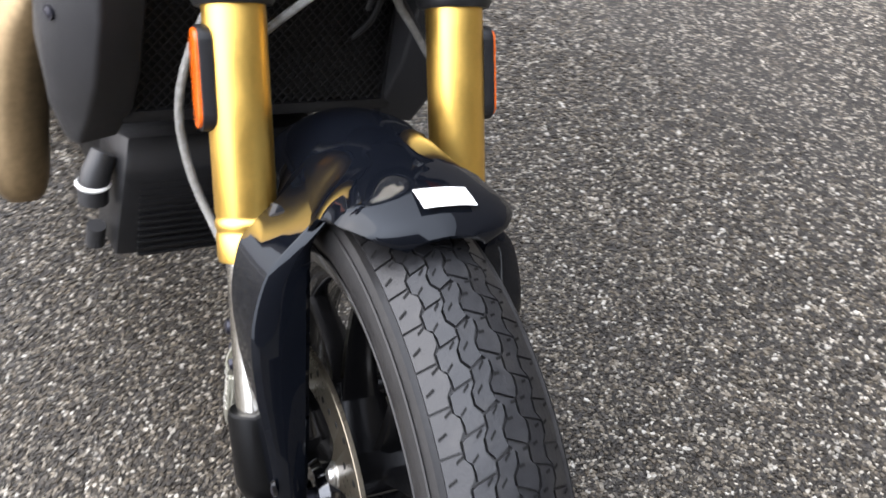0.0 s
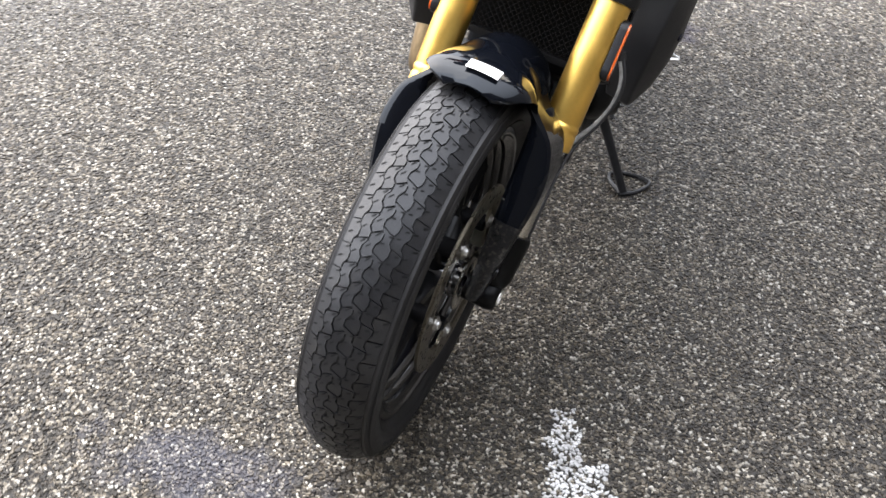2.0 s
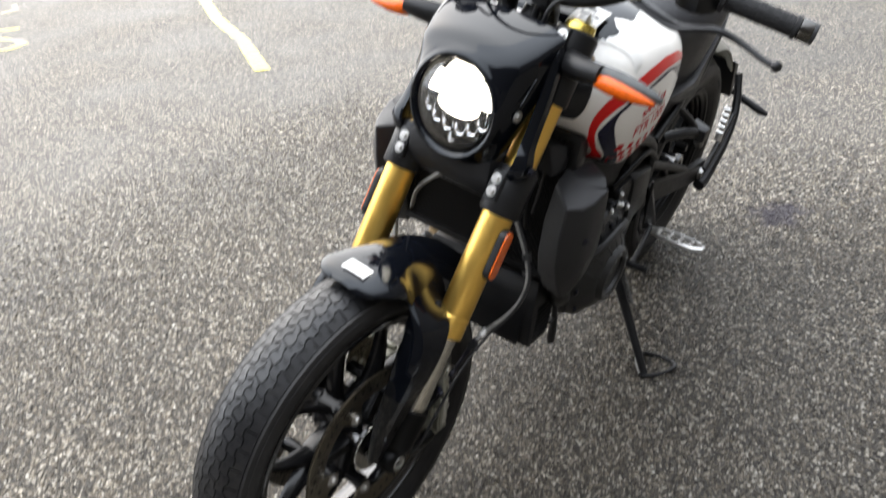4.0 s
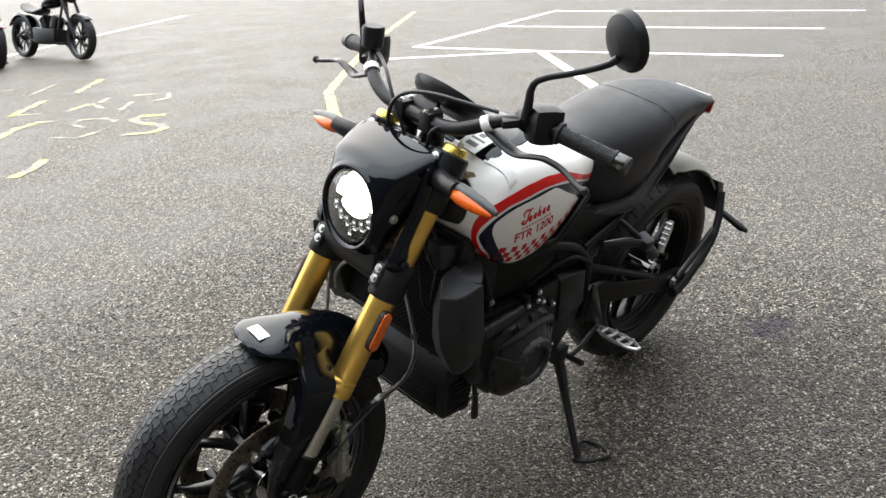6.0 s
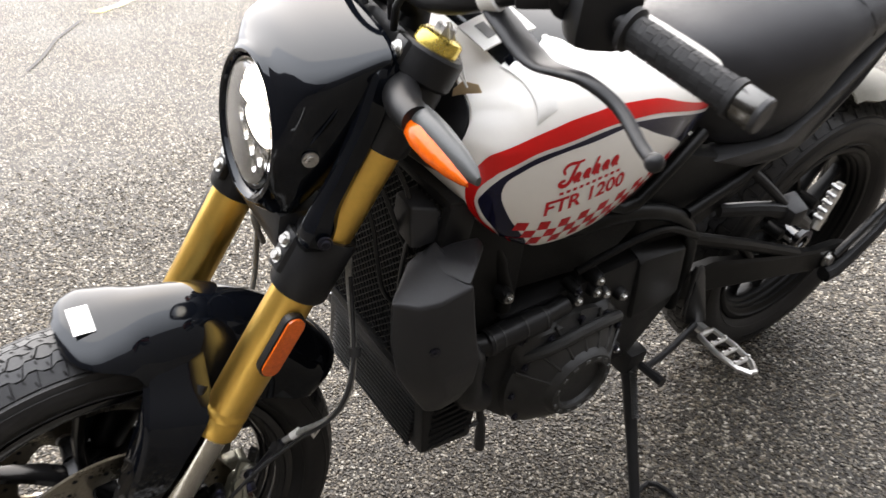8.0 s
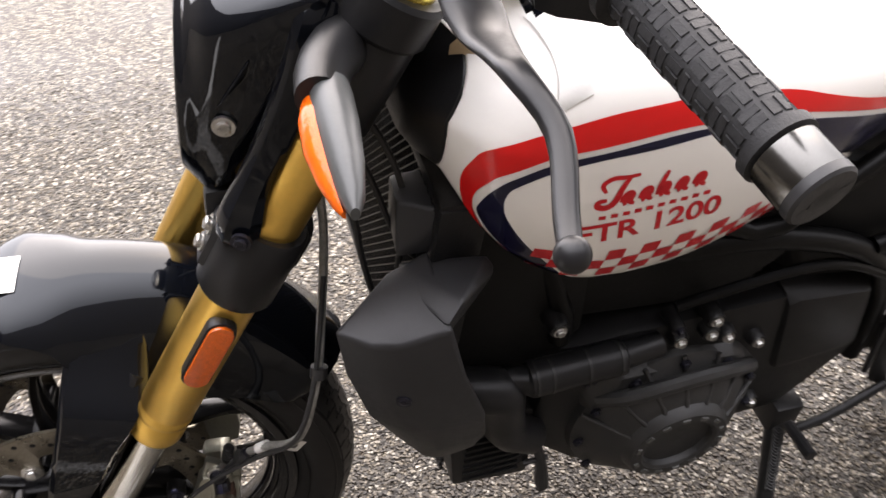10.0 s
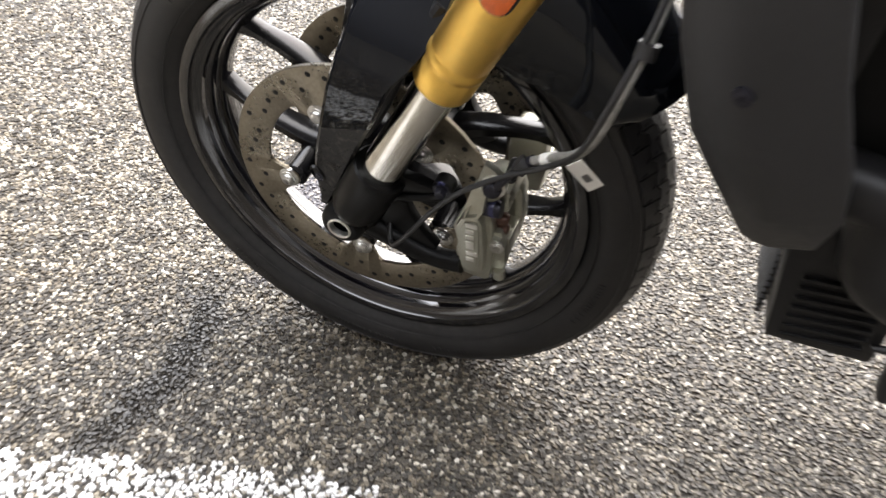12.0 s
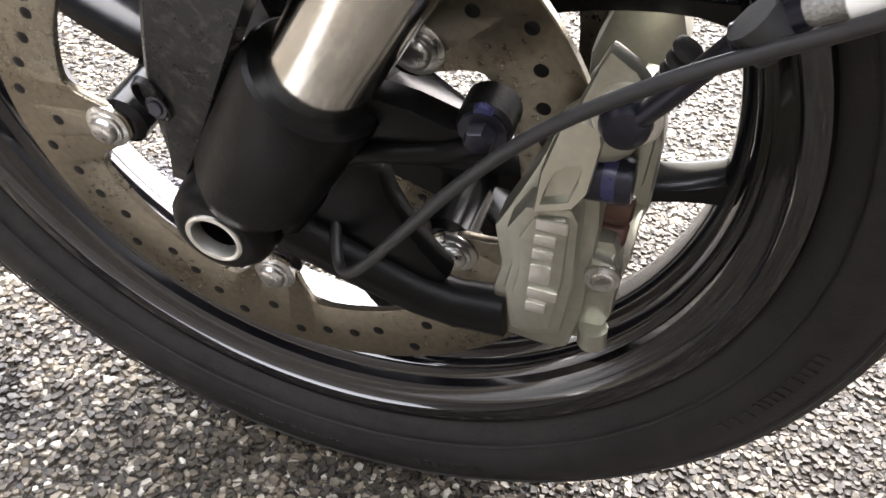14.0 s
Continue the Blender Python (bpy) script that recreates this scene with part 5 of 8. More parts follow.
RED_OUT = smooth_table([(-0.463, 0.781), (-0.440, 0.806), (-0.417, 0.8335), (-0.4045, 0.8594), (-0.3997, 0.8898), (-0.4039, 0.9137), (-0.413, 0.9322), (-0.4412, 0.953), (-0.4903, 0.9679), (-0.5404, 0.9727), (-0.5785, 0.9736), (-0.6447, 0.9652), (-0.6988, 0.9468), (-0.7661, 0.9210), (-0.82, 0.903), (-0.875, 0.888)], 5)
RED_IN = smooth_table([(-0.464, 0.784), (-0.446, 0.806), (-0.4253, 0.8266), (-0.4117, 0.8532), (-0.4085, 0.8794), (-0.4148, 0.9004), (-0.4246, 0.9148), (-0.455, 0.9349), (-0.4913, 0.9434), (-0.5404, 0.9507), (-0.5888, 0.9523), (-0.645, 0.9468), (-0.7034, 0.9313), (-0.7746, 0.9060), (-0.82, 0.890), (-0.875, 0.873)], 5)
NAVY_OUT = smooth_table([(-0.480, 0.768), (-0.4427, 0.8119), (-0.423, 0.8366), (-0.4129, 0.8571), (-0.4123, 0.8706), (-0.4165, 0.8901), (-0.4284, 0.9103), (-0.4558, 0.9292), (-0.492, 0.9384), (-0.5414, 0.9462), (-0.5889, 0.9484), (-0.6471, 0.9402), (-0.7063, 0.9248), (-0.7802, 0.8985), (-0.82, 0.884), (-0.87, 0.866)], 5)
PANEL_TOP = [tuple(p) for p in smooth_table([(-0.488, 0.787), (-0.4714, 0.8075), (-0.4468, 0.8381), (-0.4325, 0.8619), (-0.427, 0.8757), (-0.4263, 0.8907), (-0.4325, 0.9042), (-0.457, 0.9217), (-0.4931, 0.9325), (-0.5432, 0.9385), (-0.5805, 0.943), (-0.6059, 0.9415), (-0.6549, 0.9173), (-0.72, 0.885), (-0.783, 0.842)], 5)]
PANEL_LOW = [tuple(p) for p in smooth_table([(-0.489, 0.786), (-0.500, 0.777), (-0.520, 0.770), (-0.563, 0.772), (-0.613, 0.781), (-0.66, 0.795), (-0.735, 0.819), (-0.783, 0.840)], 5)]
for name, one, two, mat_, off, label in (("red_stripe", RED_OUT, RED_IN, RED, 0.0010, "red painted stripe"), ("navy_stripe", NAVY_OUT, [(-0.489, 0.783)] + PANEL_TOP[2:60] + [(-0.6549, 0.915), (-0.72, 0.882), (-0.77, 0.855), (-0.80, 0.838), (-0.86, 0.848)], NAVY, 0.0010, "navy painted stripe"), ("white_panel", PANEL_TOP, PANEL_LOW, PANEL, 0.0014, "off-white side panel")):
    bm = bmesh.new()
    strip(bm, one, two, 150, off, 16 if name == "white_panel" else 8)
    part(name, bm, mat_, tank, label, None, 60)
bm = bmesh.new()
CHECK_LOW = [(-0.46, 0.787), (-0.491, 0.784), (-0.525, 0.781), (-0.557, 0.784), (-0.589, 0.789), (-0.619, 0.795), (-0.653, 0.803), (-0.681, 0.811), (-0.712, 0.820), (-0.78, 0.846)]
for i in range(20):
    for j in range(3):
        if (i + j) % 2:
            continue
        q = []
        for di, dj in ((0, 0), (1, 0), (1, 1), (0, 1)):
            x = -0.456 - (i + di) * 0.0156
            zl = float(np.interp(-x, [-p[0] for p in CHECK_LOW], [p[1] for p in CHECK_LOW]))
            q.append((x, zl + (2 - j + 1 - dj) * 0.0152))
        mid = (sum(p[0] for p in q) / 4, sum(p[1] for p in q) / 4)
        low = float(np.interp(-mid[0], [-p[0] for p in PANEL_LOW], [p[1] for p in PANEL_LOW]))
        high = float(np.interp(-mid[0], [-p[0] for p in [q for q in PANEL_TOP if q[0] < -0.49]], [p[1] for p in [q for q in PANEL_TOP if q[0] < -0.49]]))
        if mid[1] < low + 0.006 or mid[1] > high - 0.004:
            continue
        vs = [bm.verts.new(on_tank(x, z, 0.0020)) for x, z in q]
        bm.faces.new(vs)
part("check", bm, REDTEXT, tank, "red chequered band", None, 60)


def lettering(body, x0, x1, z0, z1, h0, off):
    """Flat letters laid on the tank's flank from x0 back to x1, on a baseline from z0 to z1."""
    cu = bpy.data.curves.new("letters", "FONT")
    cu.body = body
    cu.fill_mode = "FRONT"
    cu.offset = 0.022
    tmp = bpy.data.objects.new("letters", cu)
    me = bpy.data.meshes.new_from_object(tmp)
    bpy.data.objects.remove(tmp)
    bm = bmesh.new()
    bm.from_mesh(me)
    bpy.data.meshes.remove(me)
    bpy.data.curves.remove(cu)
    bmesh.ops.triangulate(bm, faces=bm.faces)
    bmesh.ops.subdivide_edges(bm, edges=[e for e in bm.edges if e.calc_length() > 0.25], cuts=1)
    us = [v.co.x for v in bm.verts]
    top = max(v.co.y for v in bm.verts)
    lo, hi = min(us), max(us)
    for v in bm.verts:
        u = (v.co.x - lo) / (hi - lo)
        v.co = on_tank(x0 + (x1 - x0) * u + v.co.y / top * h0 * 0.16, z0 + (z1 - z0) * u + v.co.y / top * h0, off)
    return bm


part("model_lettering", lettering("FTR 1200", -0.486, -0.6095, 0.8410, 0.8575, 0.0225, 0.0021), REDTEXT, tank, "red block lettering", None, 60)
bm = bmesh.new()
# maker's script as plain curved strokes over a row of small bars


def ribbon(pts, width):
    """A flat stroke on the tank along points (x, z)."""
    c = [Vector(p) for p in pts]
    for _ in range(2):
        c = [c[0]] + [q for p, r in zip(c, c[1:]) for q in (p.lerp(r, 0.25), p.lerp(r, 0.75))] + [c[-1]]
    rows = []
    for i, p in enumerate(c):
        w = (c[min(i + 1, len(c) - 1)] - c[max(i - 1, 0)]).normalized()
        k = width * (0.55 + 0.45 * math.sin(math.pi * i / (len(c) - 1)))
        rows.append([bm.verts.new(on_tank(p.x - w.y * k / 2 * e, p.y + w.x * k / 2 * e, 0.0021)) for e in (-1, 1)])
    for p, q in zip(rows, rows[1:]):
        bm.faces.new((p[0], p[1], q[1], q[0]))


ribbon([(-0.499, 0.901), (-0.494, 0.909), (-0.502, 0.916), (-0.514, 0.915), (-0.524, 0.917)], 0.0046)
ribbon([(-0.516, 0.915), (-0.511, 0.904), (-0.509, 0.892), (-0.503, 0.884), (-0.494, 0.886), (-0.494, 0.892), (-0.501, 0.893)], 0.0062)
for k in range(5):
    x, z = -0.5185 - k * 0.0150, 0.8875 + k * 0.0021
    ribbon([(x + 0.0055, z + 0.002), (x + 0.0035, z + 0.010), (x - 0.001, z + 0.0125), (x - 0.0035, z + 0.009), (x - 0.0015, z + 0.001), (x - 0.006, z - 0.0002)], 0.0052)
    ribbon([(x + 0.001, z + 0.011), (x + 0.002, z + 0.0), (x + 0.0035, z - 0.0005)], 0.0048)
ribbon([(-0.5480, 0.9165), (-0.5440, 0.903), (-0.5425, 0.8925)], 0.0048)
for k in range(10):
    x = -0.501 - k * 0.0098
    z = 0.8735 + k * 0.0013
    vs = [bm.verts.new(on_tank(x + a * 0.0030, z + b * 0.0022, 0.0021)) for a, b in ((-1, -1), (1, -1), (1, 1), (-1, 1))]
    bm.faces.new(vs)
part("maker_mark", bm, REDTEXT, tank, "red maker's mark", None, 60)
# console on the tank top
bm = bmesh.new()
secs = []
for x, w, lift in ((-0.420, 0.118, 0.002), (-0.424, 0.128, 0.007), (-0.45, 0.134, 0.008), (-0.56, 0.132, 0.008), (-0.64, 0.112, 0.008), (-0.72, 0.080, 0.008), (-0.78, 0.050, 0.007), (-0.786, 0.042, 0.002)):
    ys = [w * k / 8 for k in range(-8, 9)]
    secs.append([on_top(x, -w * 1.01, -0.004)] + [on_top(x, y, lift - 0.004 * (abs(y) / w) ** 6) for y in ys] + [on_top(x, w * 1.01, -0.004)])
loft(bm, secs, True)
console = part("tank_console", bm, GLOSS, tank, "gloss black tank console")
bm = bmesh.new()
lathe(bm, [(0.034, 0.0), (0.034, 0.008), (0.030, 0.010), (0.0, 0.0105)], (-0.555, 0, 1.040), 32, axis="Z")
part("fuel_cap", bm, SATIN, tank, "black fuel cap")
# pale plate on the console, with darker marks, and a white paper strip over the tank's shoulder
bm = bmesh.new()
loft(bm, [[on_top(x, y, 0.0095 + d) for y in (0.058, 0.075, 0.092, 0.108)] + [on_top(x, y, 0.0075) for y in (0.108, 0.092, 0.075, 0.058)] for x, d in ((-0.436, 0.0), (-0.46, 0.0003), (-0.49, 0.0003), (-0.508, 0.0))])
plate = part("console_plate", bm, LABEL, console, "pale plate with dark marks")
for x0, x1, y0, y1 in ((-0.450, -0.462, 0.070, 0.096), (-0.472, -0.478, 0.066, 0.100), (-0.486, -0.498, 0.074, 0.088)):
    bm = bmesh.new()
    loft(bm, [[on_top(x, y, 0.0104) for y in (y0, y1)] + [on_top(x, y, 0.0090) for y in (y1, y0)] for x in (x0, x1)])
    part("plate_mark", bm, INK, plate)
bm = bmesh.new()
loft(bm, [[on_top(-0.430 - 0.022 * t + e * 0.013, 0.118 + 0.064 * t, 0.0034) for e in (-1, 0, 1)] + [on_top(-0.430 - 0.022 * t + e * 0.013, 0.118 + 0.064 * t, 0.0024) for e in (1, 0, -1)] for t in (0, 0.15, 0.3, 0.45, 0.6, 0.75, 0.9, 1.05, 1.15)])
part("paper_strip", bm, LABEL, tank, "white paper strip lying over the tank's shoulder")
# the tank's front slopes back towards its top
for ob in (tank, *tank.children):
    for v in ob.data.vertices:
        v.co.x -= 0.60 * max(0.0, v.co.z - 0.935) * min(1.0, max(0.0, (v.co.x + 0.53) / 0.12))

# seat and tail
SEAT = smooth_table([(-0.865, 0.072, 0.918, 0.85), (-0.90, 0.092, 0.938, 0.80), (-0.97, 0.122, 0.950, 0.752), (-1.06, 0.144, 0.970, 0.739), (-1.15, 0.152, 0.984, 0.760), (-1.21, 0.148, 0.987, 0.800), (-1.245, 0.141, 0.990, 0.828), (-1.32, 0.127, 0.992, 0.862), (-1.42, 0.107, 0.979, 0.886), (-1.52, 0.094, 0.955, 0.898), (-1.597, 0.080, 0.930, 0.904)], 5)
bm = bmesh.new()
secs = []
for x, w, zt, zb in SEAT:
    h = zt - zb
    half = [(0.0, zb), (w * 0.76, zb), (w * 0.85, zb + 0.05 * h), (w * 0.92, zb + 0.28 * h), (w * 0.98, zb + 0.50 * h), (w, zb + 0.60 * h), (w * 0.97, zb + 0.69 * h), (w * 0.86, zb + 0.82 * h), (w * 0.62, zb + 0.93 * h), (w * 0.32, zb + 0.985 * h), (0.0, zt)]
    secs.append([Vector((x, y, z)) for y, z in half] + [Vector((x, -y, z)) for y, z in half[-2:0:-1]])
loft(bm, secs)
seat = part("seat", bm, VINYL, bike, "matt black vinyl seat with a raised passenger part", None, 40)
bm = bmesh.new()
seam = [(-1.262, 0.98, 0.50), (-1.255, 1.0, 0.60), (-1.247, 0.97, 0.69), (-1.236, 0.86, 0.82), (-1.222, 0.62, 0.93), (-1.208, 0.32, 0.985), (-1.204, 0.0, 1.0)]
line = []
for x, ky, kz in seam:
    w_, zt, zb = lerp_table([tuple(r) for r in SEAT], x)
    line.append((x, w_ * ky, zb + kz * (zt - zb)))
tube(bm, [(x, -y, z) for x, y, z in line] + line[-2::-1], 0.0016, 8, 2)
part("seat_seam", bm, HOSE, seat)
for side in (1, -1):
    bm = bmesh.new()
    out = [(-0.94, 0.742), (-1.03, 0.712), (-1.105, 0.708), (-1.174, 0.712), (-1.22, 0.730), (-1.335, 0.797), (-1.42, 0.846), (-1.50, 0.878), (-1.590, 0.888), (-1.594, 0.904), (-1.50, 0.900), (-1.42, 0.880), (-1.33, 0.848), (-1.25, 0.812), (-1.16, 0.768), (-1.115, 0.748), (-1.03, 0.745)]
    prism(bm, out, min(side * 0.085, side * 0.135), max(side * 0.085, side * 0.135), 0.008)
    for v in bm.verts:
        v.co.y *= float(np.interp(-v.co.x, [0.88, 1.1, 1.3, 1.56], [0.95, 1.08, 0.95, 0.50]))
    part("tail_cover", bm, SHROUD, bike, "grained black plastic tail cover")
bm = bmesh.new()
hull(bm, [(-1.580, 0.085, 0.928), (-1.580, -0.085, 0.928), (-1.618, 0.070, 0.917), (-1.618, -0.070, 0.917), (-1.612, 0.060, 0.866), (-1.612, -0.060, 0.866), (-1.570, 0.084, 0.886), (-1.570, -0.084, 0.886)], 0.005)
part("tail_lamp", bm, REDLENS, bike, "red tail lamp")
bm = bmesh.new()
box(bm, (-1.600, 0, 0.928), (0.016, 0.122, 0.006), 0.002, Matrix.Rotation(radians(-18), 4, "Y"))
part("tail_trim", bm, LABEL, seat, "white strip along the seat's rear edge")

# radiator and shrouds
bm = bmesh.new()
rm = Matrix.Translation((-0.392, 0, 0.70)) @ Matrix.Rotation(radians(-5), 4, "Y")
box(bm, (0, 0, 0), (0.035, 0.30, 0.27), 0.004, rm)
radiator = part("radiator", bm, MESH, bike, "black radiator with a diamond mesh guard")
bm = bmesh.new()
for k in (-1, 1):
    box(bm, (0, 0, 0), (0.045, 0.016, 0.285), 0.004, rm @ Matrix.Translation((0.004, k * 0.155, 0)))
    box(bm, (0, 0, 0), (0.045, 0.32, 0.014), 0.004, rm @ Matrix.Translation((0.004, 0, k * 0.14)))
part("radiator_frame", bm, CAST, radiator)
bm = bmesh.new()
for k in range(-28, 40):
    for sgn in (1, -1):
        y0 = k * 0.011
        pts = []
        for z in (-0.133, 0.133):
            y = y0 + sgn * z * 0.9 - (0.06 if sgn > 0 else -0.0)
            pts.append((y, z))
        (ya, za), (yb, zb) = pts
        # clip to the guard's width
        def cut(y, z, y2, z2, lim):
            if abs(y) <= lim:
                return y, z
            e = math.copysign(lim, y)
            if abs(y2 - y) < 1e-9:
                return None
            t = (e - y) / (y2 - y)
            return (e, z + (z2 - z) * t) if 0 <= t <= 1 else None
        p, q = cut(ya, za, yb, zb, 0.147), cut(yb, zb, ya, za, 0.147)
        if p and q and (abs(p[1] - q[1]) > 0.004):
            a = rm @ Vector((0.0225, p[0], p[1]))
            b = rm @ Vector((0.0225, q[0], q[1]))
            tube(bm, [a, b], 0.0011, 4, caps=False)
part("radiator_mesh", bm, CAST, radiator, "diamond wire mesh")
for side in (1, -1):
    bm = bmesh.new()
    levels = [[(-0.335, 0.150, 0.768), (-0.276, 0.203, 0.7655), (-0.304, 0.223, 0.760), (-0.327, 0.232, 0.765), (-0.370, 0.238, 0.783), (-0.372, 0.150, 0.790)],
              [(-0.320, 0.150, 0.700), (-0.285, 0.200, 0.698), (-0.312, 0.226, 0.700), (-0.334, 0.236, 0.702), (-0.389, 0.238, 0.708), (-0.375, 0.150, 0.710)],
              [(-0.330, 0.150, 0.625), (-0.305, 0.200, 0.625), (-0.334, 0.228, 0.628), (-0.356, 0.236, 0.632), (-0.414, 0.233, 0.635), (-0.395, 0.150, 0.635)],
              [(-0.350, 0.150, 0.575), (-0.334, 0.200, 0.574), (-0.356, 0.220, 0.575), (-0.372, 0.228, 0.577), (-0.424, 0.222, 0.578), (-0.410, 0.150, 0.575)],
              [(-0.372, 0.160, 0.532), (-0.361, 0.203, 0.530), (-0.372, 0.208, 0.529), (-0.385, 0.210, 0.528), (-0.418, 0.208, 0.532), (-0.410, 0.160, 0.535)]]
    loft(bm, [[Vector((x, side * y, z)) for x, y, z in row] for row in levels])
    bmesh.ops.recalc_face_normals(bm, faces=bm.faces)
    bmesh.ops.bevel(bm, geom=[e for e in bm.edges if len(e.link_faces) == 2 and e.calc_face_angle() > radians(24)], offset=0.005, segments=3, affect="EDGES", profile=0.6)
    sh = part("radiator_shroud", bm, SHROUD, bike, "grained dark grey radiator shroud", None, 60)
    bm = bmesh.new()
    bolt(bm, (-0.331, side * 0.2345, 0.688), (0.35, side, 0), 0.0048, 0.002, False)
    part("shroud_bolt", bm, DARKBOLT, sh)
    # wing that runs back under the tank, and the step above it
    bm = bmesh.new()
    hull(bm, [(x, side * y, z) for x, y, z in ((-0.366, 0.235, 0.7855), (-0.383, 0.221, 0.796), (-0.425, 0.184, 0.786), (-0.421, 0.174, 0.797), (-0.345, 0.146, 0.776), (-0.340, 0.170, 0.772), (-0.372, 0.224, 0.760), (-0.420, 0.180, 0.764), (-0.360, 0.150, 0.755))], 0.004)
    hull(bm, [(x, side * y, z) for x, y, z in ((-0.346, 0.140, 0.774), (-0.416, 0.158, 0.792), (-0.350, 0.120, 0.825), (-0.395, 0.146, 0.825), (-0.352, 0.085, 0.774), (-0.352, 0.085, 0.825), (-0.416, 0.085, 0.830), (-0.416, 0.085, 0.780))], 0.004)
    part("shroud_arm", bm, SHROUD, sh, "", None, 50)

# engine
bm = bmesh.new()
hull(bm, [(-0.52, s * 0.135, 0.40) for s in (1, -1)] + [(-0.60, s * 0.14, 0.325) for s in (1, -1)] + [(-0.90, s * 0.135, 0.34) for s in (1, -1)] + [(-1.0, s * 0.12, 0.42) for s in (1, -1)] + [(-0.98, s * 0.12, 0.56) for s in (1, -1)] + [(-0.85, s * 0.14, 0.60) for s in (1, -1)] + [(-0.54, s * 0.135, 0.58) for s in (1, -1)], 0.015)
engine = part("engine", bm, CAST, bike, "black V-twin engine with grey clutch cover", Matrix.Translation((0.009, 0.010, 0.002)))
for ang, cx, cz in ((radians(-30), -0.66, 0.56), (radians(30), -0.76, 0.56)):
    bm = bmesh.new()
    f = Matrix.Translation((cx, 0, cz)) @ Matrix.Rotation(-ang, 4, "Y")
    box(bm, (0, 0, 0), (0.125, 0.16, 0.17), 0.012, f @ Matrix.Translation((0, 0, 0.08)))
    cyl = part("cylinder", bm, CAST, engine, "finned black cylinder")
    bm = bmesh.new()
    box(bm, (0, 0, 0), (0.16, 0.20, 0.06), 0.014, f @ Matrix.Translation((0, 0, 0.185)))
    part("cylinder_head", bm, CAST, engine)
    for k in range(9):
        bm = bmesh.new()
        box(bm, (0, 0, 0), (0.155 - 0.01 * (k % 2), 0.19, 0.006), 0.002, f @ Matrix.Translation((0, 0, 0.03 + k * 0.014)))
        part("cylinder_fin", bm, CAST, cyl)
# clutch cover
bm = bmesh.new()
CC = (-0.700, 0.0, 0.416)
lathe(bm, [(0.128, 0.120), (0.122, 0.146), (0.106, 0.158), (0.082, 0.178), (0.070, 0.183), (0.066, 0.192), (0.063, 0.196), (0.050, 0.197), (0.046, 0.194), (0.044, 0.187), (0.0, 0.189)], CC, 64)
cover = part("clutch_cover", bm, CASTGREY, engine, "grey cast clutch cover with ribs and a ring of worn relief")
for k in range(7):
    bm = bmesh.new()
    a = radians(20 + k * 23)
    p = Vector((CC[0] + 0.068 * math.cos(a), 0.184, CC[2] + 0.068 * math.sin(a)))
    q = Vector((CC[0] + 0.124 * math.cos(a), 0.150, CC[2] + 0.124 * math.sin(a)))
    tube(bm, [p, q], [0.0032, 0.0028], 8)
    part("cover_rib", bm, CASTGREY, cover)
bm = bmesh.new()
tube(bm, [(-0.60, 0.148, 0.485), (-0.625, 0.168, 0.505), (-0.70, 0.172, 0.523), (-0.77, 0.166, 0.515), (-0.80, 0.150, 0.49)], 0.010, 10, 2)
hull(bm, [(-0.57, 0.12, 0.50), (-0.60, 0.12, 0.36), (-0.80, 0.12, 0.36), (-0.83, 0.12, 0.48), (-0.78, 0.12, 0.54), (-0.60, 0.12, 0.54), (-0.59, 0.155, 0.48), (-0.61, 0.155, 0.38), (-0.79, 0.155, 0.38), (-0.81, 0.155, 0.47), (-0.77, 0.155, 0.525), (-0.62, 0.155, 0.525)], 0.01)
part("cover_flange", bm, CASTGREY, engine)
for k in range(14):
    bm = bmesh.new()
    a = radians(10 + k * 25)
    p = Vector((CC[0] + 0.0565 * math.cos(a), 0.1970, CC[2] + 0.0565 * math.sin(a)))
    box(bm, p, (0.006, 0.002, 0.010), 0.0006, Matrix.Rotation(-a, 4, "Y"))
    part("cover_relief", bm, WORN, cover)
for k in range(9):
    a = radians(-35 + k * 31)
    bm = bmesh.new()
    bolt(bm, (CC[0] + 0.116 * math.cos(a), 0.157, CC[2] + 0.116 * math.sin(a)), (0, 1, 0), 0.0045, 0.004)
    part("cover_bolt", bm, DARKBOLT, cover, "dark cover bolt")
for x, y, z, r in ((-0.526, 0.152, 0.640, 0.008), (-0.683, 0.152, 0.571, 0.008), (-0.722, 0.152, 0.573, 0.008), (-0.676, 0.152, 0.594, 0.006), (-0.721, 0.152, 0.598, 0.0078), (-0.747, 0.152, 0.561, 0.0078), (-0.794, 0.152, 0.537, 0.0078), (-0.780, 0.153, 0.472, 0.0085), (-0.808, 0.150, 0.416, 0.0078), (-0.836, 0.148, 0.391, 0.0078), (-0.575, 0.152, 0.53, 0.006), (-0.59, 0.15, 0.40, 0.006), (-0.62, 0.15, 0.352, 0.006), (-0.585, 0.15, 0.53, 0.005), (-0.855, 0.14, 0.50, 0.007)):
    bm = bmesh.new()
    bolt(bm, (x, y, z), (0, 1, 0), r * 0.65, 0.005, True)
    part("engine_bolt", bm, BOLT if r > 0.0075 else DARKBOLT, engine, "zinc engine bolt" if r > 0.0075 else "dark engine bolt")
    bm = bmesh.new()
    tube(bm, [(x, y - 0.03, z), (x, y - 0.004, z), (x, y - 0.001, z)], [r * 1.7, r * 1.45, r * 1.3], 14)
    part("bolt_boss", bm, CAST, engine)
bm = bmesh.new()
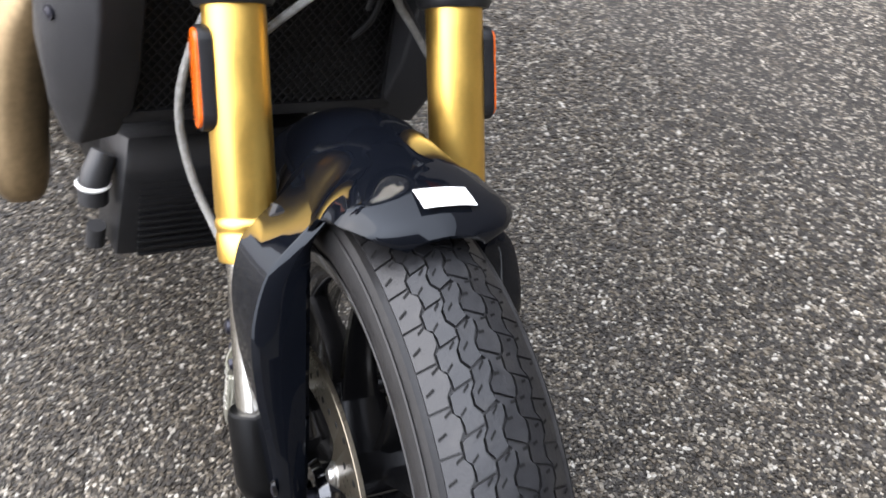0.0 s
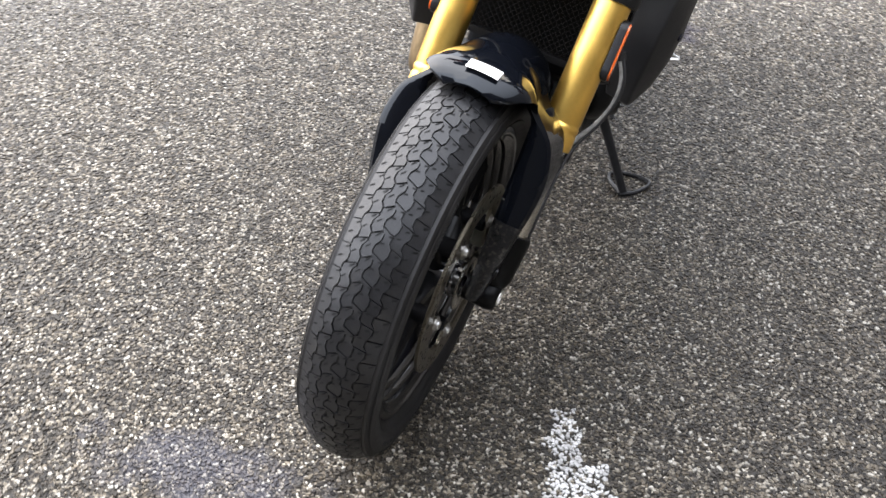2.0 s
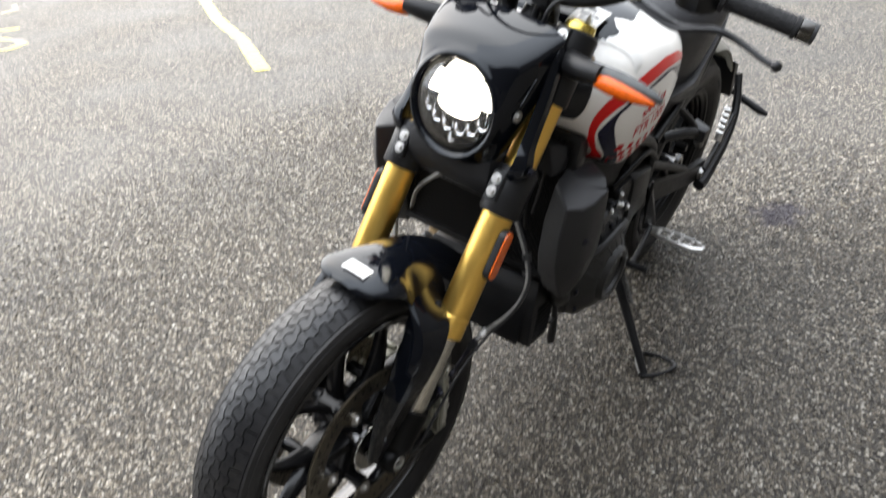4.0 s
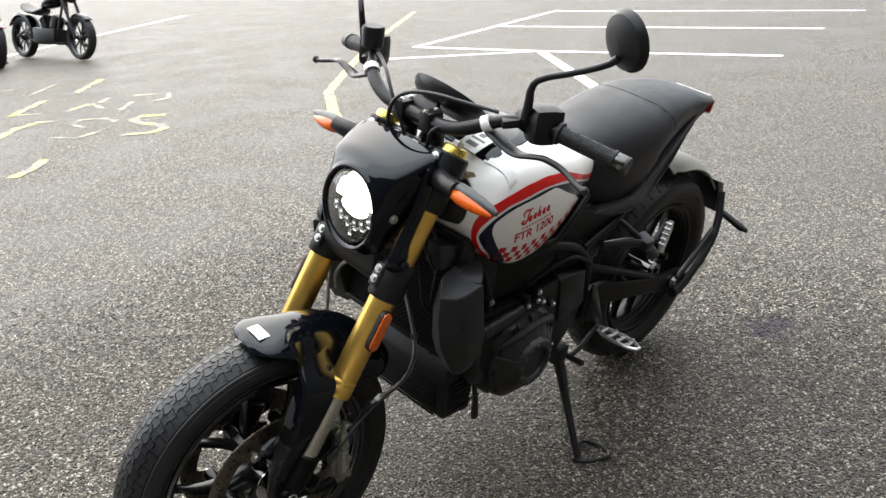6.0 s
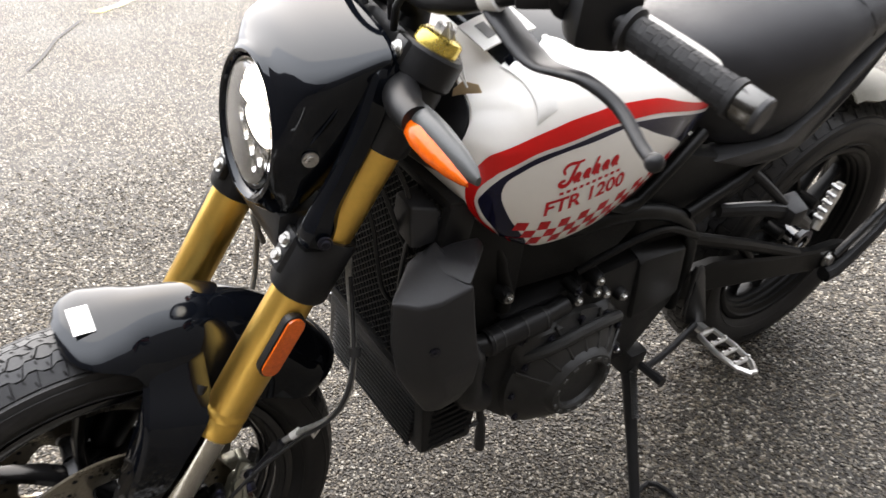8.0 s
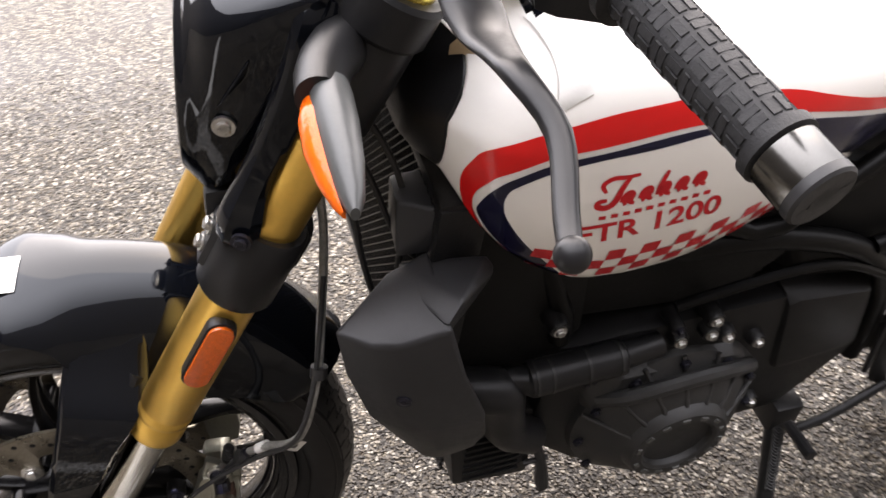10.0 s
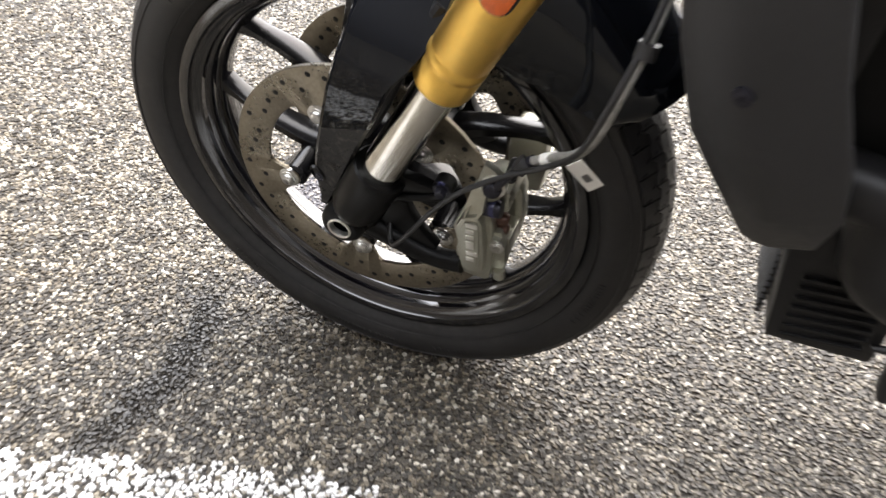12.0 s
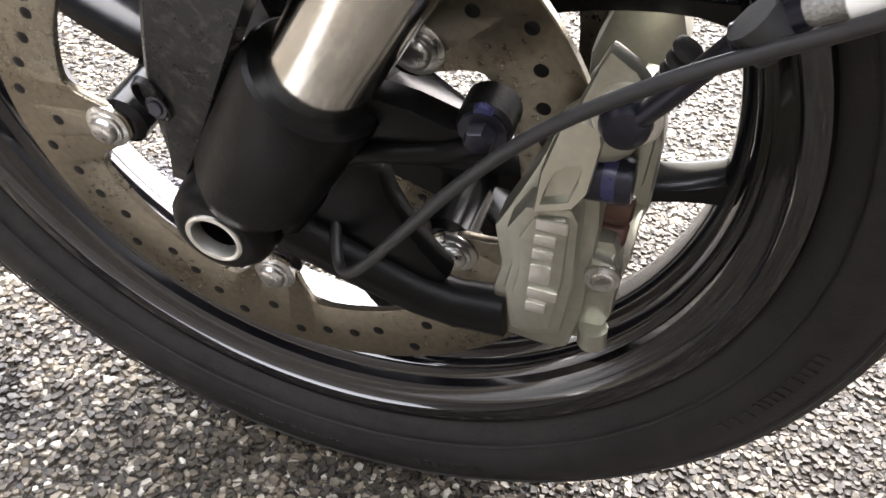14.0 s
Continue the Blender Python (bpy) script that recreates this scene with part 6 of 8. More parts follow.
tube(bm, [(-0.39, 0.10, 0.556), (-0.42, 0.140, 0.557), (-0.462, 0.152, 0.557), (-0.472, 0.152, 0.548), (-0.478, 0.150, 0.510), (-0.485, 0.148, 0.462), (-0.525, 0.140, 0.425)], [0.027, 0.027, 0.027, 0.027, 0.025, 0.025, 0.024], 20, 1)
cool = part("coolant_pipe", bm, SATIN, engine, "black coolant pipe with clamps")
bm = bmesh.new()
tube(bm, [(-0.478, 0.145, 0.560), (-0.500, 0.150, 0.560), (-0.502, 0.150, 0.560), (-0.612, 0.150, 0.567), (-0.614, 0.150, 0.567)], [0.0165, 0.0165, 0.0205, 0.0205, 0.0165], 20)
part("coolant_sleeve", bm, SATIN, cool)
bm = bmesh.new()
tube(bm, [(-0.61, 0.150, 0.567), (-0.660, 0.145, 0.569)], [0.0150, 0.0150], 16)
part("coolant_stub", bm, SATIN, cool)
for x in (-0.506, -0.524, -0.566, -0.604):
    bm = bmesh.new()
    tube(bm, [(x, 0.150, 0.560 - (x + 0.5) * 0.063), (x - 0.003, 0.150, 0.560 - (x + 0.5) * 0.063)], 0.0213, 20)
    part("pipe_clamp", bm, CASTGREY, cool, "grey pipe clamp")
bm = bmesh.new()
hull(bm, [(-0.415, s * 0.14, 0.45) for s in (1, -1)] + [(-0.425, s * 0.145, 0.33) for s in (1, -1)] + [(-0.53, s * 0.14, 0.312) for s in (1, -1)] + [(-0.53, s * 0.14, 0.46) for s in (1, -1)] + [(-0.44, s * 0.13, 0.49) for s in (1, -1)], 0.008)
lowbox = part("oil_cooler", bm, SATIN, bike, "black finned oil cooler under the radiator")
for k in range(12):
    bm = bmesh.new()
    z = 0.335 + k * 0.0095
    box(bm, (-0.418, 0.0, z), (0.006, 0.24, 0.0035), 0.001, Matrix.Rotation(0.08, 4, "Y"))
    part("cooling_fin", bm, CAST, lowbox)
for k in range(7):
    bm = bmesh.new()
    box(bm, (-0.475, 0.143, 0.34 + k * 0.014), (0.075, 0.006, 0.004), 0.001)
    part("cooling_fin", bm, CAST, lowbox)
bm = bmesh.new()
tube(bm, [(-0.46, -0.15, 0.46), (-0.45, -0.165, 0.43), (-0.45, -0.165, 0.40)], [0.016, 0.018, 0.018], 16, 1)
tube(bm, [(-0.455, -0.16, 0.36), (-0.46, -0.16, 0.33)], 0.012, 12)
pipe = part("oil_union", bm, HOSE, bike)
bm = bmesh.new()
lathe(bm, [(0.019, -0.003), (0.021, 0.0), (0.019, 0.003), (0.017, 0.0)], (-0.45, -0.165, 0.425), 24, closed=True, axis="Z")
part("hose_clamp", bm, LABEL, pipe, "bright hose clamp")
bm = bmesh.new()
tube(bm, [(-0.53, 0.140, 0.40), (-0.545, 0.145, 0.34), (-0.55, 0.145, 0.30), (-0.555, 0.145, 0.275)], [0.006, 0.007, 0.010, 0.009], 10, 1)
tube(bm, [(-0.52, 0.143, 0.345), (-0.552, 0.146, 0.352)], 0.004, 8)
part("drain_hose", bm, HOSE, bike, "short black drain hose")
# airbox side, frame tubes
for side in (1, -1):
    bm = bmesh.new()
    y = side
    tube(bm, [(-0.40, y * 0.07, 0.92), (-0.47, y * 0.12, 0.80), (-0.60, y * 0.145, 0.715), (-0.735, y * 0.150, 0.725), (-0.90, y * 0.145, 0.66), (-0.98, y * 0.13, 0.55), (-1.0, y * 0.12, 0.40)], 0.014, 12, 2)
    tube(bm, [(-0.45, y * 0.11, 0.83), (-0.53, y * 0.135, 0.65), (-0.53, y * 0.14, 0.60)], 0.013, 12, 1)
    tube(bm, [(-0.66, y * 0.148, 0.76), (-0.735, y * 0.150, 0.72), (-0.80, y * 0.148, 0.77), (-0.90, y * 0.12, 0.80)], 0.011, 12, 1)
    tube(bm, [(-0.90, y * 0.145, 0.66), (-1.08, y * 0.13, 0.69), (-1.30, y * 0.10, 0.78)], 0.011, 12, 1)
    part("frame_tube", bm, FOOT, bike, "satin black frame tubes")
    bm = bmesh.new()
    tube(bm, [(-0.655, y * 0.155, 0.635), (-0.70, y * 0.160, 0.652), (-0.79, y * 0.160, 0.667), (-0.86, y * 0.155, 0.655), (-0.95, y * 0.15, 0.60)], 0.0065, 10, 2)
    part("cable_run", bm, FOOT, bike)
bm = bmesh.new()
hull(bm, [(-0.46, s * 0.10, 0.80) for s in (1, -1)] + [(-0.90, s * 0.11, 0.80) for s in (1, -1)] + [(-0.90, s * 0.11, 0.62) for s in (1, -1)] + [(-0.58, s * 0.09, 0.66) for s in (1, -1)] + [(-0.50, s * 0.08, 0.88) for s in (1, -1)], 0.015)
part("airbox", bm, MESH, bike, "black airbox under the tank")
for side in (1, -1):
    bm = bmesh.new()
    hull(bm, [(x, side * y, z) for y, pts in ((0.085, ((-0.78, 0.80), (-1.12, 0.70), (-0.95, 0.57), (-0.79, 0.62))), (0.128, ((-0.80, 0.795), (-0.88, 0.768), (-1.03, 0.718), (-1.105, 0.698), (-1.095, 0.660), (-1.0, 0.618), (-0.95, 0.585), (-0.84, 0.60), (-0.79, 0.69)))) for x, z in pts], 0.008)
    part("side_panel", bm, MESH, bike, "matt black side panel under the seat")
for side in (1, -1):
    bm = bmesh.new()
    hull(bm, [(x, side * y, z) for y in (0.07, 0.138) for x, z in ((-0.395, 0.58), (-0.40, 0.79), (-0.46, 0.83), (-0.55, 0.76), (-0.56, 0.60), (-0.48, 0.53))], 0.012)
    part("hose_cover", bm, MESH, bike, "matt black cover behind the radiator")
# added dark slabs that stand in for the shade over the cylinder fins
for side in (1, -1):
    bm = bmesh.new()
    hull(bm, [(x, side * y, z) for y in (0.10, 0.132) for x, z in ((-0.47, 0.70), (-0.52, 0.62), (-0.74, 0.60), (-0.80, 0.66), (-0.78, 0.775), (-0.53, 0.775))], 0.010)
    part("side_cover", bm, MESH, bike, "matt black slab added to hide the cylinder fins in shade")
bm = bmesh.new()
hull(bm, [(-0.80, 0.10, 0.62), (-0.95, 0.10, 0.60), (-0.98, 0.10, 0.46), (-0.82, 0.10, 0.44), (-0.81, 0.158, 0.60), (-0.93, 0.155, 0.585), (-0.955, 0.155, 0.47), (-0.84, 0.158, 0.455)], 0.014)
part("sprocket_cover", bm, CAST, bike, "black sprocket cover")
# foot controls
for side in (1, -1):
    bm = bmesh.new()
    hull(bm, [(-1.00, side * 0.135, 0.50), (-1.04, side * 0.135, 0.50), (-1.02, side * 0.15, 0.36), (-1.07, side * 0.15, 0.36), (-1.00, side * 0.155, 0.48), (-1.06, side * 0.175, 0.37)], 0.006)
    plate = part("peg_bracket", bm, SATIN, bike, "black foot peg bracket")
    bm = bmesh.new()
    a, b = Vector((-1.045, side * 0.19, 0.365)), Vector((-1.03, side * 0.31, 0.378))
    w = (b - a).normalized()
    sx = Vector((1, 0, 0.05))
    loop = [a + sx * 0.020, a + w * 0.05 + sx * 0.026, a + w * 0.10 + sx * 0.020, b + sx * 0.006, b - sx * 0.006, a + w * 0.10 - sx * 0.020, a + w * 0.05 - sx * 0.026, a - sx * 0.020, a + sx * 0.020]
    tube(bm, loop, 0.0055, 8)
    for d in (0.03, 0.06, 0.09):
        tube(bm, [a + w * d + sx * 0.022, a + w * d - sx * 0.022], 0.005, 8)
        for e in (-0.02, 0.0, 0.02):
            pin(bm, a + w * d + sx * e, a + w * d + sx * e + Vector((0, 0, 0.010)), 0.003, 6)
    tube(bm, [a - w * 0.03, a], [0.010, 0.012], 10)
    part("foot_peg", bm, PEG, plate, "bare alloy foot peg with cleats")
bm = bmesh.new()
tube(bm, [(-1.04, 0.165, 0.37), (-0.96, 0.175, 0.335), (-0.90, 0.18, 0.33)], 0.007, 10, 1)
tube(bm, [(-0.90, 0.17, 0.33), (-0.90, 0.225, 0.335)], [0.008, 0.009], 10)
tube(bm, [(-1.0, 0.155, 0.40), (-0.99, 0.15, 0.52)], 0.004, 8)
part("gear_lever", bm, SATIN, bike, "black gear lever")
for side in (1, -1):
    bm = bmesh.new()
    tube(bm, [(-1.02, side * 0.13, 0.62), (-1.10, side * 0.165, 0.625), (-1.18, side * 0.175, 0.60), (-1.30, side * 0.16, 0.52)], [0.012, 0.013, 0.018, 0.012], 10, 1)
    tube(bm, [(-1.06, side * 0.12, 0.70), (-1.12, side * 0.16, 0.65), (-1.17, side * 0.175, 0.605)], 0.009, 10, 1)
    hull(bm, [(-1.14, side * 0.155, 0.63), (-1.20, side * 0.155, 0.63), (-1.14, side * 0.155, 0.585), (-1.20, side * 0.155, 0.58), (-1.15, side * 0.20, 0.62), (-1.19, side * 0.20, 0.62), (-1.15, side * 0.20, 0.59), (-1.19, side * 0.20, 0.585)], 0.006)
    hang = part("passenger_peg_hanger", bm, SATIN, bike, "black passenger peg hanger")
    bm = bmesh.new()
    a, b = Vector((-1.183, side * 0.226, 0.596)), Vector((-1.214, side * 0.220, 0.682))
    w = (b - a).normalized()
    s2 = Vector((0, side, 0)).cross(w).normalized()
    tube(bm, [a, a + w * 0.02, a + w * 0.07, b], [0.009, 0.009, 0.010, 0.007], 10)
    for k in range(5):
        c = a + w * (0.022 + k * 0.015) + s2 * 0.008
        tube(bm, [c - Vector((0, 0.009, 0)), c + Vector((0, 0.009, 0))], 0.0045, 8)
    part("passenger_peg", bm, PEG, hang, "folded bare alloy passenger peg")
# side stand
bm = bmesh.new()
piv = Vector((-0.912, 0.135, 0.305))
foot = LEAN.inverted() @ Vector((-0.830, 0.247, 0.012))
tube(bm, [piv, piv + (foot - piv) * 0.15, piv + (foot - piv) * 0.6, foot], [0.017, 0.014, 0.011, 0.010], 14)
hull(bm, [piv + Vector((dx, dy, dz)) for dx in (-0.022, 0.022) for dy in (-0.03, 0.02) for dz in (-0.02, 0.035)], 0.006)
ring = [LEAN.inverted() @ Vector(p) for p in ((-0.825, 0.240, 0.008), (-0.840, 0.275, 0.008), (-0.885, 0.305, 0.008), (-0.912, 0.300, 0.008), (-0.930, 0.255, 0.008), (-0.925, 0.200, 0.008), (-0.880, 0.205, 0.010), (-0.838, 0.232, 0.010))]
tube(bm, ring + [ring[0]], 0.0055, 8, 1)
stand = part("side_stand", bm, SATIN, bike, "black side stand, folded down, with a wire foot")
bm = bmesh.new()
pts = []
for k in range(150):
    u = k / 149
    c = piv + Vector((0.016, 0.026, 0.01)) + (foot - piv) * (0.02 + 0.30 * u)
    pts.append(c + Vector((0.006 * math.cos(u * 30 * math.tau / 1.5), 0.006 * math.sin(u * 30 * math.tau / 1.5), 0)))
tube(bm, pts, 0.0014, 5)
part("stand_spring", bm, CASTGREY, stand, "coiled return spring")
# swingarm and rear wheel
RHUB = Vector((-1.520, 0, 0.339))
# the fork foot's darker black puts the shade round this wheel into its colour
rear = wheel("rear_wheel", RHUB, 0.230, 0.058, 0.075, 0.09, 0.4, "cast rear wheel, its black darkened for the shade round it", None, FOOT, FOOT)
tyre(rear, "wide black rear tyre", 0.339, 0.075, 0.236, 0.060, ROWS, 0.045, 0.002, RHUB)
part("brake_disc", disc_mesh(RHUB, -0.085, 0.4, 0.13), DISC, rear)
for side in (1, -1):
    bm = bmesh.new()
    secs = []
    for x, z, h, t in ((-0.95, 0.43, 0.07, 0.03), (-1.10, 0.43, 0.075, 0.026), (-1.30, 0.385, 0.06, 0.024), (-1.47, 0.345, 0.06, 0.026), (-1.56, 0.335, 0.06, 0.026), (-1.60, 0.332, 0.04, 0.022)):
        y = side * (0.105 + 0.02 * min(1, (-0.95 - x) / -0.3 * -1 if False else max(0, (-x - 0.95) / 0.4)))
        secs.append([Vector((x, y + t * a, z + h / 2 * b)) for a, b in ((-0.5, -0.8), (-0.3, -1), (0.3, -1), (0.5, -0.8), (0.5, 0.8), (0.3, 1), (-0.3, 1), (-0.5, 0.8))])
    loft(bm, secs)
    tube(bm, [(-1.0, side * 0.11, 0.55), (-1.20, side * 0.115, 0.47), (-1.40, side * 0.122, 0.385)], 0.013, 10)
    tube(bm, [(-1.18, side * 0.113, 0.475), (-1.24, side * 0.118, 0.415)], 0.010, 10)
    part("swingarm", bm, FOOT, bike, "black swingarm")
    bm = bmesh.new()
    bolt(bm, (-1.52, side * 0.142, 0.339), (0, side, 0), 0.013, 0.010)
    part("axle_nut", bm, BOLT, bike, "zinc axle nut")
bm = bmesh.new()
tube(bm, [(-1.02, 0.0, 0.50), (-1.12, -0.03, 0.60), (-1.20, -0.05, 0.68)], [0.022, 0.03, 0.022], 16)
pts = [Vector((-1.02, 0.0, 0.50)) + (Vector((-1.20, -0.05, 0.68)) - Vector((-1.02, 0, 0.50))) * (k / 119) + Vector((0.0, 0.036 * math.cos(k * 0.42), 0.036 * math.sin(k * 0.42))) for k in range(120)]
tube(bm, pts, 0.0055, 6)
part("shock_absorber", bm, CAST, bike, "black spring shock absorber")
# rear mudguard with plate carrier
bm = bmesh.new()
secs = []
for k in range(15):
    a = radians(84 + k * 56 / 14)
    r = 0.392
    w = 0.080 if k > 1 else 0.066
    sec = [Vector((RHUB.x + (r - 0.030 * abs(v) ** 2.5) * math.cos(a), w * v, RHUB.z + (r - 0.030 * abs(v) ** 2.5) * math.sin(a))) for v in np.linspace(-1, 1, 11)]
    under = [Vector((p.x - 0.004 * math.cos(a), p.y * 0.97, p.z - 0.004 * math.sin(a))) for p in sec[::-1]]
    secs.append(sec + under)
loft(bm, secs)
hug = part("rear_mudguard", bm, OLIVE, bike, "dusty grey rear mudguard over the tyre", None, 50)
bm = bmesh.new()
hull(bm, [(-1.79, s * 0.083, 0.606) for s in (1, -1)] + [(-1.845, s * 0.083, 0.585) for s in (1, -1)] + [(-1.868, s * 0.083, 0.465) for s in (1, -1)] + [(-1.893, s * 0.083, 0.460) for s in (1, -1)], 0.006)
part("plate_carrier", bm, SATIN, hug, "black plate carrier")
for side in (1, -1):
    bm = bmesh.new()
    tube(bm, [(-1.52, side * 0.150, 0.300), (-1.56, side * 0.152, 0.305), (-1.70, side * 0.150, 0.40), (-1.765, side * 0.135, 0.48), (-1.80, side * 0.10, 0.57)], [0.018, 0.018, 0.014, 0.013, 0.012], 10, 1)
    tube(bm, [(-1.53, side * 0.148, 0.35), (-1.60, side * 0.148, 0.40), (-1.72, side * 0.14, 0.47)], 0.009, 10, 1)
    part("plate_bracket", bm, SATIN, hug, "black plate bracket arm")
    bm = bmesh.new()
    tube(bm, [(-1.79, side * 0.10, 0.515), (-1.80, side * 0.15, 0.495), (-1.80, side * 0.20, 0.480), (-1.80, side * 0.225, 0.476)], [0.010, 0.012, 0.013, 0.006], 12)
    part("rear_indicator", bm, SATIN, hug, "slim dark rear indicator")
# exhaust on the far side
for dz, y0 in ((-0.03, -0.212), (0.045, -0.216)):
    bm = bmesh.new()
    tube(bm, [(-0.640, y0, 0.345 + dz), (-0.645, y0, 0.345 + dz), (-0.668, y0 - 0.002, 0.34 + dz), (-1.00, y0 - 0.015, 0.345 + dz), (-1.32, y0 - 0.02, 0.40 + dz), (-1.35, y0 - 0.02, 0.405 + dz)], [0.010, 0.024, 0.036, 0.040, 0.042, 0.034], 24, 1)
    part("exhaust", bm, BRONZE, bike, "matt bronze exhaust pipe")
bm = bmesh.new()
tube(bm, [(-0.626, -0.212, 0.292), (-0.632, -0.212, 0.302), (-0.640, -0.213, 0.330), (-0.652, -0.214, 0.41), (-0.662, -0.208, 0.51), (-0.645, -0.175, 0.60), (-0.66, -0.12, 0.65)], [0.018, 0.030, 0.038, 0.041, 0.041, 0.036, 0.030], 24, 1)
part("exhaust_header", bm, BRONZE, bike, "bronze exhaust header pipe")
bm = bmesh.new()
tube(bm, [(-0.80, -0.16, 0.37), (-0.78, -0.24, 0.37), (-0.79, -0.30, 0.375)], [0.008, 0.009, 0.010], 10)
part("brake_pedal", bm, SATIN, bike, "black brake pedal")

# ---- ground ----


def wet_trail(n, l, co, color, rough_from, b):
    """A dark wet trail that ran over the ground ahead of the tyre."""
    shift = n.new("ShaderNodeTexNoise")
    shift.inputs["Scale"].default_value, shift.inputs["Detail"].default_value = 14, 5
    l.new(co.outputs["Object"], shift.inputs["Vector"])
    sep = n.new("ShaderNodeSeparateXYZ")
    l.new(co.outputs["Object"], sep.inputs["Vector"])

    def node(op, a, v=None, w=None):
        k = n.new("ShaderNodeMath")
        k.operation = op
        for i, q in enumerate((a, v, w)):
            if q is None:
                continue
            if isinstance(q, (int, float)):
                k.inputs[i].default_value = q
            else:
                l.new(q, k.inputs[i])
        return k.outputs[0]

    along = node("SUBTRACT", sep.outputs["Y"], 0.11)
    bow = node("MULTIPLY", node("MULTIPLY", along, along), 1.3)
    across = node("ABSOLUTE", node("SUBTRACT", node("SUBTRACT", sep.outputs["X"], 0.258), bow))
    ragged = node("ADD", across, node("MULTIPLY", node("SUBTRACT", shift.outputs["Fac"], 0.5), 0.10))
    core = n.new("ShaderNodeMapRange")
    core.inputs["From Min"].default_value, core.inputs["From Max"].default_value = 0.019, 0.039
    core.inputs["To Min"].default_value, core.inputs["To Max"].default_value = 1.0, 0.0
    l.new(ragged, core.inputs["Value"])
    ends = n.new("ShaderNodeMapRange")
    ends.inputs["From Min"].default_value, ends.inputs["From Max"].default_value = 0.14, 0.20
    ends.inputs["To Min"].default_value, ends.inputs["To Max"].default_value = 1.0, 0.0
    l.new(node("ABSOLUTE", node("SUBTRACT", sep.outputs["Y"], 0.12)), ends.inputs["Value"])
    mask = node("MULTIPLY", core.outputs["Result"], ends.outputs["Result"])
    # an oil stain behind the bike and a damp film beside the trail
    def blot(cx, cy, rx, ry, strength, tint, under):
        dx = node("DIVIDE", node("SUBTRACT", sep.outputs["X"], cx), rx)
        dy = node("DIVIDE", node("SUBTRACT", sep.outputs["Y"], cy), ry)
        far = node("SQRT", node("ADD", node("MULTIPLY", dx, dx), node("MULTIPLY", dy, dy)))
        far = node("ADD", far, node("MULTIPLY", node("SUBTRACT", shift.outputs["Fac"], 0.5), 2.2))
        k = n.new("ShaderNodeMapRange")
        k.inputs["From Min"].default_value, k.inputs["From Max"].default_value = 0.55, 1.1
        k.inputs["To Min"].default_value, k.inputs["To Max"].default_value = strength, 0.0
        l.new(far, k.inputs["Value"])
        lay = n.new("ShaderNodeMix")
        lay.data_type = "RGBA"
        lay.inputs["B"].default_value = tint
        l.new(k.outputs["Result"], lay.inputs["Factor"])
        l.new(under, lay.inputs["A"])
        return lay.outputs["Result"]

    # the ground is darker in a broad ragged blot round the parked bike
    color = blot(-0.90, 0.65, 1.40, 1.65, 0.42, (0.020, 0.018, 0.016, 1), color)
    color = blot(-1.98, 0.29, 0.13, 0.09, 0.85, (0.018, 0.014, 0.022, 1), color)
    color = blot(0.25, -0.32, 0.07, 0.20, 0.45, (0.075, 0.075, 0.095, 1), color)
    mix = n.new("ShaderNodeMix")
    mix.data_type = "RGBA"
    mix.inputs["B"].default_value = (0.014, 0.012, 0.010, 1)
    l.new(node("MULTIPLY", mask, 0.93), mix.inputs["Factor"])
    l.new(color, mix.inputs["A"])
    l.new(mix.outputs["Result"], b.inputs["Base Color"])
    wet = n.new("ShaderNodeMix")
    wet.inputs["B"].default_value = 0.16
    l.new(mask, wet.inputs["Factor"])
    if isinstance(rough_from, float):
        wet.inputs["A"].default_value = rough_from
    else:
        l.new(rough_from, wet.inputs["A"])
    l.new(wet.outputs["Result"], b.inputs["Roughness"])


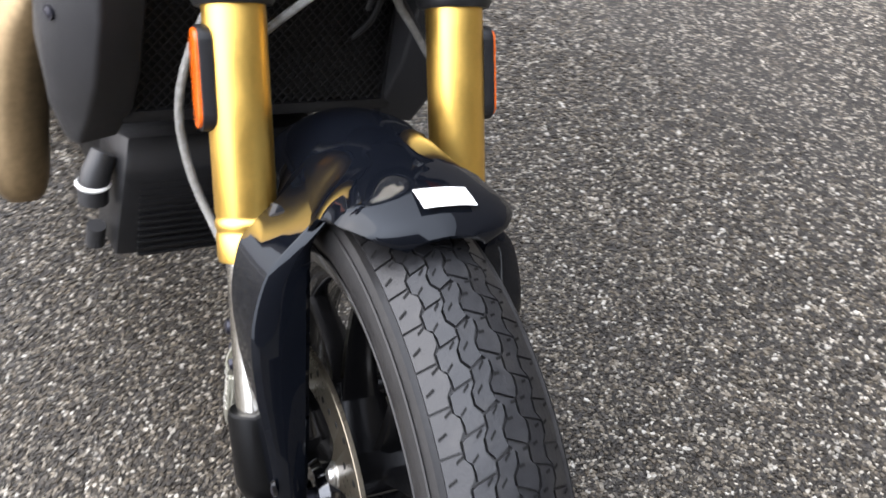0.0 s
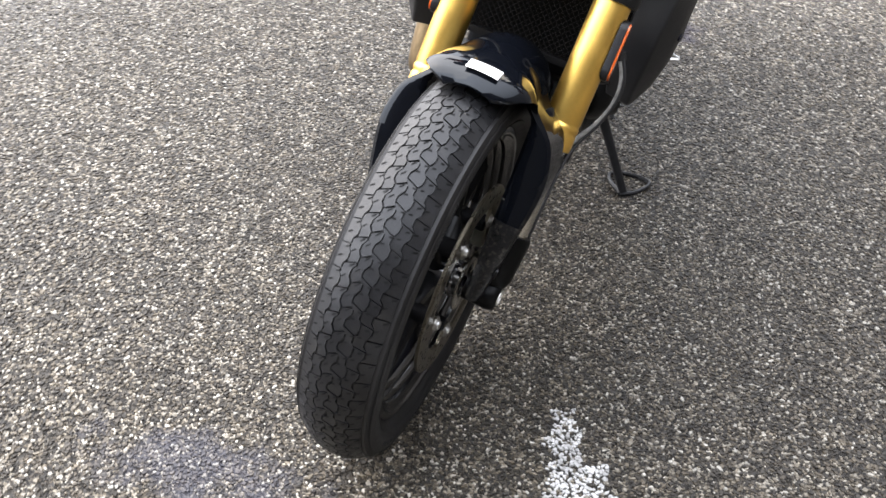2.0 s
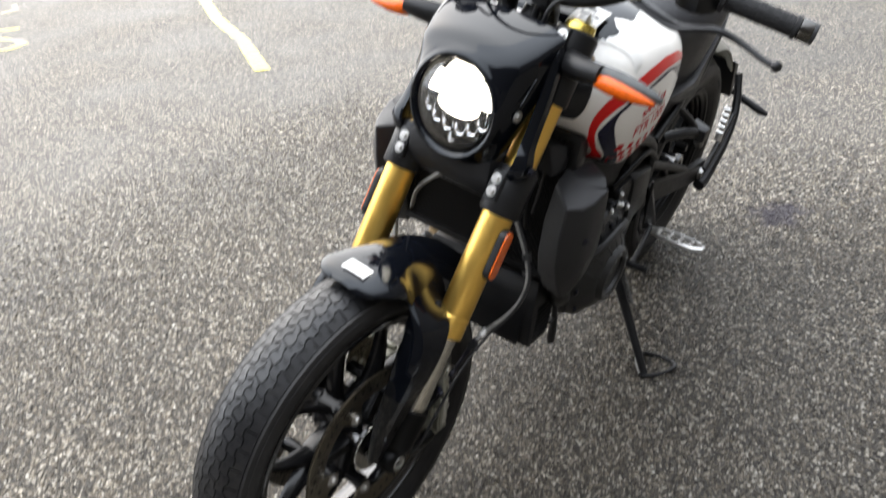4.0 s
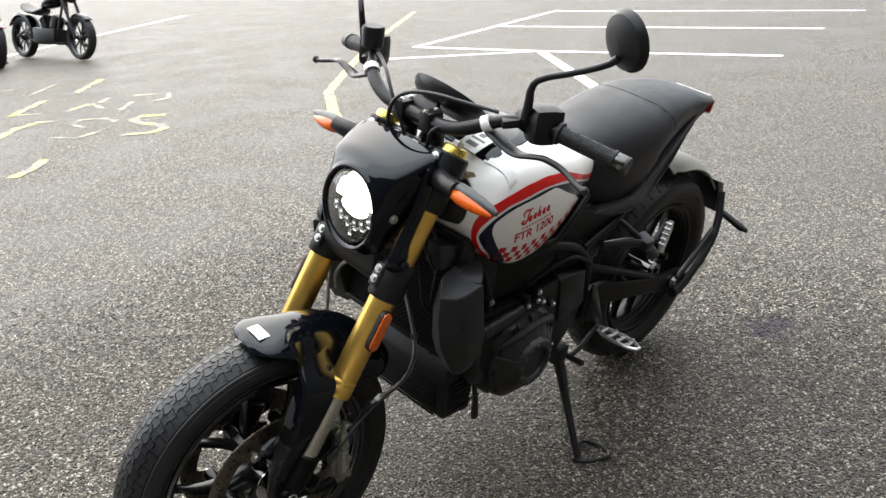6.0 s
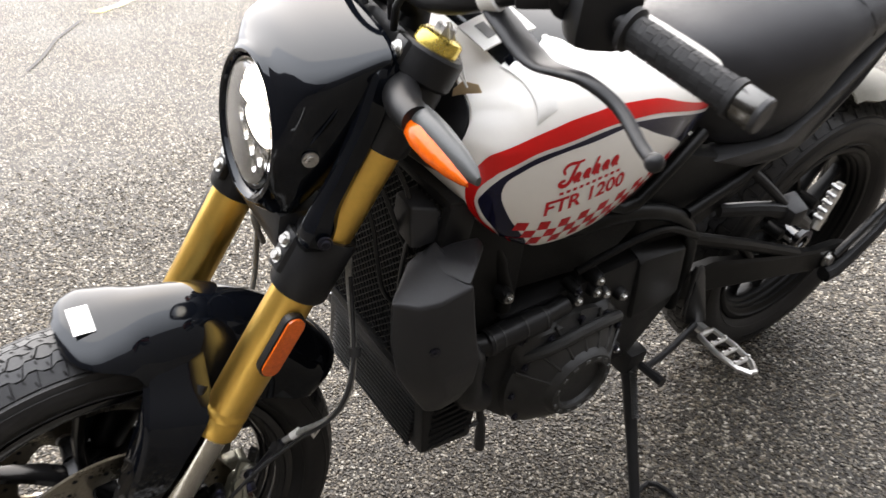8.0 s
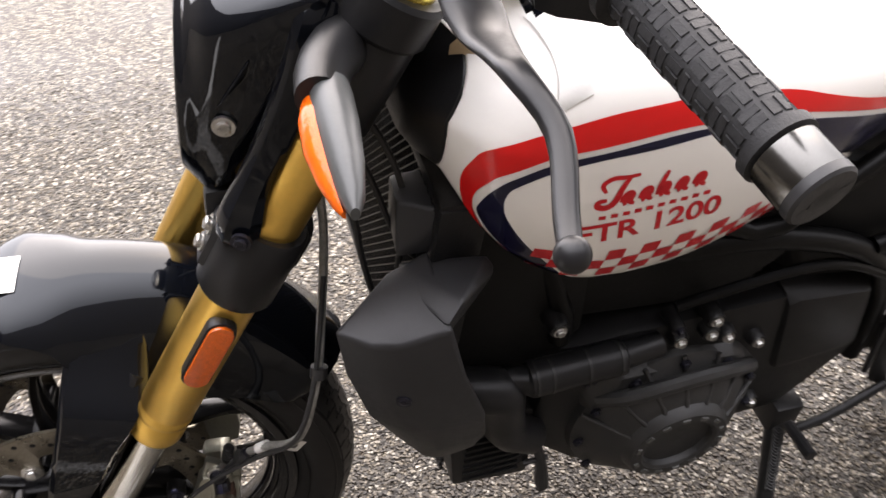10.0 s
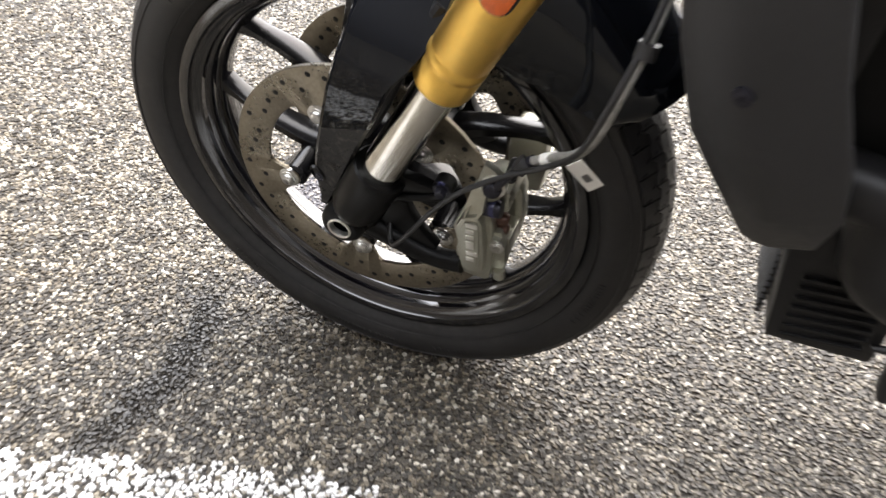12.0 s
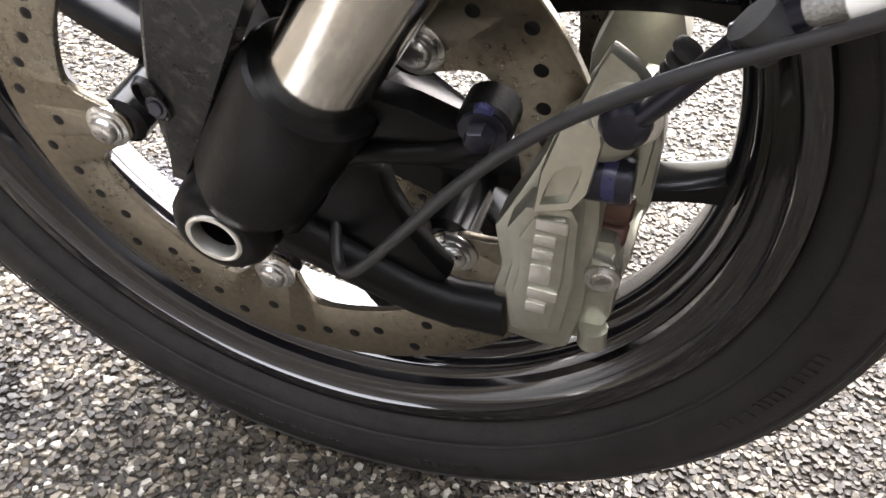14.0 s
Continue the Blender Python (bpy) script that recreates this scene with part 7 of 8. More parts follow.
def asphalt_material(name, wear=True):
    m = bpy.data.materials.new(name)
    m.use_nodes = True
    n, l = m.node_tree.nodes, m.node_tree.links
    b = n["Principled BSDF"]
    b.inputs["Specular IOR Level"].default_value = 0.23
    co = n.new("ShaderNodeTexCoord")
    cell = n.new("ShaderNodeTexVoronoi")
    cell.inputs["Scale"].default_value = 165
    edge = n.new("ShaderNodeTexVoronoi")
    edge.feature = "DISTANCE_TO_EDGE"
    edge.inputs["Scale"].default_value = 165
    patch = n.new("ShaderNodeTexNoise")
    patch.inputs["Scale"].default_value, patch.inputs["Detail"].default_value = 1.3, 6
    for t in (cell, edge, patch):
        l.new(co.outputs["Object"], t.inputs["Vector"])
    sep = n.new("ShaderNodeSeparateColor")
    l.new(cell.outputs["Color"], sep.inputs["Color"])
    ramp = n.new("ShaderNodeValToRGB")
    e = ramp.color_ramp.elements
    e[0].position, e[0].color = 0.0, (0.01498, 0.0128, 0.01035, 1)
    e[1].position, e[1].color = 1.0, (0.4922, 0.445, 0.369, 1)
    for p, c in ((0.52, (0.04708, 0.04, 0.0324, 1)), (0.70, (0.0963, 0.076, 0.054, 1)), (0.80, (0.2568, 0.22, 0.1665, 1))):
        k = e.new(p)
        k.color = c
    l.new(sep.outputs["Red"], ramp.inputs["Fac"])
    gapmask = n.new("ShaderNodeMapRange")
    gapmask.inputs["From Min"].default_value, gapmask.inputs["From Max"].default_value = 0.0, 0.12
    l.new(edge.outputs["Distance"], gapmask.inputs["Value"])
    gap = n.new("ShaderNodeMix")
    gap.data_type = "RGBA"
    gap.inputs["A"].default_value = (0.022, 0.021, 0.020, 1)
    l.new(gapmask.outputs["Result"], gap.inputs["Factor"])
    l.new(ramp.outputs["Color"], gap.inputs["B"])
    tone = n.new("ShaderNodeMapRange")
    tone.inputs["From Min"].default_value, tone.inputs["From Max"].default_value = 0.3, 0.7
    tone.inputs["To Min"].default_value, tone.inputs["To Max"].default_value = 0.65, 1.25
    l.new(patch.outputs["Fac"], tone.inputs["Value"])
    # clumps of lighter and darker chippings, a few centimetres wide
    clump = n.new("ShaderNodeTexNoise")
    clump.inputs["Scale"].default_value, clump.inputs["Detail"].default_value, clump.inputs["Roughness"].default_value = 38, 5, 0.75
    l.new(co.outputs["Object"], clump.inputs["Vector"])
    mottle = n.new("ShaderNodeMapRange")
    mottle.inputs["From Min"].default_value, mottle.inputs["From Max"].default_value = 0.33, 0.67
    mottle.inputs["To Min"].default_value, mottle.inputs["To Max"].default_value = 0.35, 1.75
    l.new(clump.outputs["Fac"], mottle.inputs["Value"])
    both = n.new("ShaderNodeMath")
    both.operation = "MULTIPLY"
    l.new(tone.outputs["Result"], both.inputs[0])
    l.new(mottle.outputs["Result"], both.inputs[1])
    scale = n.new("ShaderNodeVectorMath")
    scale.operation = "SCALE"
    l.new(gap.outputs["Result"], scale.inputs[0])
    l.new(both.outputs[0], scale.inputs["Scale"])
    rough = n.new("ShaderNodeMapRange")
    rough.inputs["From Min"].default_value, rough.inputs["From Max"].default_value = 0.35, 0.65
    rough.inputs["To Min"].default_value, rough.inputs["To Max"].default_value = 0.44, 0.62
    l.new(patch.outputs["Fac"], rough.inputs["Value"])
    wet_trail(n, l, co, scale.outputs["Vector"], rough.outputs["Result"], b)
    bump = n.new("ShaderNodeBump")
    bump.inputs["Strength"].default_value, bump.inputs["Distance"].default_value = 1.0, 0.006
    l.new(edge.outputs["Distance"], bump.inputs["Height"])
    l.new(bump.outputs["Normal"], b.inputs["Normal"])
    return m


def stone_material(name, stops, rough):
    m = bpy.data.materials.new(name)
    m.use_nodes = True
    n, l = m.node_tree.nodes, m.node_tree.links
    b = n["Principled BSDF"]
    b.inputs["Specular IOR Level"].default_value = 0.24
    geo = n.new("ShaderNodeNewGeometry")
    ramp = n.new("ShaderNodeValToRGB")
    e = ramp.color_ramp.elements
    e[0].position, e[0].color = stops[0][0], (*stops[0][1], 1)
    e[1].position, e[1].color = stops[-1][0], (*stops[-1][1], 1)
    for p, c in stops[1:-1]:
        k = e.new(p)
        k.color = (*c, 1)
    l.new(geo.outputs["Random Per Island"], ramp.inputs["Fac"])
    co = n.new("ShaderNodeTexCoord")
    noise_ = n.new("ShaderNodeTexNoise")
    noise_.inputs["Scale"].default_value, noise_.inputs["Detail"].default_value = 260, 6
    l.new(co.outputs["Object"], noise_.inputs["Vector"])
    tone = n.new("ShaderNodeMapRange")
    tone.inputs["From Min"].default_value, tone.inputs["From Max"].default_value = 0.3, 0.7
    tone.inputs["To Min"].default_value, tone.inputs["To Max"].default_value = 0.74, 1.26
    l.new(noise_.outputs["Fac"], tone.inputs["Value"])
    sc = n.new("ShaderNodeVectorMath")
    sc.operation = "SCALE"
    l.new(ramp.outputs["Color"], sc.inputs[0])
    l.new(tone.outputs["Result"], sc.inputs["Scale"])
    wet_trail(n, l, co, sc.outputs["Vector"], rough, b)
    grit = n.new("ShaderNodeBump")
    grit.inputs["Strength"].default_value, grit.inputs["Distance"].default_value = 0.7, 0.0015
    l.new(noise_.outputs["Fac"], grit.inputs["Height"])
    l.new(grit.outputs["Normal"], b.inputs["Normal"])
    return m


def paint_material(name, color, wear):
    """Road paint that is worn through to the asphalt in patches."""
    m = bpy.data.materials.new(name)
    m.use_nodes = True
    n, l = m.node_tree.nodes, m.node_tree.links
    b = n["Principled BSDF"]
    co = n.new("ShaderNodeTexCoord")
    big, fine = n.new("ShaderNodeTexNoise"), n.new("ShaderNodeTexVoronoi")
    big.inputs["Scale"].default_value, big.inputs["Detail"].default_value = 5, 8
    fine.inputs["Scale"].default_value = 110
    l.new(co.outputs["Object"], big.inputs["Vector"])
    l.new(co.outputs["Object"], fine.inputs["Vector"])
    add = n.new("ShaderNodeMath")
    add.operation = "MULTIPLY_ADD"
    add.inputs[1].default_value = 0.22
    l.new(fine.outputs["Distance"], add.inputs[0])
    l.new(big.outputs["Fac"], add.inputs[2])
    cut = n.new("ShaderNodeMapRange")
    cut.inputs["From Min"].default_value, cut.inputs["From Max"].default_value = wear, wear + 0.06
    l.new(add.outputs[0], cut.inputs["Value"])
    mix = n.new("ShaderNodeMix")
    mix.data_type = "RGBA"
    mix.inputs["A"].default_value = (*color, 1)
    mix.inputs["B"].default_value = (0.085, 0.08, 0.073, 1)
    l.new(cut.outputs["Result"], mix.inputs["Factor"])
    l.new(mix.outputs["Result"], b.inputs["Base Color"])
    b.inputs["Roughness"].default_value = 0.5
    return m


ASPHALT = asphalt_material("wet_asphalt")
CHIPS = stone_material("asphalt_chippings", [(0.0, (0.018, 0.0150, 0.0115)), (0.42, (0.045, 0.0376, 0.0288)), (0.68, (0.092, 0.074, 0.053)), (0.84, (0.165, 0.138, 0.102)), (0.92, (0.28, 0.250, 0.203)), (1.0, (0.45, 0.425, 0.370))], 0.44)
PAINTED = stone_material("painted_chippings", [(0.0, (0.46, 0.45, 0.43)), (0.8, (0.62, 0.61, 0.59)), (1.0, (0.66, 0.65, 0.63))], 0.5)
LINEPAINT = paint_material("white_road_paint", (0.84, 0.83, 0.80), 0.72)
YELLOW = paint_material("yellow_road_paint", (0.72, 0.60, 0.07), 0.60)
FAINT = paint_material("faded_yellow_paint", (0.52, 0.46, 0.20), 0.55)

bm = bmesh.new()
S = 400.0
vs = [bm.verts.new((x, y, 0)) for x, y in ((-S, -S), (S, -S), (S, S), (-S, S))]
bm.faces.new(vs)
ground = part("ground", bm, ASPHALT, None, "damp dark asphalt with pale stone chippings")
tagged(ground, "", "ground", "", "structure")


def in_line(x, y, ragged):
    """Whether a place lies on the worn tip of the white line."""
    u = (x + 0.06) * 0.940 + (y - 0.235) * 0.342
    v = -(x + 0.06) * 0.342 + (y - 0.235) * 0.940
    if u < 0:
        return False
    half = min(0.16 * u + 0.012, 0.070) + 0.006
    return abs(v) < half + ragged


def chips(places, size, seed):
    """Flat angular chips: five-sided tops on a wider foot, in one mesh."""
    rng = np.random.default_rng(seed)
    n = len(places)
    k = np.arange(5) * math.tau / 5
    ang = k[None] + rng.uniform(-0.45, 0.45, (n, 5)) + rng.uniform(0, 6.28, (n, 1))
    rad = size * rng.uniform(0.55, 1.25, (n, 1)) * rng.uniform(0.75, 1.2, (n, 5))
    sx = rng.uniform(0.7, 1.3, (n, 1))
    turn = rng.uniform(0, 6.28, (n, 1))
    dx, dy = rad * np.cos(ang) * sx, rad * np.sin(ang) / sx
    ox, oy = dx * np.cos(turn) - dy * np.sin(turn), dx * np.sin(turn) + dy * np.cos(turn)
    tilt = rng.uniform(-0.22, 0.22, (n, 2))
    high = rng.uniform(0.0008, 0.0032, (n, 1))
    low = np.stack([places[:, :1] + ox, places[:, 1:] + oy, np.full((n, 5), -0.001)], -1)
    tx, ty = ox * 0.78, oy * 0.78
    top = np.stack([places[:, :1] + tx, places[:, 1:] + ty, np.maximum(high + tilt[:, :1] * tx + tilt[:, 1:] * ty, 0.0003)], -1)
    verts = np.concatenate([low, top], 1).reshape(-1, 3)
    base = (np.arange(n) * 10)[:, None]
    faces = []
    tops = (base + np.arange(5, 10)[None]).tolist()
    for j in range(5):
        q = np.array([j, (j + 1) % 5, 5 + (j + 1) % 5, 5 + j])
        faces += (base + q[None]).tolist()
    me = bpy.data.meshes.new("chippings")
    me.from_pydata(verts.tolist(), [], tops + faces)
    return me


rng = np.random.default_rng(7)
step = 0.0066
gx, gy = np.meshgrid(np.arange(-1.15, 0.95, step), np.arange(-0.85, 0.95, step))
spots = np.stack([gx.ravel(), gy.ravel()], 1)
spots = spots + rng.uniform(-0.0033, 0.0033, spots.shape)
far = np.maximum.reduce([(-spots[:, 0] - 0.65) / 0.5, (spots[:, 0] - 0.55) / 0.4, (-spots[:, 1] - 0.45) / 0.4, (spots[:, 1] - 0.6) / 0.35])
spots = spots[rng.uniform(0, 1, len(spots)) > far]
ragged = np.array([noise.noise(Vector((x * 22, y * 22, 0))) * 0.035 for x, y in spots])
painted = np.array([in_line(x, y, r) for (x, y), r in zip(spots, ragged)]) & (rng.uniform(0, 1, len(spots)) < 0.84)
me = chips(spots[~painted], 0.0041, 3)
me.materials.append(CHIPS)
tagged(new("asphalt_chippings", me), "pale and dark stone chippings bedded in damp asphalt", "chippings", "", "stuff")
# sparser, coarser chippings further out
gx, gy = np.meshgrid(np.arange(-2.9, 1.5, 0.0100), np.arange(-2.4, 1.3, 0.0100))
wide = np.stack([gx.ravel(), gy.ravel()], 1)
wide = wide + rng.uniform(-0.005, 0.005, wide.shape)
inner = np.maximum.reduce([(-wide[:, 0] - 0.60) / 0.5, (wide[:, 0] - 0.50) / 0.4, (-wide[:, 1] - 0.40) / 0.4, (wide[:, 1] - 0.55) / 0.35])
outer = np.maximum.reduce([(-wide[:, 0] - 1.7) / 1.2, (wide[:, 0] - 0.95) / 0.55, (-wide[:, 1] - 1.2) / 1.2, (wide[:, 1] - 0.9) / 0.4])
chance = rng.uniform(0, 1, len(wide))
wide = wide[(chance < inner) & (chance > outer)]
wide = wide[~np.array([in_line(x, y, 0.0) for x, y in wide])]
me = chips(wide, 0.0054, 5)
me.materials.append(CHIPS)
tagged(new("outer_chippings", me), "pale and dark stone chippings bedded in damp asphalt", "chippings", "", "stuff")
me = chips(spots[painted], 0.0046, 4)
me.materials.append(PAINTED)
tagged(new("worn_line_end", me), "worn white road line painted over the chippings", "road marking", "", "stuff")


def band(name, pts, width, mat_, label, z=0.004):
    """A painted line on the ground along points."""
    bm = bmesh.new()
    pts = [Vector((*p, 0)) for p in pts]
    prev = None
    for i, p in enumerate(pts):
        w = (pts[min(i + 1, len(pts) - 1)] - pts[max(i - 1, 0)]).normalized()
        s = Vector((-w.y, w.x, 0)) * width / 2
        row = [bm.verts.new(p + s + Vector((0, 0, z))), bm.verts.new(p - s + Vector((0, 0, z)))]
        if prev:
            bm.faces.new((prev[0], prev[1], row[1], row[0]))
        prev = row
    return tagged(part(name, bm, mat_, None), label, "road marking", "", "structure")


band("road_line", [(0.92, 0.575), (1.6, 0.81), (3.2, 1.37)], 0.14, LINEPAINT, "white painted line on asphalt")
for k, (a, b) in enumerate((((-4.07, -13.6), (-11.9, -19.6)), ((-6.9, -7.33), (-8.29, -5.545)), ((-8.29, -5.545), (-8.65, -2.58)), ((-8.29, -5.545), (-6.0, -3.1)), ((-8.19, -7.665), (-13.6, -9.13)), ((-8.19, -7.665), (-8.29, -5.545)), ((-10.82, -8.25), (-11.24, -3.16)), ((-13.4, -9.0), (-13.7, -3.5)))):
    band("bay_line", [a, b], 0.12, LINEPAINT, "white parking bay line on asphalt")
band("yellow_line", [(-2.95, -3.05), (-3.55, -3.8), (-4.15, -4.68), (-4.95, -5.7), (-6.6, -7.2), (-8.57, -8.93), (-13.06, -12.52)], 0.10, YELLOW, "yellow painted line curving over the asphalt")
for k, pts in enumerate((((-1.83, -6.46), (-2.31, -6.98), (-2.51, -7.07)), ((-2.27, -8.24), (-2.81, -8.9)), ((-2.57, -7.76), (-3.23, -8.47), (-3.31, -8.42)), ((-2.63, -5.68), (-2.84, -5.52), (-3.0, -5.59), (-3.08, -5.8), (-3.03, -6.05), (-3.09, -6.28), (-3.23, -6.38), (-3.39, -6.22)), ((-1.42, -4.94), (-1.62, -5.08), (-1.83, -5.32)), ((-3.7, -8.69), (-4.44, -9.53)), ((-2.99, -7.45), (-3.37, -7.66)),
                         ((-2.6, -7.83), (-2.81, -7.58)), ((-3.21, -9.87), (-3.49, -9.89)), ((-3.41, -9.18), (-3.93, -9.72)), ((-3.37, -7.66), (-3.29, -7.24), (-3.07, -7.43)), ((-3.46, -7.65), (-3.68, -7.86)), ((-3.9, -7.74), (-4.17, -7.47), (-3.99, -7.17), (-3.73, -7.12)), ((-3.64, -7.31), (-3.33, -6.96)), ((-2.66, -6.37), (-2.67, -6.63), (-2.83, -6.8), (-2.99, -6.64), (-2.97, -6.37)), ((-2.27, -6.2), (-2.37, -5.93), (-2.64, -6.05)), ((-2.54, -7.14), (-2.69, -6.98)), ((-2.03, -7.63), (-2.22, -7.42)))):
    band("ground_mark", list(pts), 0.085 if k < 7 else 0.055, YELLOW if k < 7 else FAINT, "worn yellow painted letter stroke on asphalt")
band("tar_seam", [(-1.27, -4.75), (-1.02, -4.35), (-0.86, -4.0), (-0.72, -3.75)], 0.022, MESH, "dark tar seam in the asphalt")


# unseen walls behind the camera's way, added to block sky light from two sides
for name, at, size in (("wall_north", (-2.0, 7.4, 3.9), (44.0, 0.3, 7.8)), ("wall_east", (9.0, -2.0, 3.9), (0.3, 18.5, 7.8))):
    bm = bmesh.new()
    box(bm, at, size, 0.02)
    tagged(part(name, bm, SKY_BLOCK, None), "unseen dark wall added to block sky light from this side", "wall", "", "structure")


# ---- cruisers parked beyond ----
CRUISE_RED = material("dark_red_paint", (0.20, 0.02, 0.03), 0.2, vary=0.1, scale=10, coat=1.0)


def cruiser(name, m, paint, label):
    b = thing(name, m, label, "motorcycle", "cruisers parked beyond the lettering")
    for x, R, nm in ((0.0, 0.33, "front_wheel"), (-1.62, 0.33, "rear_wheel")):
        bm = bmesh.new()
        hub = Vector((x, 0, R))
        lathe(bm, [(0.235, 0.03), (0.225, 0.0), (0.235, -0.03), (0.25, -0.04), (0.255, 0.0), (0.25, 0.04)], hub, 40, closed=True)
        lathe(bm, [(0.03, 0.06), (0.05, 0.05), (0.05, -0.05), (0.03, -0.06)], hub, 20)
        w = part(nm, bm, RIM, b)
        for k in range(10):
            a = k * math.tau / 10
            bm = bmesh.new()
            spoke(bm, hub, (a, a + 0.1), 0.04, 0.235, 0.02, 0.014, 0.03, 0.02)
            part("spoke", bm, RIM, w)
        bm = bmesh.new()
        lathe(bm, [(0.245, 0.045), (0.27, 0.064), (0.30, 0.066), (0.322, 0.045), (0.33, 0.0), (0.322, -0.045), (0.30, -0.066), (0.27, -0.064), (0.245, -0.045)], hub, 48)
        part("tyre", bm, RUBBER, w)
        bm = bmesh.new()
        lathe(bm, [(0.14, 0.075), (0.09, 0.075), (0.09, 0.07), (0.14, 0.07)], hub, 32, closed=True)
        part("brake_disc", bm, DISC, w)
    for s in (1, -1):
        bm = bmesh.new()
        tube(bm, [(0.0, s * 0.10, 0.33), (-0.16, s * 0.10, 0.62), (-0.34, s * 0.10, 0.95)], [0.026, 0.026, 0.024], 12)
        part("fork_leg", bm, SATIN, b)
    bm = bmesh.new()
    secs = []
    for k in range(13):
        a = radians(50 + k * 90 / 12)
        secs.append([Vector((r * math.cos(a), y, 0.33 + r * math.sin(a))) for r, y in ((0.335, -0.075), (0.355, -0.06), (0.362, 0), (0.355, 0.06), (0.335, 0.075), (0.330, 0.07), (0.352, 0), (0.330, -0.07))])
    loft(bm, secs)
    part("front_mudguard", bm, paint, b)
    bm = bmesh.new()
    secs = []
    for k in range(13):
        a = radians(20 + k * 130 / 12)
        secs.append([Vector((-1.62 + r * math.cos(a), y, 0.33 + r * math.sin(a))) for r, y in ((0.34, -0.10), (0.375, -0.08), (0.385, 0), (0.375, 0.08), (0.34, 0.10), (0.33, 0.09), (0.37, 0), (0.33, -0.09))])
    loft(bm, secs)
    part("rear_mudguard", bm, paint, b)
    bm = bmesh.new()
    hull(bm, [(-0.50, s * 0.16, 0.25) for s in (1, -1)] + [(-1.10, s * 0.16, 0.24) for s in (1, -1)] + [(-1.12, s * 0.15, 0.48) for s in (1, -1)] + [(-0.52, s * 0.14, 0.45) for s in (1, -1)], 0.02)
    for ang, cx in ((radians(-26), -0.68), (radians(26), -0.88)):
        f = Matrix.Translation((cx, 0, 0.45)) @ Matrix.Rotation(-ang, 4, "Y")
        box(bm, (0, 0, 0), (0.11, 0.13, 0.22), 0.01, f @ Matrix.Translation((0, 0, 0.11)))
    block = part("engine", bm, CAST, b)
    for ang, cx in ((radians(-26), -0.68), (radians(26), -0.88)):
        f = Matrix.Translation((cx, 0, 0.45)) @ Matrix.Rotation(-ang, 4, "Y")
        for k in range(8):
            bm = bmesh.new()
            box(bm, (0, 0, 0), (0.15, 0.17, 0.010), 0.002, f @ Matrix.Translation((0, 0, 0.02 + k * 0.024)))
            part("cooling_fin", bm, CAST, block)
    bm = bmesh.new()
    lathe(bm, [(0.10, 0.16), (0.095, 0.185), (0.06, 0.20), (0.0, 0.20)], (-0.92, 0, 0.36), 32)
    part("engine_cover", bm, CHROME, b, "chromed engine cover")
    bm = bmesh.new()
    for pts in ([(-0.62, 0.08, 0.62), (-0.52, 0.15, 0.45), (-0.55, 0.19, 0.25), (-0.9, 0.21, 0.24), (-1.9, 0.21, 0.28)], [(-0.95, 0.1, 0.62), (-1.0, 0.17, 0.45), (-1.1, 0.20, 0.36), (-1.9, 0.21, 0.38)]):
        tube(bm, pts, [0.022, 0.024, 0.026, 0.032] + [0.045] * (len(pts) - 4), 14, 1)
    part("exhaust", bm, SATIN, b)
    bm = bmesh.new()
    tube(bm, [(-0.38, 0, 1.0), (-0.45, 0.08, 0.55), (-0.52, 0.10, 0.24), (-1.2, 0.12, 0.24), (-1.35, 0.12, 0.45), (-1.62, 0.12, 0.33)], 0.02, 10, 1)
    tube(bm, [(-0.38, 0, 1.0), (-0.45, -0.08, 0.55), (-0.52, -0.10, 0.24), (-1.2, -0.12, 0.24), (-1.35, -0.12, 0.45), (-1.62, -0.12, 0.33)], 0.02, 10, 1)
    part("frame", bm, SATIN, b)
    bm = bmesh.new()
    secs = []
    for x, w, z0, z1 in ((-0.42, 0.05, 0.86, 0.96), (-0.50, 0.12, 0.80, 1.0), (-0.65, 0.15, 0.77, 1.01), (-0.85, 0.12, 0.75, 0.95), (-0.98, 0.06, 0.74, 0.86)):
        secs.append([Vector((x, w * math.cos(k * math.tau / 16), (z0 + z1) / 2 + (z1 - z0) / 2 * math.sin(k * math.tau / 16))) for k in range(16)])
    loft(bm, secs)
    part("fuel_tank", bm, paint, b)
    bm = bmesh.new()
    secs = []
    for x, w, z0, z1 in ((-0.95, 0.08, 0.70, 0.80), (-1.1, 0.16, 0.66, 0.74), (-1.3, 0.17, 0.68, 0.77), (-1.5, 0.12, 0.74, 0.86)):
        secs.append([Vector((x, w * math.cos(k * math.tau / 16), (z0 + z1) / 2 + (z1 - z0) / 2 * math.sin(k * math.tau / 16))) for k in range(16)])
    loft(bm, secs)
    part("seat", bm, VINYL, b)
    bm = bmesh.new()
    tube(bm, [(-0.62, -0.42, 1.12), (-0.48, -0.28, 1.16), (-0.38, -0.08, 1.08), (-0.38, 0.08, 1.08), (-0.48, 0.28, 1.16), (-0.62, 0.42, 1.12)], 0.014, 10, 1)
    part("handlebar", bm, SATIN, b)
    bm = bmesh.new()
    lathe(bm, [(0.0, 0.06), (0.06, 0.055), (0.085, 0.04), (0.09, 0.0), (0.06, -0.07), (0.0, -0.09)], (-0.24, 0, 0.93), 28, axis="X")
    part("headlamp", bm, SATIN, b)
    bm = bmesh.new()
    tube(bm, [(-0.70, 0.14, 0.25), (-0.66, 0.28, 0.02 + 0.05), (-0.60, 0.30, 0.06), (-0.56, 0.25, 0.06)], 0.011, 8, 1)
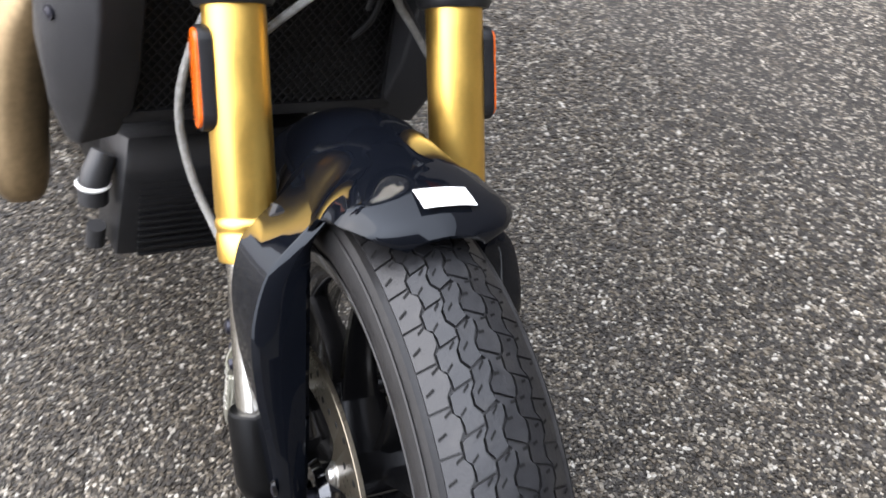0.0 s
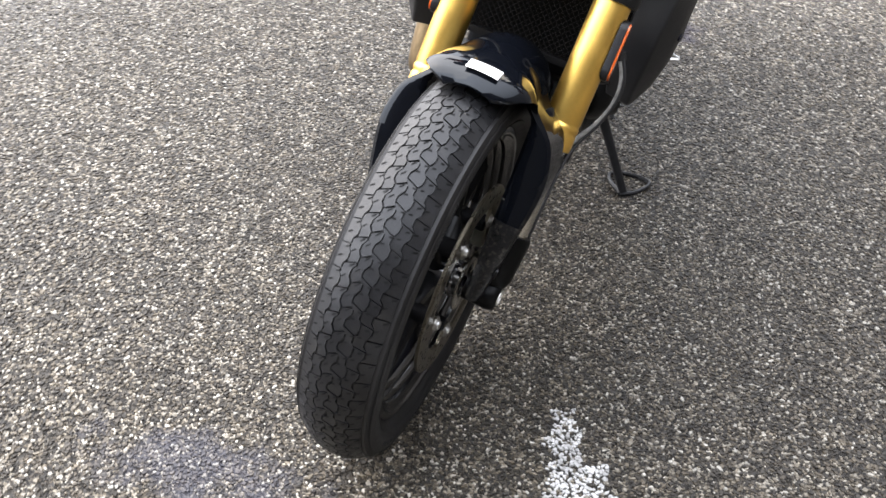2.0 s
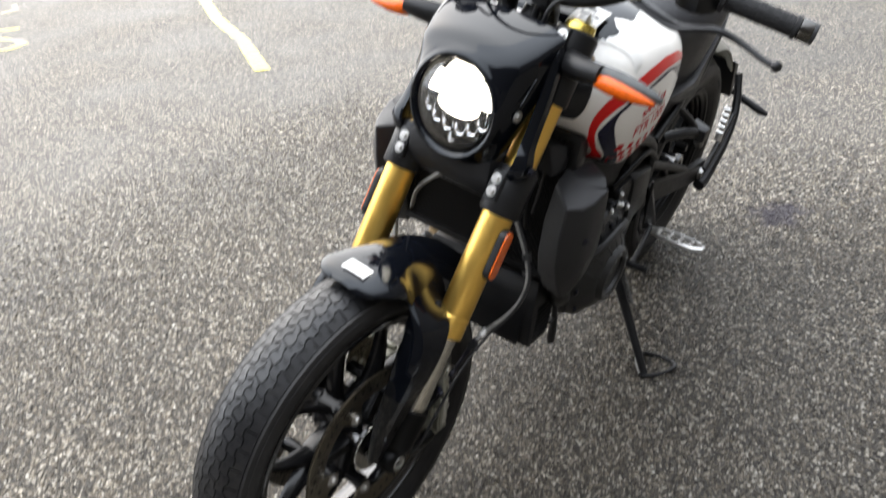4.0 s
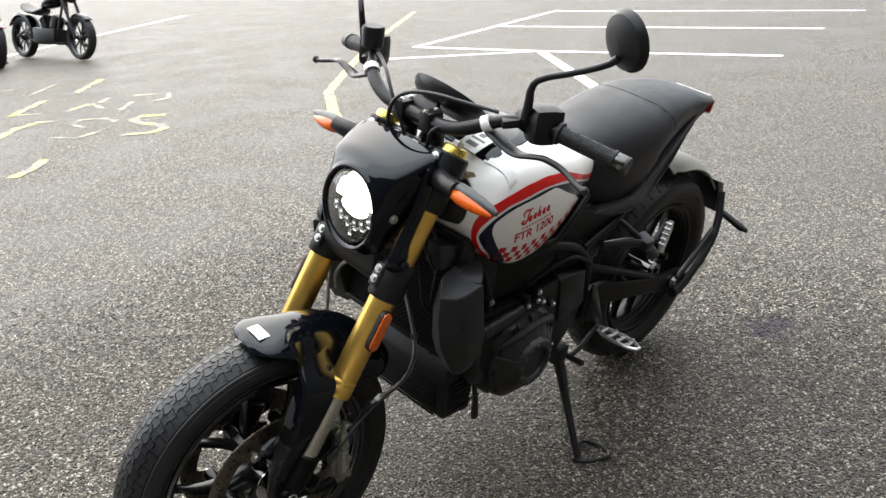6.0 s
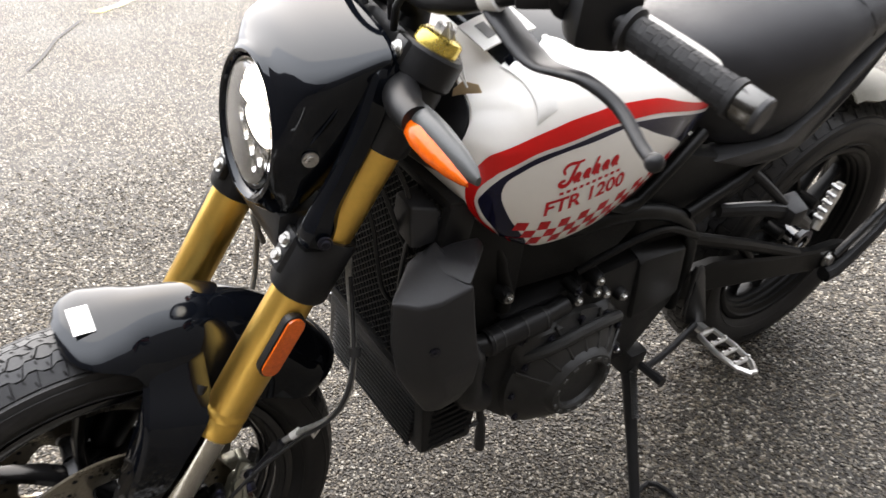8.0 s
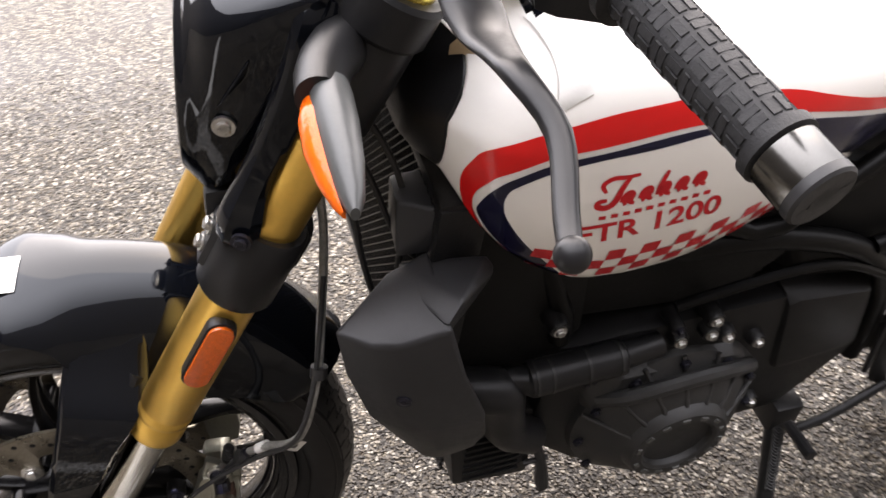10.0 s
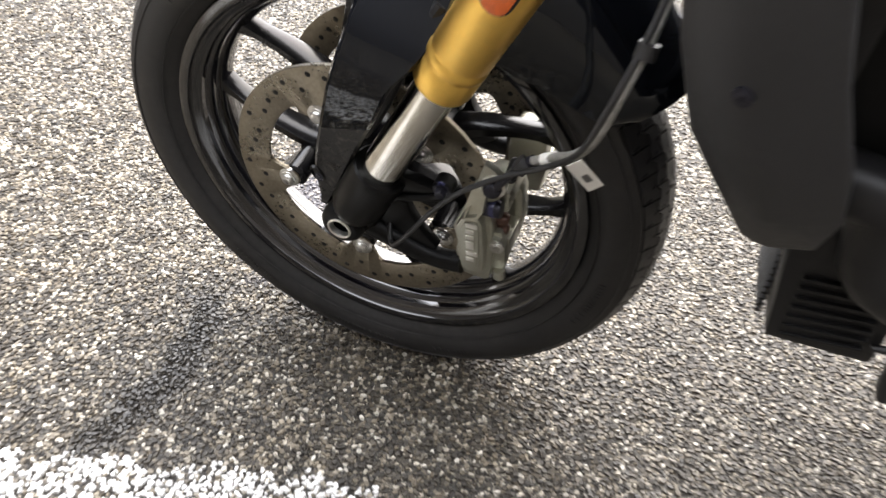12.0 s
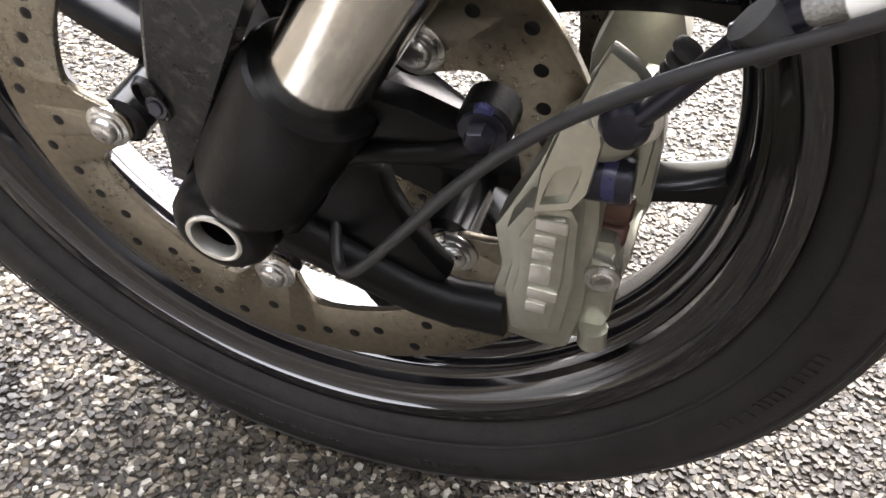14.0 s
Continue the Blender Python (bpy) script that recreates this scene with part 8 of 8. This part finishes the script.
    part("side_stand", bm, SATIN, b)
    return b


cruiser("cruiser", Matrix.Translation((-4.33, -12.45, 0.0)) @ pose(0, 0, 0, 0, 0, 82) @ pose(0, 0, 0.01, -8), CRUISE_RED, "dark red parked cruiser with chromed engine on wet asphalt")
cruiser("cruiser", Matrix.Translation((-5.46, -12.1, 0.0)) @ pose(0, 0, 0, 0, 0, 96) @ pose(0, 0, 0.01, -8), GLOSS, "black parked cruiser leaning on its stand")
